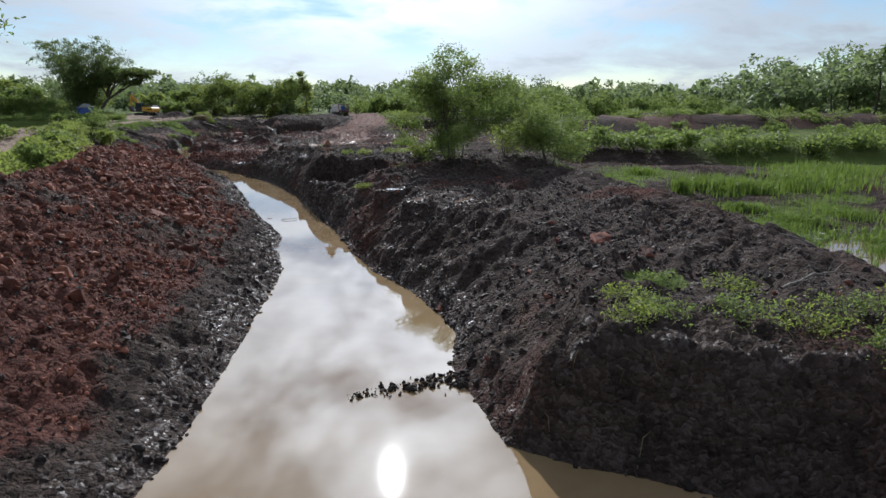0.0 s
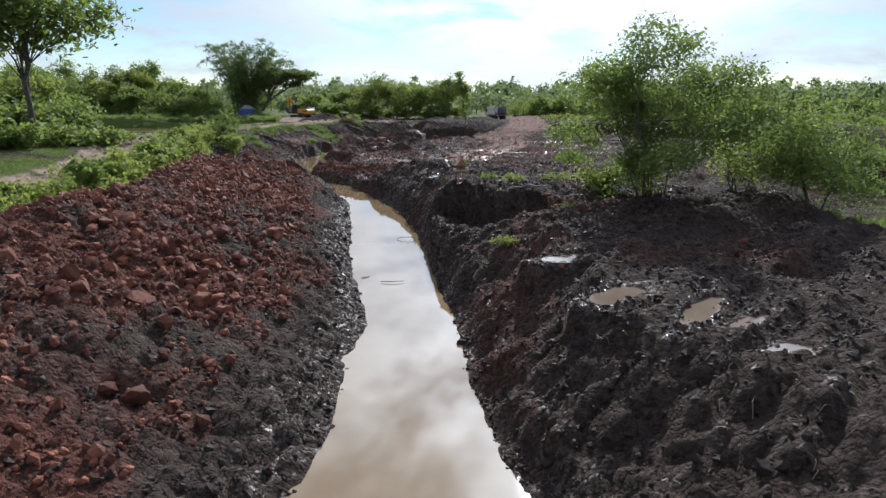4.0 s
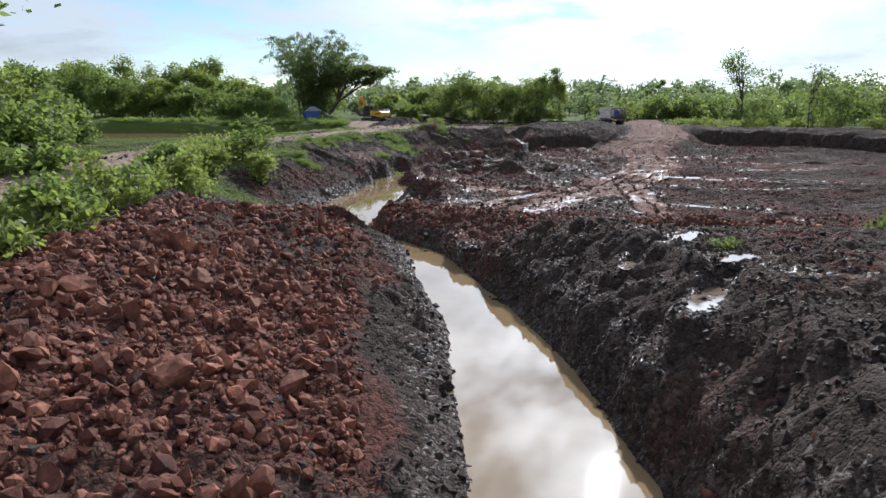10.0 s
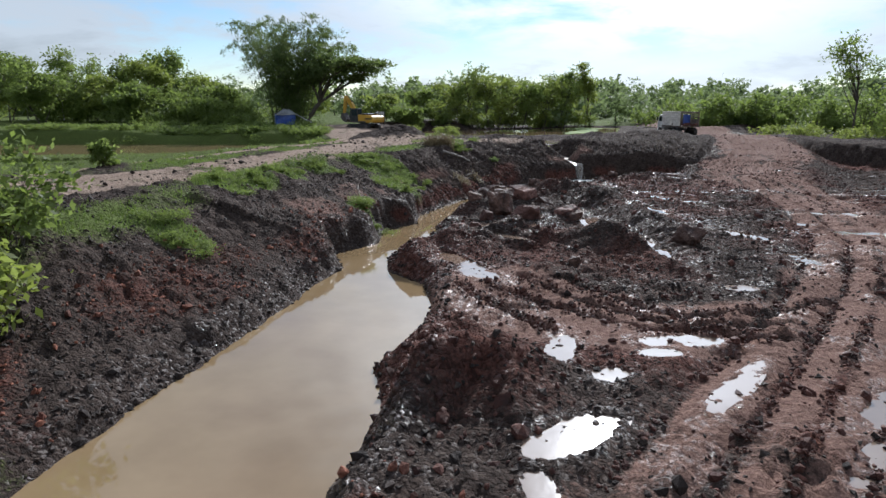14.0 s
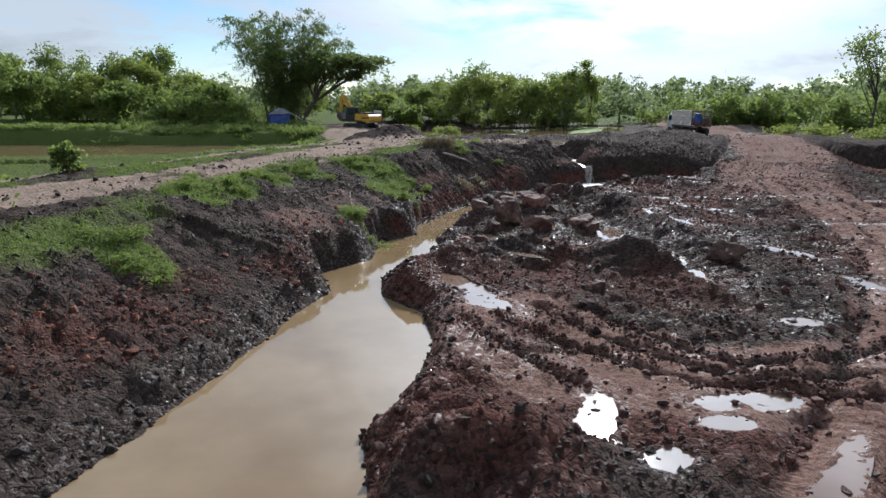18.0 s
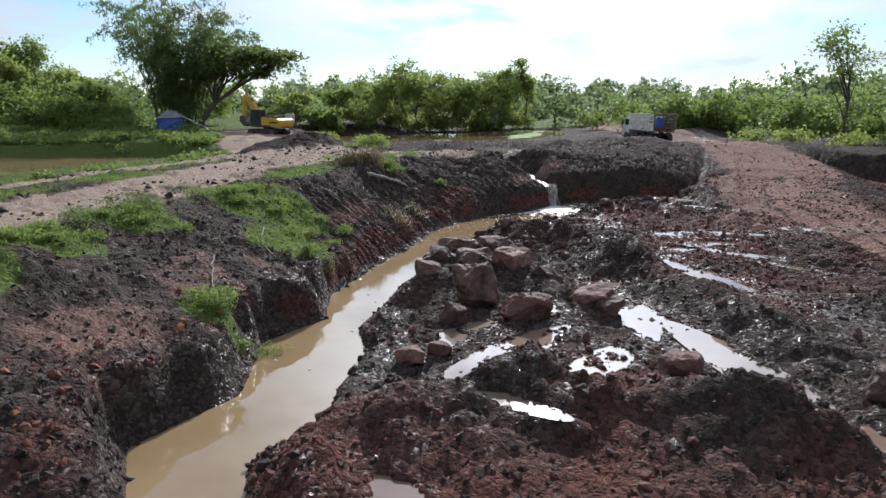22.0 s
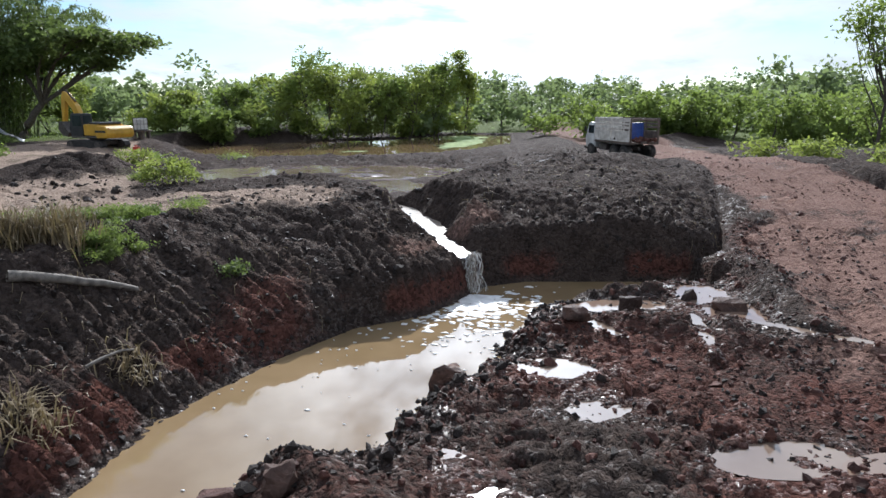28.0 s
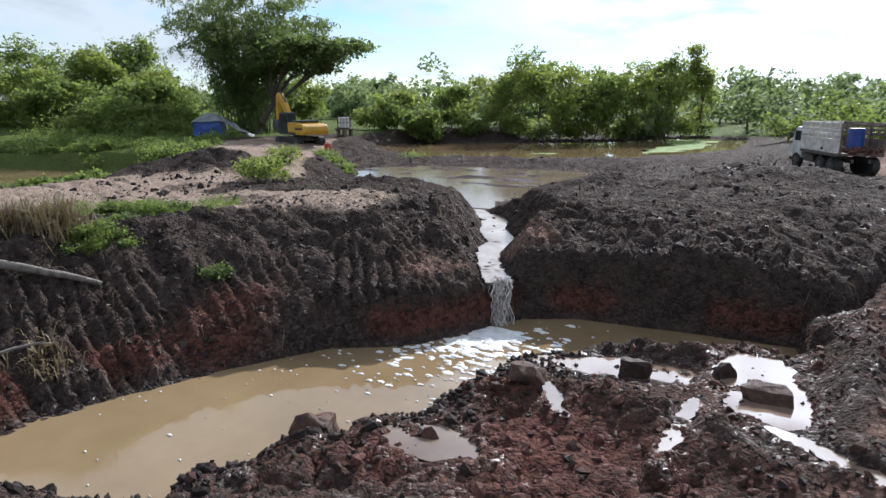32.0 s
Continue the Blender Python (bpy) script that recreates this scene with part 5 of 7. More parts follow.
# small crumbs that cover the freshly dug mud
SOIL_CRUMB = rock_material("soil_crumb", (0.021, 0.016, 0.0138), (0.122, 0.089, 0.073), .6, (0.02, 0.0155, 0.0135))
for n, x0, x1, y0, y1, label in ((15000, .3, 9.0, 7, 44, "small crumbs of dug mud on the bank"), (6000, -7.5, -.8, 6, 44, "small crumbs of mud along the heap"), (7000, -6.5, -1.0, 43, 82, "small crumbs of mud on the cut bank"), (9000, .2, 12.0, 44, 84, "small crumbs over the dug plain")):
    xy = spots(rng, n, x0, x1, y0, y1, lambda x, y: (~sample(IN_WATER, x, y)) * (1 - .8 * np.maximum(sample(A_TAN, x, y), np.maximum(sample(A_SAND, x, y), sample(A_TURF, x, y)))) * np.clip(.55 + .9 * fbm(x, y, 1.3, 2, 58), .05, 1))
    size = np.clip(rng.lognormal(-2.55, .4, len(xy)), .035, .18)
    link("mud_crumbs", rocks_mesh("mud_crumbs", on_ground(xy, size, .55), size, SOIL_CRUMB, rng, CRUMB), None, label, "clods", kind="stuff")
# red stones on the berm across the plain and along the left bank
xy = spots(rng, 3600, -1.0, 16.0, 41.5, 47.0, lambda x, y: np.exp(-((along(x, y, RIDGES[1])[0]) / 1.1) ** 2) * ~sample(IN_WATER, x, y))
size = np.clip(rng.lognormal(-2.6, .5, len(xy)), .04, .3)
link("berm_stones", rocks_mesh("berm_stones", on_ground(xy, size, .3), size, RED_ROCK, rng, ICO), None, "red laterite stones on the low berm", "stones", kind="stuff")
xy = spots(rng, 700, -6.0, -1.0, 44, 62, red_share)
size = np.clip(rng.lognormal(-2.8, .45, len(xy)), .04, .2)
link("bank_stones", rocks_mesh("bank_stones", on_ground(xy, size, .3), size, RED_ROCK, rng, ICO), None, "red stones in the dark bank", "stones", kind="stuff")
# dark lumps strewn in the shallows before the fall
xy = spots(rng, 900, .4, 5.5, 70, 78.5, lambda x, y: np.exp(-(sample(D_EDGE, x, y) / .7) ** 2) * (height_at(x, y) > -.22))
size = np.clip(rng.lognormal(-2.55, .5, len(xy)), .05, .26)
link("mud_clods", rocks_mesh("mud_clods", np.column_stack([xy, np.maximum(height_at(xy[:, 0], xy[:, 1]), -.05) + size * .12]), size, DARK_CLOD, rng, ICO), None, "dark wet lumps of mud strewn in the shallows", "clods", kind="stuff")


# ---- trees and bushes ----
GREEN = "leafy green tree with a loose uneven crown"
# bamboo clump beside the tarpaulin shelter
def bamboo(x, y, height, spread, seed, label):
    """Culms that rise close together and arch outwards, hung with plumes of narrow leaves."""
    rng = np.random.default_rng(seed)
    ob = base("bamboo_clump", x, y, float(height_at(x, y)[0]) - .1, label, "bamboo")
    pts = []
    for k in range(66):
        a, reach = rng.uniform(0, 2 * np.pi), spread * rng.uniform(.05, 1.0) ** .55
        h = height * rng.uniform(.55, 1.0) * (1 - .2 * reach / spread)
        t = np.linspace(0, 1, 14)[:, None]
        foot = np.array([math.cos(a), math.sin(a), 0]) * spread * .3 * rng.uniform(.1, 1)
        out = np.array([math.cos(a), math.sin(a), 0]) * reach * .9
        path = foot + out * t ** 1.5 + np.array([0, 0, h]) * (1.25 * t - .25 * t ** 3 - .3 * (reach / spread) * t ** 5)
        link("culm", mesh_from("culm", *tube(path, np.linspace(.06, .012, 14), 5), BAMBOO), ob)
        for uk in rng.uniform(.14, 1.0, 19) ** .85:
            tip = np.array([np.interp(uk, t[:, 0], path[:, i]) for i in range(3)])
            b = rng.uniform(0, 2 * np.pi)
            way = np.array([math.cos(b), math.sin(b), rng.uniform(-.55, .3)]) * rng.uniform(.7, 1.9)
            v = rng.uniform(0, 1, (26, 1))
            pts.append(tip + way * v - np.array([0, 0, .4]) * v ** 2 + rng.normal(0, .13, (26, 3)))
    for k in range(240):
        a, r, h = rng.uniform(0, 2 * np.pi), spread * rng.uniform(.1, .66), height * rng.uniform(.02, .6)
        p = np.array([math.cos(a) * r, math.sin(a) * r, h])
        pts.append(p + rng.normal(0, 1, (20, 3)) * np.array([.5, .5, .45]))
    link("crown", mesh_from("crown", *leaf_quads(np.concatenate(pts), .38, rng, .22, .6), LEAF_DARK, False), ob)
    return ob


def rain_tree(x, y, height, spread, lean, seed, label):
    """A leaning trunk that forks into spreading limbs under a wide, flat, layered crown."""
    rng = np.random.default_rng(seed)
    ob = base("tree", x, y, float(height_at(x, y)[0]) - .1, label, "tree")
    fork = np.array([lean[0] * .35, lean[1] * .35, height * .3])
    link("trunk", mesh_from("trunk", *tube(limb_path(rng, (0, 0, 0), fork, 0, 7), np.linspace(.3, .2, 7), 8), BARK), ob)
    pts = []
    for k in range(13):
        a = 2 * np.pi * k / 13 + rng.uniform(-.25, .25)
        r = spread * rng.uniform(.45, .92)
        end = np.array([lean[0] + math.cos(a) * r, lean[1] + math.sin(a) * r, height * (.93 - .3 * (r / spread) ** 2 + rng.uniform(-.07, .02))])
        path = limb_path(rng, fork, end, .1, 8)
        link("limb", mesh_from("limb", *tube(path, np.linspace(.13, .03, 8), 6), BARK), ob)
        for j in range(9):
            start = path[int(rng.integers(4, 8))]
            pad = start + np.array([rng.normal(0, spread * .15), rng.normal(0, spread * .15), rng.uniform(.0, .5)])
            link("twig", mesh_from("twig", *tube(limb_path(rng, start, pad, .1, 4), np.linspace(.03, .008, 4), 4), BARK), ob)
            n = 95
            pts.append(pad + rng.normal(0, 1, (n, 3)) * np.array([spread * .11, spread * .11, .2]) + np.array([0, 0, .15]))
    link("crown", mesh_from("crown", *leaf_quads(np.concatenate(pts), .34, rng, .6, .1), LEAF_DARK, False), ob)
    return ob


bamboo(-57.4, 106.2, 16.2, 7.0, 3, "tall dense bamboo clump with arching culms")
rain_tree(-54.0, 104.0, 7.9, 4.6, (4.2, 1.2), 4, "broad spreading rain tree with a flat dark crown")
# bushy trees on the mound right of the channel
tree(.4, 27.2, 4.6, 2.95, "leafy young tree with many thin stems on the mud mound", LEAF, .1, 40000, 420, 6, .0, .045, 18, (0, 0), 0, .2, .68, puff=.062, stems=7)
tree(-.9, 28.2, 1.1, .7, "leafy sapling beside the young tree", LEAF_YOUNG, .09, 2600, 90, 7, .0, .05, 8, (0, 0), 0, .3, .6, puff=.13, stems=4, name="sapling")
tree(4.5, 27.4, 2.6, 1.9, "low spreading bush with yellow-green leaves", LEAF, .09, 16000, 200, 8, .0, .05, 9, (0, 0), 0, .3, .65, puff=.14, stems=4, name="bush", category="bush")
tree(2.9, 28.6, 2.0, 1.2, "low bush with thin bare twigs", LEAF_YOUNG, .1, 2600, 60, 9, .05, .04, 8, (0, 0), 0, .3, .5, puff=.12, stems=4, name="bush", category="bush")
# trees left of the dirt road
tree(-29.4, 37.2, 8.8, 4.6, "tall tree with a dark trunk and a high open crown", LEAF, .26, 10000, 130, 12, .42, .16, 10, (.5, 0), .4, .4, .45, puff=.10)
LEFT_TREES = [(-37, 44, 4.2, 2.6), (-41, 50, 4.4, 2.8), (-36, 38, 4.6, 2.8), (-43, 43, 5.6, 3.2), (-52, 50, 6.0, 3.4), (-63, 101, 4.6, 2.8), (-69, 106, 5.6, 3.4), (-74, 108, 7.4, 3.6), (-79, 110, 9.4, 4.0), (-77, 104, 7.6, 3.6), (-85, 108, 9.6, 4.2), (-90, 106, 9.0, 4.2),
              (-60, 114, 5.2, 3.2), (-84, 96, 7.4, 4.2), (-92, 98, 8.6, 4.4), (-100, 104, 9.2, 4.6), (-58, 46, 6.4, 3.6), (-73, 98, 4.6, 3.2), (-81, 103, 6.0, 3.6)]
for k, (x, y, h, s) in enumerate(LEFT_TREES):
    close = x > -54 and y < 70
    tree(x, y, h, s, GREEN + " beyond the dirt road", LEAF if k % 3 else LEAF_YOUNG, .2 if close else .3, 9000 if close else 9500, 190, 40 + k, .04, .11, 8, (0, 0), 0, .3, .55, group="trees beyond the dirt road", puff=.08, three=True, stems=2)
# trees behind the north pond
POND_TREES = [(-44.5, 126, 6.2, 3.4), (-41.0, 124, 8.2, 3.6), (-38.0, 123, 8.6, 3.4), (-35.6, 126.5, 7.4, 3.2), (-33.3, 129.2, 7.6, 3.2), (-31.2, 133, 9.0, 3.0), (-29.0, 138.5, 9.4, 2.4), (-37.0, 130, 7.6, 3.4), (-31.9, 137, 8.0, 3.2), (-48.5, 124, 4.6, 3.2), (-52.5, 120, 4.4, 3.0), (-47.0, 116, 3.6, 2.4)]
for k, (x, y, h, s) in enumerate(POND_TREES):
    tree(x, y, h, s, GREEN + " at the pond's edge", LEAF if k % 2 else LEAF_YOUNG, .3, 4600, 150, 70 + k, .1, .1, 9, (0, 0), 0, .3, .55, group="trees at the pond", puff=.075, three=True, stems=2)
for k in range(24):
    x = -54 + k * 1.1
    y = float(np.interp(x, [-54, -48, -43, -38, -34, -29], [117.5, 118, 121.5, 126, 129.5, 140])) + .9 * math.sin(k * 1.9)
    tree(x, y, 2.2 + .8 * math.sin(k * 2.7), 1.7, "dense green undergrowth at the pond's edge", LEAF if k % 2 else LEAF_YOUNG, .26, 1300, 60, 300 + k, .0, .05, 4, (0, 0), 0, .3, .45, name="shrub", category="shrub", group="undergrowth at the pond", puff=.14, stems=3, sink=.2, three=True)
# thin trees standing out of the scrub
tree(-2.0, 103.0, 8.2, 2.6, "slender tree with a thin open crown", LEAF, .2, 2400, 45, 90, .42, .1, 12, (-.5, 0), 0, .3, .6, puff=.10)
tree(3.8, 98.5, 7.2, 1.9, "feathery slender tree with bare upright branches", LEAF, .18, 1500, 45, 91, .25, .09, 14, (.4, 0), 0, .25, .6, puff=.10)
for k, (x, y, h, s) in enumerate([(2.5, 101, 4.2, 2.6), (6.0, 97, 4.4, 2.6), (0.5, 108, 4.6, 3.0), (10, 94, 4.4, 3.0), (6, 108, 5.0, 3.2), (14, 90, 4.6, 3.0)]):
    tree(x, y, h, s, "dense green bush at the edge of the dug pit", LEAF, .22, 2400, 70, 95 + k, .02, .08, 5, (0, 0), 0, .3, .45, name="bush", category="bush", group="bushes at the pit's edge", puff=.12, stems=3)
# bushes in the ditch between the heap and the road, and along the road
DITCH = [(-16.6, 26.4, 1.3, .8), (-17.8, 28.6, 1.2, .9), (-19.0, 31.0, 1.3, 1.0), (-20.2, 34.2, 1.5, 1.0), (-19.3, 33.6, 1.0, .9), (-21.4, 36.4, 1.2, 1.0), (-22.8, 39.0, 1.2, 1.0), (-23.8, 42.0, 1.5, 1.1), (-25.4, 45.4, 1.3, 1.0), (-26.0, 49.3, 1.9, 1.15), (-24.4, 47.6, 1.5, 1.0), (-17.0, 23.2, 1.0, .8),
         (-34.2, 58.8, .9, .6), (-18.4, 31.5, .8, .9), (-16.2, 21.0, 1.0, .8), (-15.2, 16.0, 1.2, .9), (-22.0, 34.5, .7, .9), (-14.6, 12.5, 1.1, .9), (-25.6, 43.2, .9, .9)]
for k, (x, y, h, s) in enumerate(DITCH):
    tree(x, y, h, s, "leafy green bush beside the dirt road", LEAF_YOUNG if k % 3 else LEAF, .13, 2200, 60, 120 + k, .0, .03, 4, (0, 0), 0, .3, .5, name="bush", category="bush", group="roadside bushes", puff=.13, stems=3, sink=.1)
tree(-29.8, 82.4, .9, 1.0, "pale yellow-green weed bush on the bank", LEAF_YOUNG, .1, 2200, 60, 150, .0, .03, 4, (0, 0), 0, .3, .5, name="bush", category="bush", puff=.13, stems=3, sink=.1)
tree(-34.5, 88.0, .7, .9, "pale yellow-green weed bush on the bank", LEAF_YOUNG, .1, 1800, 60, 151, .0, .03, 4, (0, 0), 0, .3, .5, name="bush", category="bush", puff=.13, stems=3, sink=.1)


# ---- far woods: nobody could count them ----
def woods(name, places, label, seed, leaf, size, per):
    rng = np.random.default_rng(seed)
    places = places + [(x + rng.normal(0, s), y + rng.normal(0, s), h * .45, s) for x, y, h, s in places[::2]]
    pts, sizes, wood = [], [], []
    for x, y, h, s in places:
        z = float(height_at(x, y)[0])
        mids = crown_points(rng, (x, y, z + h * .48), (s, s, h * .53), 26, .35, .5)
        p = np.repeat(mids, int(per * .55) // 26, 0)
        pts.append(p + rng.normal(0, 1, p.shape) * np.array([.12, .12, .10]) * s * 1.2)
        wood.append(tube(limb_path(rng, (x, y, z - .2), (x + rng.normal(0, .06 * h), y, z + h * .6), 0, 4), np.linspace(.02, .006, 4) * h, 5))
    pts = np.concatenate(pts)
    ob = base(name, 0, 0, 0, label, "woods", kind="stuff")
    link("crown", mesh_from("crown", *leaf_quads(pts, size * 1.35, rng, .75, three=True), leaf, False), ob, kind="stuff")
    link("trunk", mesh_from("trunk", *joined(wood), BARK), ob, kind="stuff")
    return ob


rng = np.random.default_rng(21)
bank_weeds = []
for _ in range(120):
    x = rng.uniform(8, 44)
    bank_weeds.append((x, rng.uniform(44, 72) + .1 * x, rng.uniform(.25, .9), rng.uniform(.5, 1.4)))
north, west_, east = [], [], []
for _ in range(130):
    x, y = rng.uniform(-120, 60), 0
    y = rng.uniform(132, 215) + max(0, -x - 55) * .25
    if -22 < x < -6 and y < 150:
        continue
    north.append((x, y, rng.uniform(4.2, 8.2) * (1 + (y - 132) / 260), rng.uniform(2.6, 4.4)))
scrub = []
for k in range(60):
    x = -16 + k * 1.05
    scrub.append((x, 122 + rng.uniform(-4, 6) - .25 * max(0, x), rng.uniform(2.4, 4.8), rng.uniform(1.8, 2.8)))
for _ in range(95):
    t, d = rng.uniform(0, 1), rng.uniform(0, 45)
    west_.append((-50 - 75 * t - d * .6, 30 + 95 * t + d * .5, rng.uniform(5, 8.5), rng.uniform(2.8, 4.4)))
for _ in range(90):
    t, d = rng.uniform(0, 1), rng.uniform(0, 60)
    east.append((62 - 26 * t + d * .8, 50 + 70 * t + d * .4, (rng.uniform(4.5, 9.0) + d * .08) * (1.0 + .4 * (1 - t)), rng.uniform(3.0, 5.2)))
thicket, verge = [], []
for _ in range(56):
    y = rng.uniform(33, 53)
    x = float(np.interp(y, [33, 40, 47, 53], [-27.0, -30, -35.0, -39.5])) - rng.uniform(0, 1) ** 1.4 * 26
    thicket.append((x, y, rng.uniform(1.2, 2.6) + .07 * (-30 - x), rng.uniform(1.3, 2.3)))
for _ in range(62):
    t = rng.uniform(0, 1)
    thicket.append((-60 - 40 * t, 97 + 10 * t + rng.uniform(0, 7), rng.uniform(2.2, 4.4) + 1.8 * t, rng.uniform(1.8, 3.2)))
for _ in range(90):
    y = rng.uniform(10, 50)
    x = float(np.interp(y, [10, 20, 27, 33, 39.5, 47, 50], [-13, -15, -17.6, -20.4, -23.4, -26.6, -27.2])) + rng.normal(0, .7)
    verge.append((x, y, rng.uniform(.35, .9), rng.uniform(.5, .9)))
meadow, creep = [], []
for _ in range(150):
    x, y = rng.uniform(-75, -36), rng.uniform(58, 102)
    if within(np.array([x]), np.array([y]), LEFT_POND)[0] or float(sample(A_SAND, np.array([x]), np.array([y]))[0]) > .2:
        continue
    low = .4 if -18 * (x + 43) + 35 * (y - 84) < 0 else 1
    meadow.append((x, y, rng.uniform(.2, .6) * low, rng.uniform(.5, 1.3) * (.4 + .6 * low)))
far_bank = [(-43.2, 88.4), (-47.5, 90.0), (-56.5, 87.4), (-71, 82.2)]
for _ in range(110):
    u = rng.uniform(0, 2.999)
    k = int(u)
    a, b = far_bank[k], far_bank[k + 1]
    meadow.append((a[0] + (b[0] - a[0]) * (u - k) + rng.normal(0, .4), a[1] + (b[1] - a[1]) * (u - k) + abs(rng.normal(0, 2.0)), rng.uniform(.2, .55), rng.uniform(.4, 1.0)))
for _ in range(60):
    meadow.append((-40 + rng.normal(0, 2.2), rng.uniform(80, 95), rng.uniform(.08, .22), rng.uniform(.25, .6)))
meadow = [p for p in meadow if float(sample(A_SAND, np.array([p[0]]), np.array([p[1]]))[0]) < .15 and not (p[0] < -40 and -18 * (p[0] + 43) + 35 * (p[1] - 84) < 0)]
for px, py, pr in TUFTS[:13]:
    for _ in range(5):
        creep.append((px + rng.normal(0, pr * .5), py + rng.normal(0, pr * .5), rng.uniform(.12, .3), rng.uniform(.25, .5)))
woods("earth_bank_weeds", bank_weeds, "patchy weeds and creepers on the earth bank", 40, LEAF, .12, 420)
woods("meadow_weeds", meadow, "low green weeds over the wet meadow", 38, LEAF, .1, 420)
woods("bank_creepers", creep, "clumps of bright green creepers on the dark bank", 39, LEAF, .03, 1150)
woods("thicket", thicket, "dense green thicket beyond the dirt road", 36, LEAF, .2, 1400)
woods("roadside_weeds", verge, "carpet of green weeds between the heap and the road", 37, LEAF_YOUNG, .09, 520)
woods("scrub_belt", scrub, "belt of light green scrub before the woods", 35, LEAF, .24, 1300)
# these far belts carry their haze in the leaf colour
woods("far_woods", north, "dense green scrub woods beyond the pond", 31, LEAF_FAR_HAZED, .5, 780)
woods("far_woods", west_, "dense green woods beyond the fields", 32, LEAF_FAR_HAZED, .5, 780)
woods("far_woods", east, "dense green woods beyond the wet meadow", 33, LEAF_FAR_HAZED, .5, 780)
far_line = []
for _ in range(170):
    a, d = radians(rng.uniform(-62, 78)), rng.uniform(215, 380)
    far_line.append((-18 - d * math.sin(a), 60 + d * math.cos(a), rng.uniform(8, 13), rng.uniform(5, 8)))
woods("far_woods", far_line, "hazy green tree line on the horizon", 34, LEAF_FAR_HAZED, 1.7, 390)


# ---- grass and weeds ----
def blades(name, xy, length, mat, rng, label, lean=.45, width=.012, per=1, category="grass"):
    n = len(xy) * per
    xy = np.repeat(xy, per, 0) + rng.normal(0, .05, (n, 2)) * (per > 1)
    root = np.column_stack([xy, height_at(xy[:, 0], xy[:, 1]) - .02])
    L = (length * rng.uniform(.5, 1.25, n))[:, None]
    az = rng.uniform(0, 2 * np.pi, n)
    out = np.stack([np.cos(az), np.sin(az), np.zeros(n)], -1) * rng.uniform(.1, 1, n)[:, None] * lean
    side = np.stack([-np.sin(az), np.cos(az), np.zeros(n)], -1) * (width * rng.uniform(.7, 1.4, n))[:, None]
    mid = root + out * L * .3 + np.array([0, 0, 1.0]) * L * .6
    tip = root + out * L + np.array([0, 0, .85]) * L
    v = np.stack([root - side, root + side, mid + side * .8, tip, mid - side * .8], 1)
    k = np.arange(n)[:, None] * 5
    tri = np.concatenate([k + 4, k + 2, k + 3], 1)
    quad_tris = np.concatenate([np.concatenate([k, k + 1, k + 2], 1), np.concatenate([k, k + 2, k + 4], 1), tri])
    return link(name, mesh_from(name, v.reshape(-1, 3), quad_tris, mat, False), None, label, category, kind="stuff")


rng = np.random.default_rng(23)
turf_share = lambda x, y: np.clip(sample(A_TURF, x, y) * 1.6 - .6, 0, 1) * ~sample(IN_WATER, x, y)
blades("grass", spots(rng, 14000, -16, -2, 4, 90, turf_share), .13, BLADE, rng, "short green grass along the bank and the road", .9, .011, 2)
blades("grass", spots(rng, 6000, -60, -16, 10, 110, turf_share), .17, BLADE, rng, "rough green grass in the field", .7, .02, 2)
blades("grass", spots(rng, 5000, 6, 34, 6, 46, turf_share), .2, BLADE, rng, "green marsh grass on the wet ground", .5, .018, 2)


# ---- boulders ----
def boulder(x, y, sx, sy, sz, seed, label, mat=BOULDER, turn=0.0, tip=(0, 0), sink=.2, category="boulder", name="boulder", z=None):
    """An angular block with knocked-off corners and a rough skin."""
    r = random.Random(seed)
    bm = bmesh.new()
    for _ in range(22):
        v = Vector((r.uniform(-1, 1), r.uniform(-1, 1), r.uniform(-1, 1)))
        v = v / max(abs(c) for c in v) * r.uniform(.72, 1.0)
        bm.verts.new((v.x * sx / 2, v.y * sy / 2, v.z * sz / 2))
    hull = bmesh.ops.convex_hull(bm, input=bm.verts[:])
    loose = [v for v in bm.verts if not v.link_faces]
    bmesh.ops.delete(bm, geom=loose, context="VERTS")
    bmesh.ops.bevel(bm, geom=bm.edges[:], offset=.05 * min(sx, sy, sz), segments=1, affect="EDGES", clamp_overlap=True)
    for v in bm.verts:
        v.co = [max(-.52 * s, min(.52 * s, c)) for c, s in zip(v.co, (sx, sy, sz))]
    bmesh.ops.triangulate(bm, faces=bm.faces[:])
    for longest in (.3, .16, .1):
        bmesh.ops.subdivide_edges(bm, edges=[e for e in bm.edges if e.calc_length() > longest], cuts=1)
        bmesh.ops.triangulate(bm, faces=bm.faces[:])
    shift = Vector((seed * 3.1, 0, 0))
    for v in bm.verts:
        n = noise.noise(v.co * 3.5 + shift) + .6 * noise.noise(v.co * 9 + shift) - .7 * abs(noise.noise(v.co * 6 - shift))
        v.co += v.co.normalized() * n * .075 * min(1, sz + .25)
    me = bpy.data.meshes.new(name)
    bm.to_mesh(me)
    bm.free()
    me.materials.append(mat)
    ob = tagged(new(name, me), label, category)
    z = float(height_at(x, y)[0]) if z is None else z
    ob.matrix_basis = pose(x, y, z + sz * (.5 - sink), tip[0], tip[1], turn)
    return ob


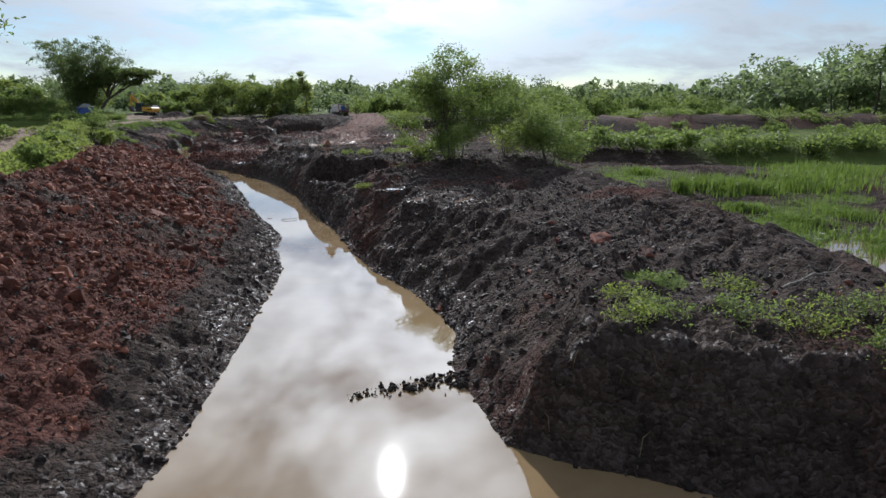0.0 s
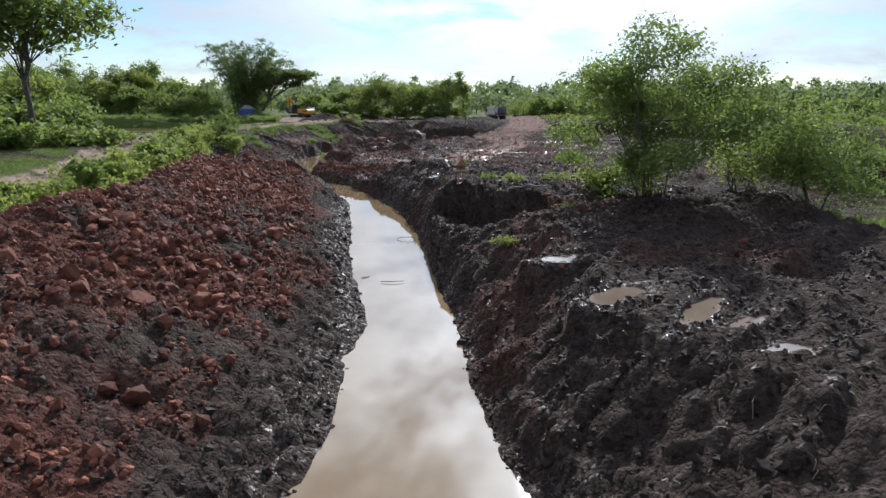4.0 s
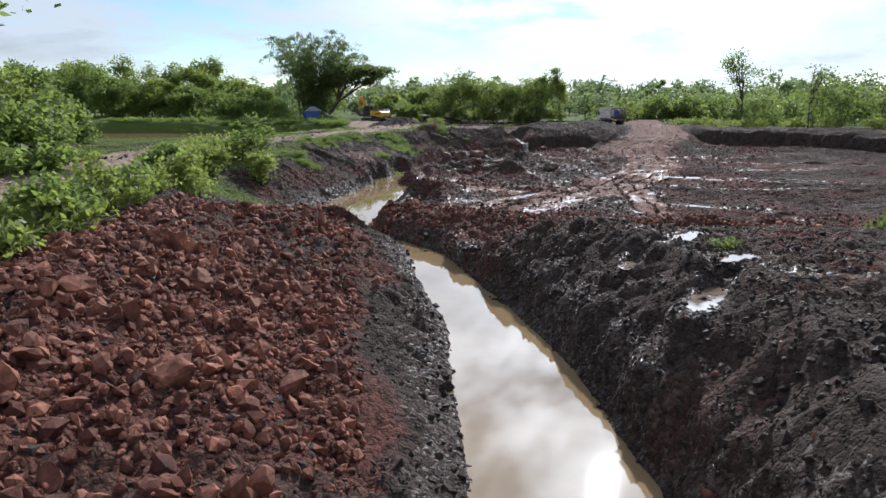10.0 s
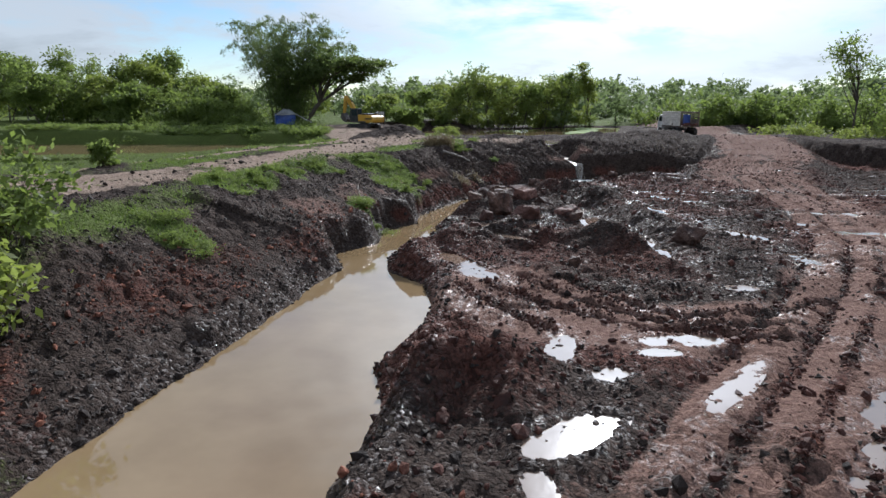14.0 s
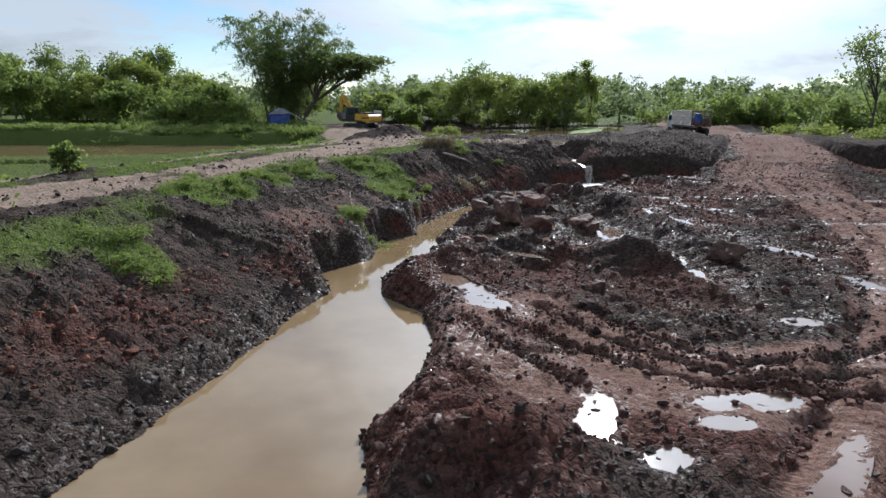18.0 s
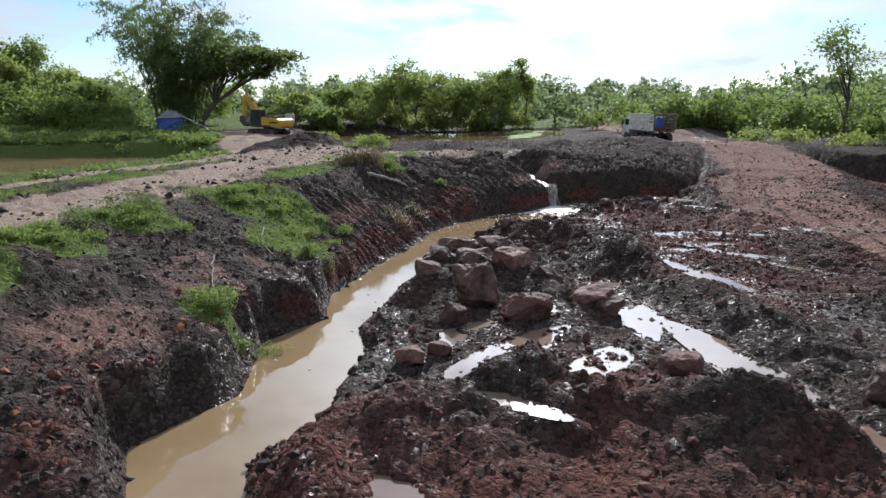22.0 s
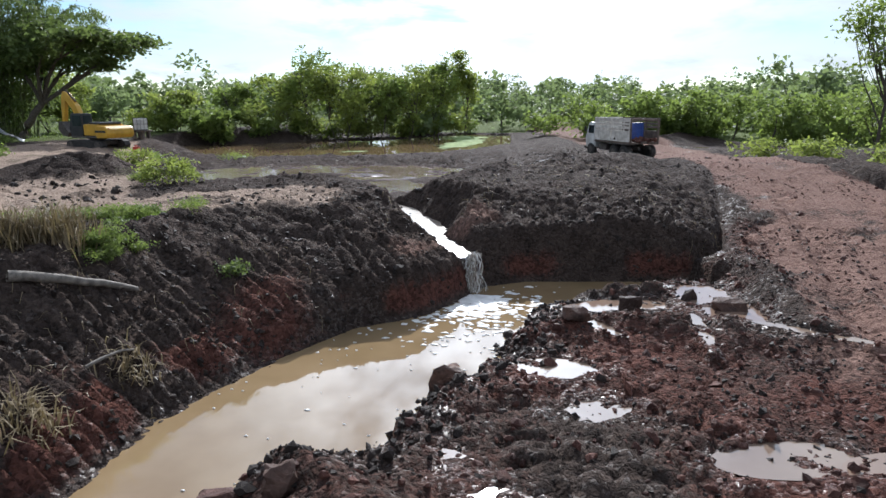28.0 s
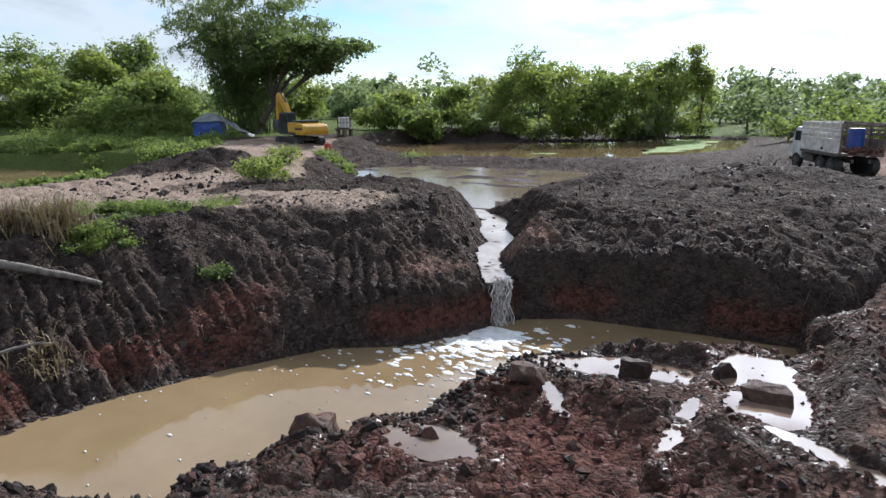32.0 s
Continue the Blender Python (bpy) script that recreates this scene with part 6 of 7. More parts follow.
RED_BOULDER = rock_material("red_boulder_rock", (0.09, 0.048, 0.040), (0.34, 0.175, 0.135), .72, (0.04, 0.03, 0.027))
boulder(-20.8, 63.6, 1.05, .8, 1.3, 1, "upright pointed grey-brown boulder in the mud", turn=20, tip=(8, -6), sink=.32)
boulder(-19.8, 62.95, 1.15, 1.0, .85, 2, "blocky boulder with a reddish top", RED_BOULDER, 15, (-6, 4), .32)
boulder(-21.06, 62.5, .5, .55, .6, 3, "small pale wedge-shaped boulder", RED_BOULDER, 40, (10, 12), .3)
boulder(-22.0, 64.2, .6, .45, .38, 4, "flat dark block of rock", turn=15, tip=(0, 14), sink=.3)
boulder(-18.55, 64.1, 1.1, .8, .4, 5, "flat tilted slab of pale rock", RED_BOULDER, -10, (8, -10), .3)
boulder(-18.2, 63.8, .6, .5, .4, 6, "dark block under the pale slab", turn=30, sink=.25)
boulder(-21.9, 67.1, 1.25, .8, .6, 7, "broad dark slab at the water's edge", turn=12, tip=(0, 6), sink=.1)
boulder(-20.9, 67.4, 1.4, .7, .5, 8, "flat reddish slab on the boulder pile", RED_BOULDER, -8, (6, 3), .0)
boulder(-21.3, 65.7, 1.1, 1.0, .9, 9, "rounded brown boulder in the pile", turn=50, sink=.38)
boulder(-20.4, 65.4, 1.0, .9, .8, 10, "rough reddish boulder in the pile", RED_BOULDER, 70, sink=.38)
boulder(-22.1, 65.6, 1.0, .9, .8, 11, "dark mud-covered boulder by the water", turn=80, sink=.4)
boulder(-19.5, 65.0, .8, .6, .5, 12, "dark split boulder in the mud", turn=10, tip=(0, 20), sink=.38)
boulder(-21.25, 70.55, .34, .3, .42, 13, "small upright stone on the ridge end", turn=20, sink=.1)
boulder(-22.0, 70.7, .5, .4, .3, 14, "flat stone at the ridge end", RED_BOULDER, 20)
boulder(-20.3, 74.5, .66, .54, .6, 15, "dark stone standing in the water", turn=20, sink=.2, z=0.08)
boulder(-17.15, 78.25, .5, .4, .36, 16, "dark stone in the shallow pool", turn=15, sink=.25)
boulder(-15.95, 78.55, .38, .34, .5, 17, "dark upright stone between two pools", turn=50, sink=.25)
boulder(-15.3, 78.0, .8, .42, .34, 18, "long dark stone lying in the pool", turn=-8, sink=.25)
boulder(-18.2, 76.7, .7, .45, .3, 19, "low brown stone on the mud bank", turn=10)
boulder(-14.45, 60.4, .95, .7, .62, 20, "pale angular boulder beside the flooded rut", turn=-25, tip=(6, 8), sink=.2)
boulder(-17.05, 56.8, .34, .28, .3, 21, "small grey stone on the ridge", turn=10)
boulder(-17.2, 60.9, .75, .5, .45, 22, "pale reddish boulder at the pool's edge", RED_BOULDER, 20)
boulder(-21.3, 60.5, .5, .35, .3, 24, "pale red stone on the mud", RED_BOULDER, 20)
boulder(-20.9, 60.9, .4, .4, .3, 25, "pale red stone on the mud", RED_BOULDER, 70)
for k, (x, y, s) in enumerate([(-6.6, 24.4, .55), (-10.4, 20.4, .5), (-9.6, 22.6, .45), (-9.0, 24.2, .42), (-6.4, 15.6, .4), (-7.6, 18.8, .45), (3.4, 13.6, .42), (-17.6, 43.2, .5), (-13.4, 36.2, .4), (-11.8, 30.6, .45), (-12.6, 29.4, .5)]):
    boulder(x, y, s * 1.2, s, s * .75, 40 + k, "larger red laterite stone among the rubble", RED_ROCK, 33 * k, (10, 5), .3, "stone", "stone")


# ---- the stream and its fall ----
def ribbon(name, line, width, mat, label, drop, seed):
    rng = np.random.default_rng(seed)
    pts = np.array([p[:3] for p in line], float)
    n = 140
    t = np.linspace(0, len(pts) - 1, n)
    path = np.stack([np.interp(t, np.arange(len(pts)), pts[:, i]) for i in range(3)], -1)
    for _ in range(30):
        path[1:-1] = (path[:-2] + 2 * path[1:-1] + path[2:]) / 4
    side = np.gradient(path[:, :2], axis=0)
    side = np.stack([-side[:, 1], side[:, 0]], -1) / (np.linalg.norm(side, axis=1)[:, None] + 1e-6)
    k = 8
    across = np.linspace(-1, 1, k)
    wide = width * (1 + .6 * fbm(t, t * 0 + seed, .7, 3, seed))
    v = np.zeros((n, k, 3))
    v[:, :, :2] = path[:, None, :2] + side[:, None, :] * (across[None, :, None] * wide[:, None, None])
    v[:, :, :2] += rng.normal(0, .02, (n, k, 2))
    v[:, :, 2] = path[:, None, 2] + drop + .01 * fbm(v[:, :, 0] * 1.0, v[:, :, 1] * 1.0, .16, 2, seed)
    i = np.arange(n * k).reshape(n, k)
    q = np.stack([i[:-1, :-1], i[:-1, 1:], i[1:, 1:], i[1:, :-1]], -1).reshape(-1, 4)
    return tagged(new(name, mesh_from(name, v.reshape(-1, 3), q, mat)), label, "water", kind="structure")


ribbon("water", STREAM[1:], .3, RUNNING, "shallow muddy stream running to the fall", -.03, 3)
fall = base("waterfall", -20.55, 80.35, 0.0, "thin brown and white waterfall over the mud bank", "waterfall")
rng = np.random.default_rng(9)
for k in range(64):
    off = rng.normal(0, .12)
    t = np.linspace(0, 1, 9)[:, None]
    start = np.array([-.10 + off * .8, .18 + off * .2 + rng.uniform(-.05, .05), .90 + rng.uniform(-.04, .02)])
    reach = np.array([.10, -.42, 0]) * rng.uniform(.6, 1.1)
    path = start + reach * t + np.array([off * .25, 0, 0]) * t - np.array([0, 0, .95]) * t ** 1.7 + rng.normal(0, .02, (9, 3)) * (1 + 2 * t)
    link("strand", mesh_from("strand", *tube(path, np.linspace(.012, .007, 9) * rng.uniform(.4, 1.6) * rng.uniform(.4, 1.4, 9), 4), SPRAY if k % 3 else FOAM), fall)
pts, sizes = [], []
for k in range(950):
    d = rng.exponential(1.6)
    a = radians(rng.normal(-100, 42))
    x, y = -20.35 + d * math.cos(a) * 1.0, 79.95 + d * math.sin(a)
    pts.append((x, y)), sizes.append(rng.uniform(.015, .1) * max(.3, 1.3 - d * .22))
for k in range(240):
    y = rng.uniform(60, 81.5)
    pts.append((rng.uniform(-25, -15.2), y)), sizes.append(rng.uniform(.008, .024))
pts, sizes = np.array(pts), np.array(sizes)
ok = within(pts[:, 0], pts[:, 1], WATER_RING) & (height_at(pts[:, 0], pts[:, 1]) < -.04)
pieces = []
for (x, y), s in zip(pts[ok], sizes[ok]):
    a = np.arange(9) * 2 * np.pi / 9
    r = s * rng.uniform(.45, 1.3, 9)
    ring = np.stack([x + np.cos(a) * r * 1.5, y + np.sin(a) * r * .9, np.full(9, .004)], -1)
    top = np.stack([x + np.cos(a) * r * 1.2, y + np.sin(a) * r * .7, np.full(9, .014)], -1)
    mid = np.array([[x, y, .017]])
    i = np.arange(9)
    j = (i + 1) % 9
    pieces.append((np.concatenate([ring, top, mid]), np.concatenate([np.stack([i, j, 9 + j], -1), np.stack([i, 9 + j, 9 + i], -1), np.stack([9 + i, 9 + j, np.full(9, 18)], -1)])))
link("foam", mesh_from("foam", *joined(pieces), FOAM), None, "white foam flecks drifting on the brown water", "foam", kind="stuff")


# ---- excavator ----
def excavator(x, y, z, turn):
    ob = base("excavator", x, y, z, "yellow crawler excavator with a folded boom standing on mud", "excavator", turn=turn)
    for s in (-1, 1):
        track = part("crawler_track", prism([(-1.95, .42), (-1.8, .16), (-1.5, 0), (1.5, 0), (1.8, .16), (1.95, .42), (1.8, .7), (1.5, .82), (-1.5, .82), (-1.8, .7)], .55, bevel=.03), RUBBER, ob)
        track.location = (0, s * 1.08, 0)
        for k in range(-2, 3):
            part("roller", rod((k * .62, -.3, .22), (k * .62, .3, .22), .13), STEEL, track)
        for k in (-1, 1):
            part("sprocket", rod((k * 1.5, -.3, .42), (k * 1.5, .3, .42), .3, sides=14), STEEL, track)
    part("undercarriage", box(2.4, 1.7, .35, (0, 0, .62), .05), STEEL, ob)
    part("turntable", rod((0, 0, .75), (0, 0, 1.0), .6, sides=24), STEEL, ob)
    part("deck", box(3.5, 2.45, .16, (-.35, 0, 1.06), .03), STEEL, ob)
    part("counterweight", prism([(-2.45, 1.0), (-1.35, .98), (-1.35, 1.92), (-2.3, 1.92), (-2.55, 1.7), (-2.6, 1.3)], 2.5, bevel=.1), YELLOW, ob)
    part("engine_hood", box(1.5, 2.42, .85, (-.75, -.0, 1.6), .07), YELLOW, ob)
    part("hood_lid", box(1.3, 1.9, .18, (-.95, 0, 2.1), .05), BLACK_PAINT, ob)
    part("side_box", box(1.5, .8, .75, (.75, -.8, 1.5), .05), YELLOW, ob)
    cab = part("cab", prism([(-.05, 1.12), (1.25, 1.12), (1.45, 1.7), (1.15, 2.85), (-.05, 2.85)], .95, bevel=.05), BLACK_PAINT, ob, "black cab frame with dark glass")
    cab.location = (.15, .72, 0)
    part("side_window", box(.95, .02, .8, (.5, .49, 2.3), .01), GLASS_DARK, cab)
    part("rear_window", box(.02, .7, .6, (-.06, 0, 2.4), .01), GLASS_DARK, cab)
    part("front_window", box(.02, .75, 1.0, (1.32, 0, 2.25), .01, Euler((0, radians(-14), 0)).to_matrix()), GLASS_DARK, cab)
    boom = part("boom", prism([(.9, 1.35), (1.25, 1.3), (2.2, 3.1), (3.0, 4.05), (3.05, 4.4), (2.75, 4.5), (1.75, 3.45), (1.2, 2.3)], .42, bevel=.03), YELLOW, ob)
    boom.location = (0, .1, 0)
    stick = part("stick", prism([(2.7, 4.45), (3.1, 4.55), (3.35, 4.2), (3.55, 2.2), (3.3, 2.1), (3.0, 3.6)], .34, bevel=.03), YELLOW, ob)
    stick.location = (0, .1, 0)
    bucket = part("bucket", prism([(3.2, 2.2), (3.6, 2.2), (3.75, 1.6), (3.3, 1.1), (2.75, 1.0), (2.5, 1.35), (2.8, 1.55), (3.05, 1.9)], .9, bevel=.03), STEEL, ob)
    bucket.location = (0, .1, 0)
    part("boom_cylinder", rod((1.35, .45, 1.3), (2.0, .45, 2.9), .07), STEEL, ob)
    part("boom_cylinder", rod((1.35, -.25, 1.3), (2.0, -.25, 2.9), .07), STEEL, ob)
    part("stick_cylinder", rod((1.9, .1, 3.75), (2.95, .1, 4.65), .07), STEEL, ob)
    part("exhaust", rod((-.9, -.6, 2.1), (-.9, -.6, 2.5), .05), STEEL, ob)
    rail = rod((-.2, -1.15, 1.9), (-.2, -1.15, 2.55), .02, sides=6)
    rail = rod((-.2, -1.15, 2.55), (-1.6, -1.15, 2.45), .02, sides=6, bm=rail)
    part("handrail", rod((-1.6, -1.15, 2.45), (-1.6, -1.15, 1.95), .02, sides=6, bm=rail), BLACK_PAINT, ob)
    part("maker_bar", box(1.15, .012, .17, (-1.85, 1.256, 1.5), .003), BLACK_PAINT, ob, "dark lettering bar on the counterweight")
    for s in (-1, 1):
        part("tail_lamp", box(.02, .16, .08, (-2.52, s * 1.05, 1.72), .004), RED_PLASTIC, ob)
    return ob


excavator(-44.2, 98.6, float(height_at(-44.2, 98.6)[0]) - .25, 166).scale = (1 / SCALE,) * 3
can = base("fuel_can", -41.6, 98.2, float(height_at(-41.6, 98.2)[0]), "red plastic fuel can on the mud", "fuel can")
part("body", box(.36, .22, .45, (0, 0, .22), .04), RED_PLASTIC, can)
part("handle", box(.2, .05, .05, (0, 0, .5), .015), RED_PLASTIC, can)
part("cap", rod((.12, 0, .44), (.12, 0, .5), .035), BLACK_PAINT, can)


# ---- truck ----
def truck(x, y, z, turn):
    ob = base("truck", x, y, z, "small white truck with a slatted wooden cargo bed", "truck", turn=turn)
    for s in (-1, 1):
        part("chassis_rail", box(4.6, .12, .18, (-.1, s * .38, .68), .02), STEEL, ob)
    cab = part("cab", prism([(1.45, .55), (2.5, .5), (2.6, 1.1), (2.3, 1.95), (2.1, 2.1), (1.45, 2.1)], 1.75, bevel=.06), WHITE_PAINT, ob, "chalky white cab")
    part("windscreen", box(.02, 1.45, .75, (2.46, 0, 1.55), .01, Euler((0, radians(-19), 0)).to_matrix()), GLASS_DARK, cab)
    for s in (-1, 1):
        part("side_window", box(.6, .02, .5, (1.92, s * .885, 1.65), .01), GLASS_DARK, cab)
        part("door", box(.78, .02, .7, (1.95, s * .882, 1.0), .01), WHITE_PAINT, cab)
        part("mirror", box(.05, .14, .3, (2.4, s * 1.02, 1.65), .02), BLACK_PAINT, cab)
    part("bumper", box(.12, 1.8, .22, (2.62, 0, .5), .04), STEEL, cab)
    for x_, pair in ((1.85, False), (-.75, True), (-1.75, True)):
        for s in (-1, 1):
            wheel = new("wheel")
            wheel.parent = ob
            wheel.location = (x_, s * .82, .42)
            width = .42 if pair else .24
            tyre = bmesh.new()
            bmesh.ops.create_cone(tyre, cap_ends=True, segments=24, radius1=.42, radius2=.42, depth=width)
            bmesh.ops.bevel(tyre, geom=[e for e in tyre.edges if abs(e.verts[0].co.z - e.verts[1].co.z) < 1e-4], offset=.05, segments=2, affect="EDGES")
            bmesh.ops.rotate(tyre, cent=(0, 0, 0), matrix=Matrix.Rotation(radians(90), 3, "X"), verts=tyre.verts)
            part("tyre", tyre, RUBBER, wheel, smooth=False)
            part("rim", rod((0, s * width * .42, 0), (0, s * (width * .5 + .012), 0), .22, .2, 16), STEEL, wheel)
    part("bed_floor", box(3.7, 2.0, .12, (-.5, 0, .98), .02), DARK_WOOD, ob)
    part("headboard", box(.08, 2.0, 1.35, (1.33, 0, 1.72), .015), WORN_WOOD, ob)

    def panel(cx, cy, length, h, mat, label):
        p = new("side_panel")
        p.parent = ob
        p.location = (cx, cy, 1.04)
        if label:
            p["label"] = label
        for k in range(4):
            part("post", box(.07, .06, h, (-length / 2 + .04 + k * (length - .08) / 3, 0, h / 2), .01), mat, p)
        for zc, hh in ((.32, .62), (.82, .14), (1.02, .12), (1.2, .12), (h - .07, .14)):
            part("board", box(length, .04, hh, (0, .035 if cy > 0 else -.035, zc), .008), mat, p)

    panel(.42, .98, 1.74, 1.35, WORN_WOOD, "weathered white slatted panel")
    panel(-1.4, .98, 1.74, 1.35, WORN_WOOD, "weathered white slatted panel")
    panel(-.5, -.98, 3.65, 1.35, DARK_WOOD, "dark brown slatted side")
    part("tail_frame", box(.07, 1.9, .12, (-2.32, 0, 2.3), .015), DARK_WOOD, ob)
    for s in (-1, 1):
        part("tail_post", box(.08, .08, 1.4, (-2.32, s * .93, 1.68), .012), DARK_WOOD, ob)
        part("mudguard", box(2.1, .5, .04, (-1.25, s * .82, .9), .01), STEEL, ob)
    part("underrun_box", box(.8, .4, .35, (.6, .7, .62), .03), STEEL, ob)
    return ob


TRUCK_Z = float(height_at(-15.5, 99.0)[0]) - .12
truck(-15.5, 99.0, TRUCK_Z, 119).scale = (1.14 / SCALE,) * 3
drum = base("drum", -14.82, 98.1, TRUCK_Z + .85, "blue plastic drum standing in the truck bed", "drum")
part("body", rod((0, 0, 0), (0, 0, .85), .28, sides=20), BLUE_TARP, drum)
for z in (.28, .56):
    part("hoop", rod((0, 0, z - .02), (0, 0, z + .02), .295, sides=20), BLUE_TARP, drum)
part("lid", rod((0, 0, .85), (0, 0, .88), .26, sides=20), BLACK_PAINT, drum)
rng = np.random.default_rng(77)
p = rng.normal(0, 1, (90, 3)) * np.array([.55, .45, .05])
c, s = math.cos(radians(119)), math.sin(radians(119))
p = np.column_stack([-15.5 + c * (p[:, 0] - .95) - s * p[:, 1] * .85, 99.0 + s * (p[:, 0] - .95) + c * p[:, 1] * .85, TRUCK_Z + .88 + np.abs(p[:, 2])])
link("soil_load", rocks_mesh("soil_load", p, rng.uniform(.12, .34, 90), BROWN_CLOD, rng, ICO), None, "lumps of brown soil lying in the truck bed", "soil", kind="stuff")


# ---- tarpaulin shelter ----
def cloth(name, corners, mat, parent, label="", folds=.05, n=22, seed=1, thick=.012):
    """A four-cornered cloth with folds and thickness."""
    a, b, c, d = (np.array(p, float) for p in corners)
    s, t = np.meshgrid(np.linspace(0, 1, n), np.linspace(0, 1, n))
    s, t = s[..., None], t[..., None]
    v = a * (1 - s) * (1 - t) + b * s * (1 - t) + c * s * t + d * (1 - s) * t
    nrm = np.cross(b - a, d - a)
    nrm /= np.linalg.norm(nrm)
    w = folds * (fbm(s[..., 0] * 6, t[..., 0] * 2.2, 1.0, 3, seed) + .6 * fbm(s[..., 0] * 12, t[..., 0] * 5, 1.0, 2, seed + 4))
    v = v + nrm * w[..., None]
    i = np.arange(n * n).reshape(n, n)
    q = np.stack([i[:-1, :-1], i[:-1, 1:], i[1:, 1:], i[1:, :-1]], -1).reshape(-1, 4)
    me = mesh_from(name, v.reshape(-1, 3), q, mat)
    ob = link(name, me, parent, label)
    m = ob.modifiers.new("thickness", "SOLIDIFY")
    m.thickness = thick
    return ob


shelter = base("shelter", -53.0, 98.6, float(height_at(-53.0, 98.6)[0]), "makeshift shelter of blue and grey tarpaulin sheets", "shelter", turn=40)
cloth("front_sheet", ((-1.4, 0, .1), (1.3, 0, .1), (1.3, .05, 1.6), (-1.4, .05, 1.55)), BLUE_TARP, shelter, "bright blue tarpaulin wall", .06, 22, 1)
cloth("end_sheet", ((1.3, 0, .05), (1.3, 2.2, .05), (1.3, 2.2, 1.6), (1.3, .05, 1.6)), BLUE_TARP, shelter, "bright blue tarpaulin wall", .06, 22, 2)
cloth("back_sheet", ((-1.4, 2.3, .05), (1.3, 2.3, .05), (1.3, 2.3, 1.6), (-1.4, 2.3, 1.6)), BLUE_TARP, shelter, "", .06, 16, 3)
cloth("far_end_sheet", ((-1.4, 0, .05), (-1.4, 2.3, .05), (-1.4, 2.3, 1.6), (-1.4, .05, 1.55)), BLUE_TARP, shelter, "", .06, 16, 6)
cloth("roof_sheet", ((-1.6, -.2, 1.5), (1.5, -.2, 1.6), (.6, 1.2, 2.3), (-.3, 1.2, 2.35)), GREY_TARP, shelter, "sagging grey tarpaulin roof", .08, 24, 4)
cloth("roof_sheet", ((-.3, 1.2, 2.35), (.6, 1.2, 2.3), (1.5, 2.5, 1.6), (-1.6, 2.5, 1.6)), GREY_TARP, shelter, "sagging grey tarpaulin roof", .08, 24, 7)
cloth("drape", ((1.3, -.25, 1.55), (4.3, -.1, .05), (4.2, 2.0, .05), (.6, 1.2, 2.3)), GREY_TARP, shelter, "grey tarpaulin draped to the ground", .16, 30, 5)
for px, py, h in ((-1.35, .1, 1.6), (1.25, .1, 1.6), (-1.35, 2.2, 1.6), (1.25, 2.2, 1.6), (.2, 1.2, 2.3)):
    part("pole", rod((px, py, -.2), (px, py, h), .035, sides=8), DARK_WOOD, shelter)

shelter.scale = (.7,) * 3

# ---- tank, posts, hut ----
tank_z = float(height_at(-44.9, 103.6)[0])
stand = base("timber_stand", -44.9, 103.6, tank_z, "low dark timber stand under the tank", "stand")
for dx in (-.3, .3):
    for dy in (-.3, .3):
        part("block", box(.2, .2, .55, (dx, dy, .25), .02), DARK_WOOD, stand)
part("deck", box(1.0, 1.0, .08, (0, 0, .56), .015), DARK_WOOD, stand)
tank = base("water_tank", -44.9, 103.6, tank_z + .6, "white plastic tank in a metal cage", "tank", turn=35)
part("vessel", box(.78, .78, .72, (0, 0, .38), .06), WHITE_PAINT, tank)
for k in range(5):
    o = -.4 + k * .2
    for s in (-1, 1):
        part("bar", rod((o, s * .42, 0), (o, s * .42, .78), .012, sides=6), STEEL, tank)
        part("bar", rod((s * .42, o, 0), (s * .42, o, .78), .012, sides=6), STEEL, tank)
for z in (.05, .4, .76):
    for s in (-1, 1):
        part("hoop", rod((-.42, s * .42, z), (.42, s * .42, z), .014, sides=6), STEEL, tank)
        part("hoop", rod((s * .42, -.42, z), (s * .42, .42, z), .014, sides=6), STEEL, tank)
part("cap", rod((0, 0, .74), (0, 0, .8), .1), BLACK_PAINT, tank)
for x, y in ((-66.0, 105.0), (-77.0, 103.5), (-58.5, 106.5)):
    post = base("fence_post", x, y, float(height_at(x, y)[0]), "white concrete fence post in the grass", "fence post", "fence posts")
    part("shaft", box(.14, .14, 2.3, (0, 0, 1.0), .015), CONCRETE, post)
    part("cap", box(.18, .18, .06, (0, 0, 2.17), .01), CONCRETE, post)
hut = base("field_hut", -96.0, 107.0, float(height_at(-96.0, 107.0)[0]), "small open field hut with a pale sheet roof", "hut", turn=30)
for dx in (-2.2, 2.2):
    for dy in (-1.6, 1.6):
        part("post", box(.16, .16, 2.7, (dx, dy, 1.25), .02), CONCRETE, hut)
for s in (-1, 1):
    part("roof_sheet", box(5.6, 2.4, .06, (0, s * 1.1, 3.0), .01, Euler((radians(-s * 18), 0, 0)).to_matrix()), WHITE_PAINT, hut, "pale metal roof sheet")
part("ridge_cap", box(5.7, .3, .06, (0, 0, 3.38), .01), WHITE_PAINT, hut)
part("platform", box(4.2, 3.0, .12, (0, 0, .6), .02), DARK_WOOD, hut)

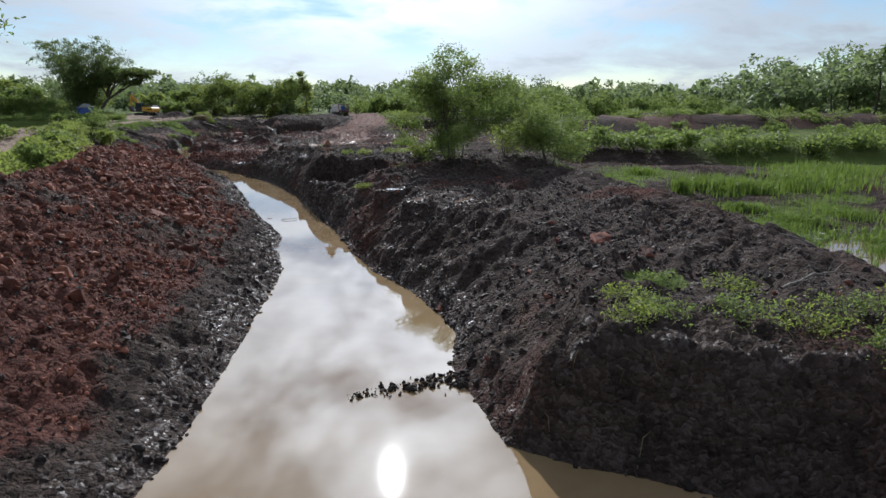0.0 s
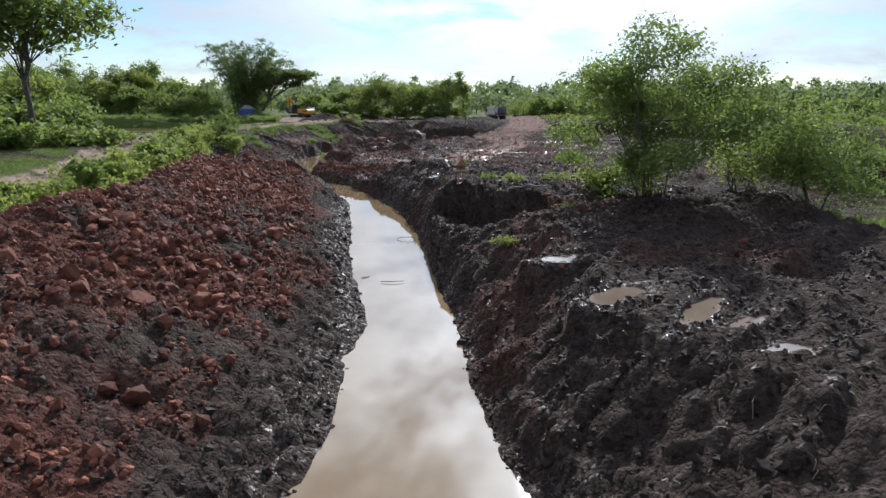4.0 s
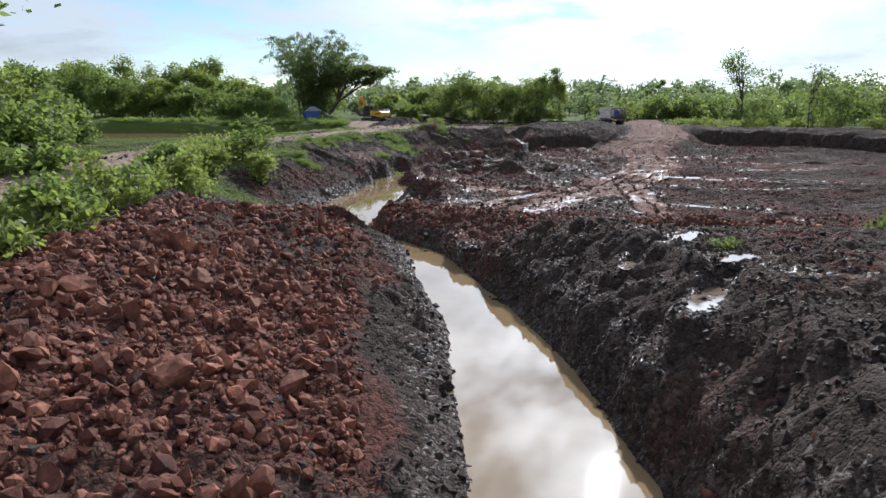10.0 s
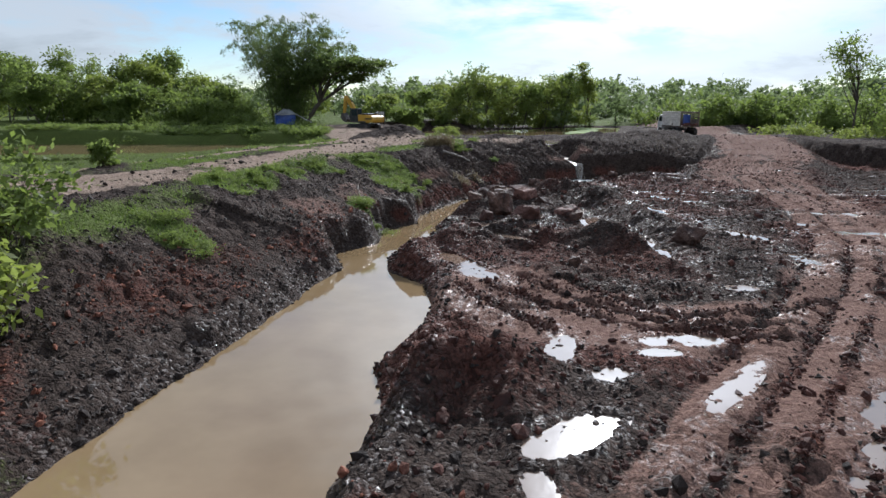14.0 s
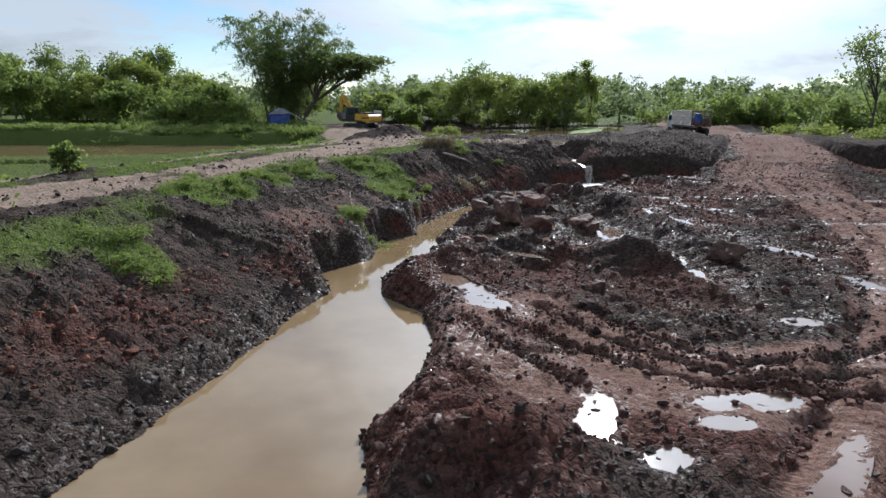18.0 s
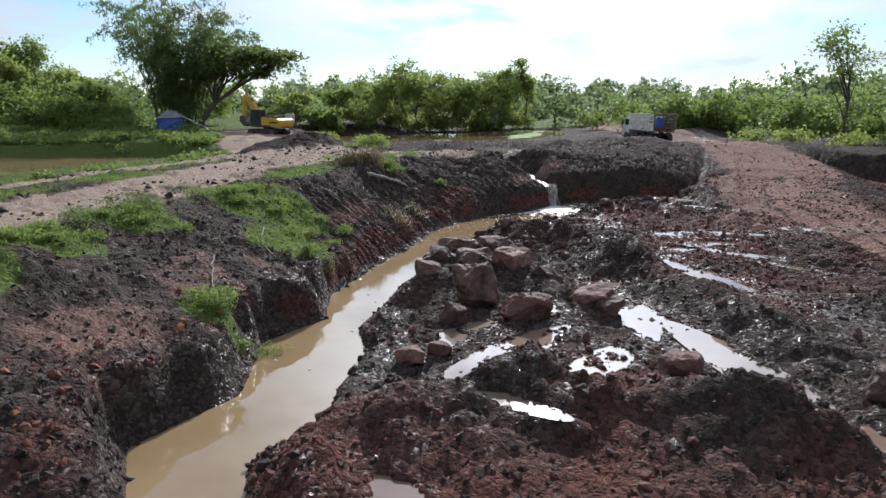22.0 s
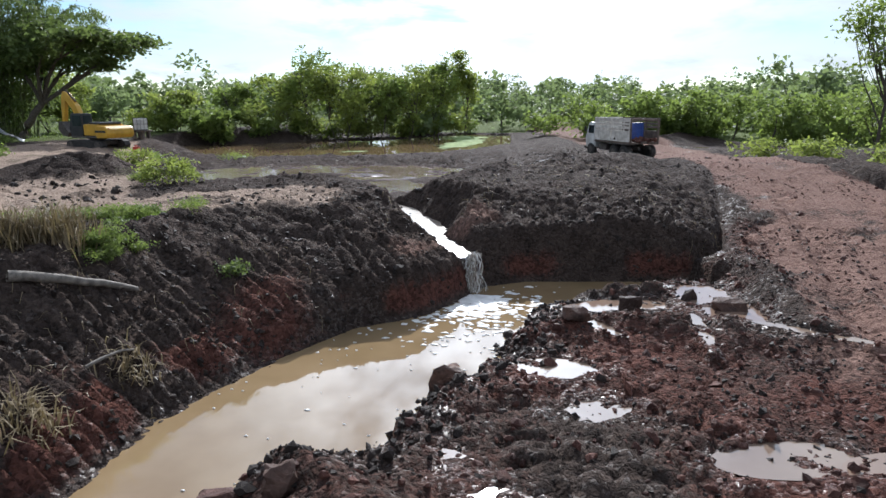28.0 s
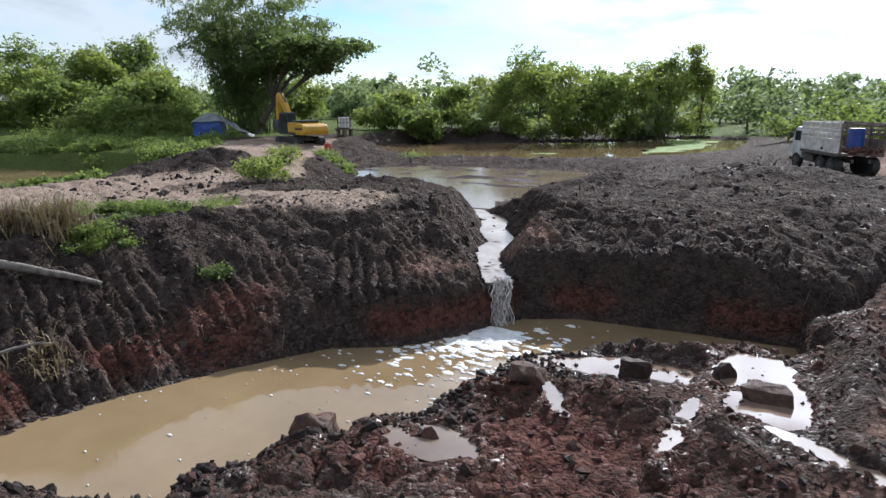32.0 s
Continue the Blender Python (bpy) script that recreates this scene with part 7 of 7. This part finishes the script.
# ---- spirit house on the edge of the cut ----
sh = base("spirit_house", -5.2, 29.35, float(height_at(-5.2, 29.35)[0]) - .04, "small weathered terracotta spirit house on legs", "spirit house", turn=25)
part("plinth", box(.34, .34, .1, (0, 0, .05), .015), PINK_PLASTER, sh)
part("step", box(.26, .26, .08, (0, 0, .13), .012), PINK_PLASTER, sh)
for dx in (-.075, .075):
    for dy in (-.075, .075):
        part("leg", rod((dx, dy, .15), (dx * .9, dy * .9, .52), .028, .022, 10), PINK_PLASTER, sh)
part("collar", box(.24, .24, .03, (0, 0, .3), .006), PINK_PLASTER, sh)
part("platform", box(.42, .42, .045, (0, 0, .54), .008), TERRACOTTA, sh)
for s in (-1, 1):
    part("railing", box(.42, .02, .05, (0, s * .2, .585), .005), PINK_PLASTER, sh)
    part("railing", box(.02, .42, .05, (s * .2, 0, .585), .005), PINK_PLASTER, sh)
part("body", prism([(-.11, .56), (.11, .56), (.14, .74), (-.14, .74)], .24, bevel=.01), DARK_WOOD, sh)
part("roof", prism([(-.19, .73), (.19, .73), (.05, .9), (0, .98), (-.05, .9)], .3, bevel=.008), TERRACOTTA, sh)
part("finial", rod((0, 0, .96), (0, 0, 1.06), .02, .004, 8), TERRACOTTA, sh)
pole = base("stake", -4.2, 29.2, float(height_at(-4.2, 29.2)[0]), "thin dark wooden stake in the mud", "stake")
part("shaft", rod((0, 0, -.1), (.03, .02, .62), .016, .011, 7), DARK_WOOD, pole)
part("tip", rod((.03, .02, .62), (.045, .025, .68), .011, .004, 7), DARK_WOOD, pole)


# ---- dead wood ----
def stick_thing(name, a, b, r, label, mat=DEAD_WOOD, bend=.06, seed=1, category="branch", twigs=0):
    rng = np.random.default_rng(seed)
    ob = base(name, *a, label, category)
    d = np.array(b, float) - np.array(a, float)
    path = limb_path(rng, (0, 0, 0), d, bend, 8)
    link("stem", mesh_from("stem", *tube(path, np.linspace(r, r * .55, 8), 8), mat), ob)
    for k in range(twigs):
        s = path[int(rng.integers(2, 8))]
        link("twig", mesh_from("twig", *tube(limb_path(rng, s, s + rng.normal(0, .22, 3) + np.array([0, 0, .1]), .1, 4), np.linspace(r * .4, r * .1, 4), 5), mat), ob)
    return ob


def lie(x, y, up):
    return (x, y, float(height_at(x, y)[0]) + up)


stick_thing("log", lie(-26.75, 73.4, .1), lie(-25.7, 74.9, .12), .09, "dead grey log lying on the bank", seed=2, category="log")
stick_thing("branch", (-6.1, 24.1, .03), (-5.55, 24.3, .03), .012, "dark stick floating on the brown water", DARK_WOOD, .02, 3)
stick_thing("branch", (-7.3, 29.2, .03), (-6.7, 29.3, .04), .012, "dark stick floating on the brown water", DARK_WOOD, .02, 4, twigs=2)
stick_thing("branch", lie(2.4, 9.2, .05), lie(3.3, 8.8, .08), .012, "dead branch fallen on the mud", DEAD_WOOD, .1, 5, twigs=4)
stick_thing("branch", lie(4.9, 9.0, .1), lie(6.0, 9.6, .25), .025, "bare dead branch in the brush", DEAD_WOOD, .15, 6, twigs=6)
stick_thing("branch", lie(7.2, 13.6, .1), lie(8.3, 13.2, .1), .025, "bare dead branch on the mud ridge", DEAD_WOOD, .1, 7, twigs=3)
stick_thing("branch", lie(-3.4, 27.4, .05), lie(-2.2, 27.0, .25), .03, "bare dead branch by the cut", DEAD_WOOD, .12, 8, twigs=6)
stick_thing("branch", lie(-26.0, 62.5, .05), lie(-25.2, 61.2, .05), .02, "long dry stick on the bench", DEAD_WOOD, .05, 9)
stick_thing("branch", lie(-26.6, 65.6, .05), lie(-25.4, 63.8, .06), .018, "long dry stick on the bench", DEAD_WOOD, .05, 10)
stick_thing("branch", lie(-18.9, 43.3, .0), (-18.6, 43.2, float(height_at(-18.9, 43.3)[0]) + .5), .02, "dark stick poking out of the rubble", DARK_WOOD, .02, 11)
stick_thing("branch", lie(-25.2, 72.9, .05), lie(-24.9, 73.6, .08), .03, "pale broken stick on the bank", DEAD_WOOD, .05, 12)

# ---- straw and dry tussocks ----
rng = np.random.default_rng(29)


def scatter_straw(n, x0, x1, y0, y1, length, seed, label, share):
    rng = np.random.default_rng(seed)
    xy = spots(rng, n, x0, x1, y0, y1, share)
    z = height_at(xy[:, 0], xy[:, 1])
    a = rng.uniform(0, np.pi * 2, len(xy))
    L = length * rng.uniform(.4, 1.4, len(xy))
    dx, dy = np.cos(a) * L, np.sin(a) * L
    z2 = height_at(xy[:, 0] + dx, xy[:, 1] + dy)
    p0 = np.column_stack([xy, z + .015])
    p2 = np.column_stack([xy[:, 0] + dx, xy[:, 1] + dy, z2 + .015 + rng.uniform(0, .02, len(xy))])
    p1 = (p0 + p2) / 2 + np.column_stack([-dy * .12, dx * .12, np.abs(z2 - z) * .3 + rng.uniform(.01, .03, len(xy))])
    side = np.column_stack([-np.sin(a), np.cos(a), rng.normal(0, .5, len(xy))]) * (.003 + .003 * rng.uniform(0, 1, (len(xy), 1)))
    v = np.stack([p0 - side, p0 + side, p1 + side, p1 - side, p2 + side * .6, p2 - side * .6], 1).reshape(-1, 3)
    k = np.arange(len(xy))[:, None] * 6
    f = np.concatenate([np.concatenate([k, k + 1, k + 2, k + 3], 1), np.concatenate([k + 3, k + 2, k + 4, k + 5], 1)])
    return link("straw", mesh_from("straw", v, f, STRAW, False), None, label, "straw", kind="stuff")


bare = lambda x, y: (~sample(IN_WATER, x, y)) * (~sample(IN_HOLE, x, y)) * np.clip(1 - sample(A_SAND, x, y), 0, 1) * (.15 + .85 * (fbm(x, y, 1.6, 2, 91) > .1))
scatter_straw(700, 1.5, 9, 29, 42, .14, 1, "dry straw and roots in the black mud", bare)
scatter_straw(420, -4.5, -1.6, 57, 82, .16, 2, "dry straw on the bench above the water", bare)
scatter_straw(260, 2.5, 8, 5, 20, .14, 3, "dry stalks lying on the mud", bare)
scatter_straw(450, -1, 6, 82.5, 90, .18, 4, "dry roots hanging on the bank", bare)


def tussock(x, y, n, length, mat, label, seed, lean=.7, width=.012, name="tussock", spread=.18):
    rng = np.random.default_rng(seed)
    ob = base(name, x, y, float(height_at(x, y)[0]) - .03, label, "grass tussock")
    az = rng.uniform(0, 2 * np.pi, n)
    root = np.column_stack([rng.normal(0, spread, n), rng.normal(0, spread, n), np.zeros(n)])
    root[:, 2] = height_at(x + root[:, 0], y + root[:, 1]) - ob.location.z - .03
    L = (length * rng.uniform(.5, 1.2, n))[:, None]
    k = rng.uniform(.2, 1, n)[:, None] * lean
    d = np.stack([np.cos(az), np.sin(az), np.zeros(n)], -1)
    side = np.stack([-np.sin(az), np.cos(az), np.zeros(n)], -1) * width
    up = np.array([0, 0, 1.0])
    a, b, c = root, root + d * L * k * .35 + up * L * .6, root + d * L * k + up * L * (1 - .45 * k)
    v = np.stack([a - side, a + side, b + side * .8, b - side * .8, c], 1).reshape(-1, 3)
    j = np.arange(n)[:, None] * 5
    f = np.concatenate([np.concatenate([j, j + 1, j + 2], 1), np.concatenate([j, j + 2, j + 3], 1), np.concatenate([j + 3, j + 2, j + 4], 1)])
    link("foliage", mesh_from("foliage", v, f, mat, False), ob, kind="stuff")
    return ob


tussock(-27.15, 74.9, 420, .75, STRAW, "dry straw-coloured grass tussock on the bank", 1, 1.0, spread=.25)
tussock(-27.7, 74.4, 300, .6, STRAW, "dry straw-coloured grass tussock on the bank", 2, 1.0, spread=.22)
tussock(-25.0, 71.6, 160, .4, STRAW, "small dry tussock hanging over the cut", 3, 1.3)
tussock(-24.9, 73.4, 120, .35, STRAW, "small dry tussock hanging over the cut", 4, 1.3)
for k, (x, y, n, h, s) in enumerate([(11.0, 26.0, 1300, .62, .6), (12.2, 25.4, 900, .6, .5), (14.6, 26.2, 900, .55, .8), (18.3, 31.0, 1200, .6, 1.2), (16.4, 27.6, 900, .5, 1.0), (9.4, 30.5, 300, .5, .3), (10.8, 24.8, 300, .4, .4), (-2.2, 40.6, 200, .7, .25), (-2.9, 41.4, 120, .5, .2), (9.2, 24.9, 260, .75, .16)]):
    tussock(x, y, n, h, BLADE, "tall green reed tussock on the wet ground", 20 + k, .5, .016, spread=s)
for k, (x, y, r) in enumerate([(9.6, 18.6, .7), (10.9, 19.6, .7), (12.4, 17.4, .9), (11.6, 15.8, .7), (13.2, 20.8, .9), (10.2, 21.6, .6), (14.6, 19.0, 1.0), (9.2, 16.9, .5)]):
    tussock(x, y, 900, .34, BLADE, "round hummock of bright green grass", 40 + k, .8, .014, name="grass_hummock", spread=r * .6)

# ---- low brush and creepers ----
BRUSH = [(2.4, 7.9, .35, .5), (3.0, 8.3, .4, .5), (2.7, 8.9, .35, .45), (3.9, 8.0, .35, .6), (4.6, 7.8, .4, .6), (5.3, 8.0, .45, .7), (5.9, 7.4, .4, .6), (5.0, 7.0, .3, .5), (6.3, 8.4, .45, .6), (3.4, 10.0, .25, .4), (4.4, 9.4, .35, .5), (-2.6, 26.6, .35, .5), (-3.4, 28.6, .3, .4), (-1.6, 25.8, .3, .5), (-2.9, 23.4, .3, .35), (-4.3, 29.8, .3, .4), (-2.2, 29.6, .4, .6), (-6.6, 36.6, .3, .35)]
for k, (x, y, h, s) in enumerate(BRUSH):
    tree(x, y, h * .75, s, "low leafy weeds sprawling on the mud", LEAF if k % 2 else LEAF_YOUNG, .05, 800, 70, 200 + k, .0, .012, 5, (0, 0), 0, .2, .5, name="weeds", category="weeds", group="weeds on the mound", puff=.14, stems=3, sink=.05)
for k, (x, y, h, s) in enumerate([(-27.3, 77.6, .22, .45), (-28.2, 76.6, .2, .4), (-26.9, 76.2, .18, .35), (-28.6, 63.4, .35, .8), (-28.3, 61.8, .3, .7), (-24.9, 76.6, .2, .4)]):
    tree(x, y, h, s, "low dark green creeper on the slope", LEAF_DARK, .07, 800, 40, 230 + k, .0, .01, 4, (0, 0), 0, .2, .4, name="creeper", category="creeper", group="creepers on the bank", puff=.15, stems=3, sink=.05)
for k in range(11):
    x = 8.0 + k * 1.9
    tree(x, 41.0 + .4 * math.sin(k * 2.1), 1.2 + .3 * math.sin(k * 1.7), 1.4, "hedge of creepers covering an earth bank", LEAF, .17, 1700, 60, 250 + k, .0, .03, 4, (0, 0), 0, .3, .4, name="hedge_bush", category="bush", group="hedge on the earth bank", puff=.15, stems=3, sink=.1)
for k, (x, y) in enumerate([(-6, 99), (-3.6, 97.6), (-1, 96.4), (2, 95), (5, 93.2), (8, 91), (11, 88.5), (-8.5, 101), (-5, 103.5), (3, 98.6), (-1.8, 100.8), (9, 95)]):
    tree(x, y, 1.1, 1.5, "low yellow-green scrub along the pit", LEAF_YOUNG, .16, 1300, 50, 270 + k, .0, .03, 4, (0, 0), 0, .3, .45, name="shrub", category="shrub", group="scrub along the pit", puff=.15, stems=3, sink=.1)

# ---- duckweed on the shallow end of the pond, and a mud spit at the bend ----
rng = np.random.default_rng(83)
for ring, label in (([(-26.5, 113.0), (-24.2, 117.5), (-23.2, 124.0), (-24.5, 134.0), (-28.6, 136.0), (-29.5, 130.0), (-27.0, 124.5), (-27.6, 118.0)], "pale green duckweed spread over the shallow pond"), ([(-33.5, 110.2), (-31.6, 110.6), (-31.0, 112.0), (-33.0, 111.6)], "small patch of pale duckweed on the pond")):
    fine_ring = []
    for a, b in zip(ring, ring[1:] + ring[:1]):
        for u in np.linspace(0, 1, 8, endpoint=False):
            fine_ring.append((a[0] + (b[0] - a[0]) * u + rng.normal(0, .5), a[1] + (b[1] - a[1]) * u + rng.normal(0, .3)))
    mx, my = (sum(p[i] for p in fine_ring) / len(fine_ring) for i in (0, 1))
    fine_ring = [(mx - .8 + (p[0] - mx) * .68, my + (p[1] - my) * .92) for p in fine_ring]
    weed = sheet("duckweed", fine_ring, 1.088, DUCKWEED, label, "duckweed")
xy = np.column_stack([.4 - 1.9 * rng.uniform(0, 1, 260) ** 1.6, np.zeros(260)])
xy[:, 1] = 9.15 + (xy[:, 0] + 1.5) * .38 + rng.normal(0, 1, 260) * (.06 + .14 * (xy[:, 0] + 1.5) / 1.9)
size = np.clip(rng.lognormal(-2.9, .5, 260), .03, .2) * (.6 + .5 * (xy[:, 0] + 1.5))
link("mud_spit", rocks_mesh("mud_spit", np.column_stack([xy, .01 + size * .1]), size, DARK_CLOD, rng, FINE), None, "low spit of wet mud clods lying in the water", "clods", kind="stuff")


# ---- set the plan to true size ----
for ob in list(scene.objects):
    if ob.parent is None and ob.type not in ("CAMERA", "LIGHT"):
        ob.matrix_basis = Matrix.Scale(SCALE, 4) @ ob.matrix_basis
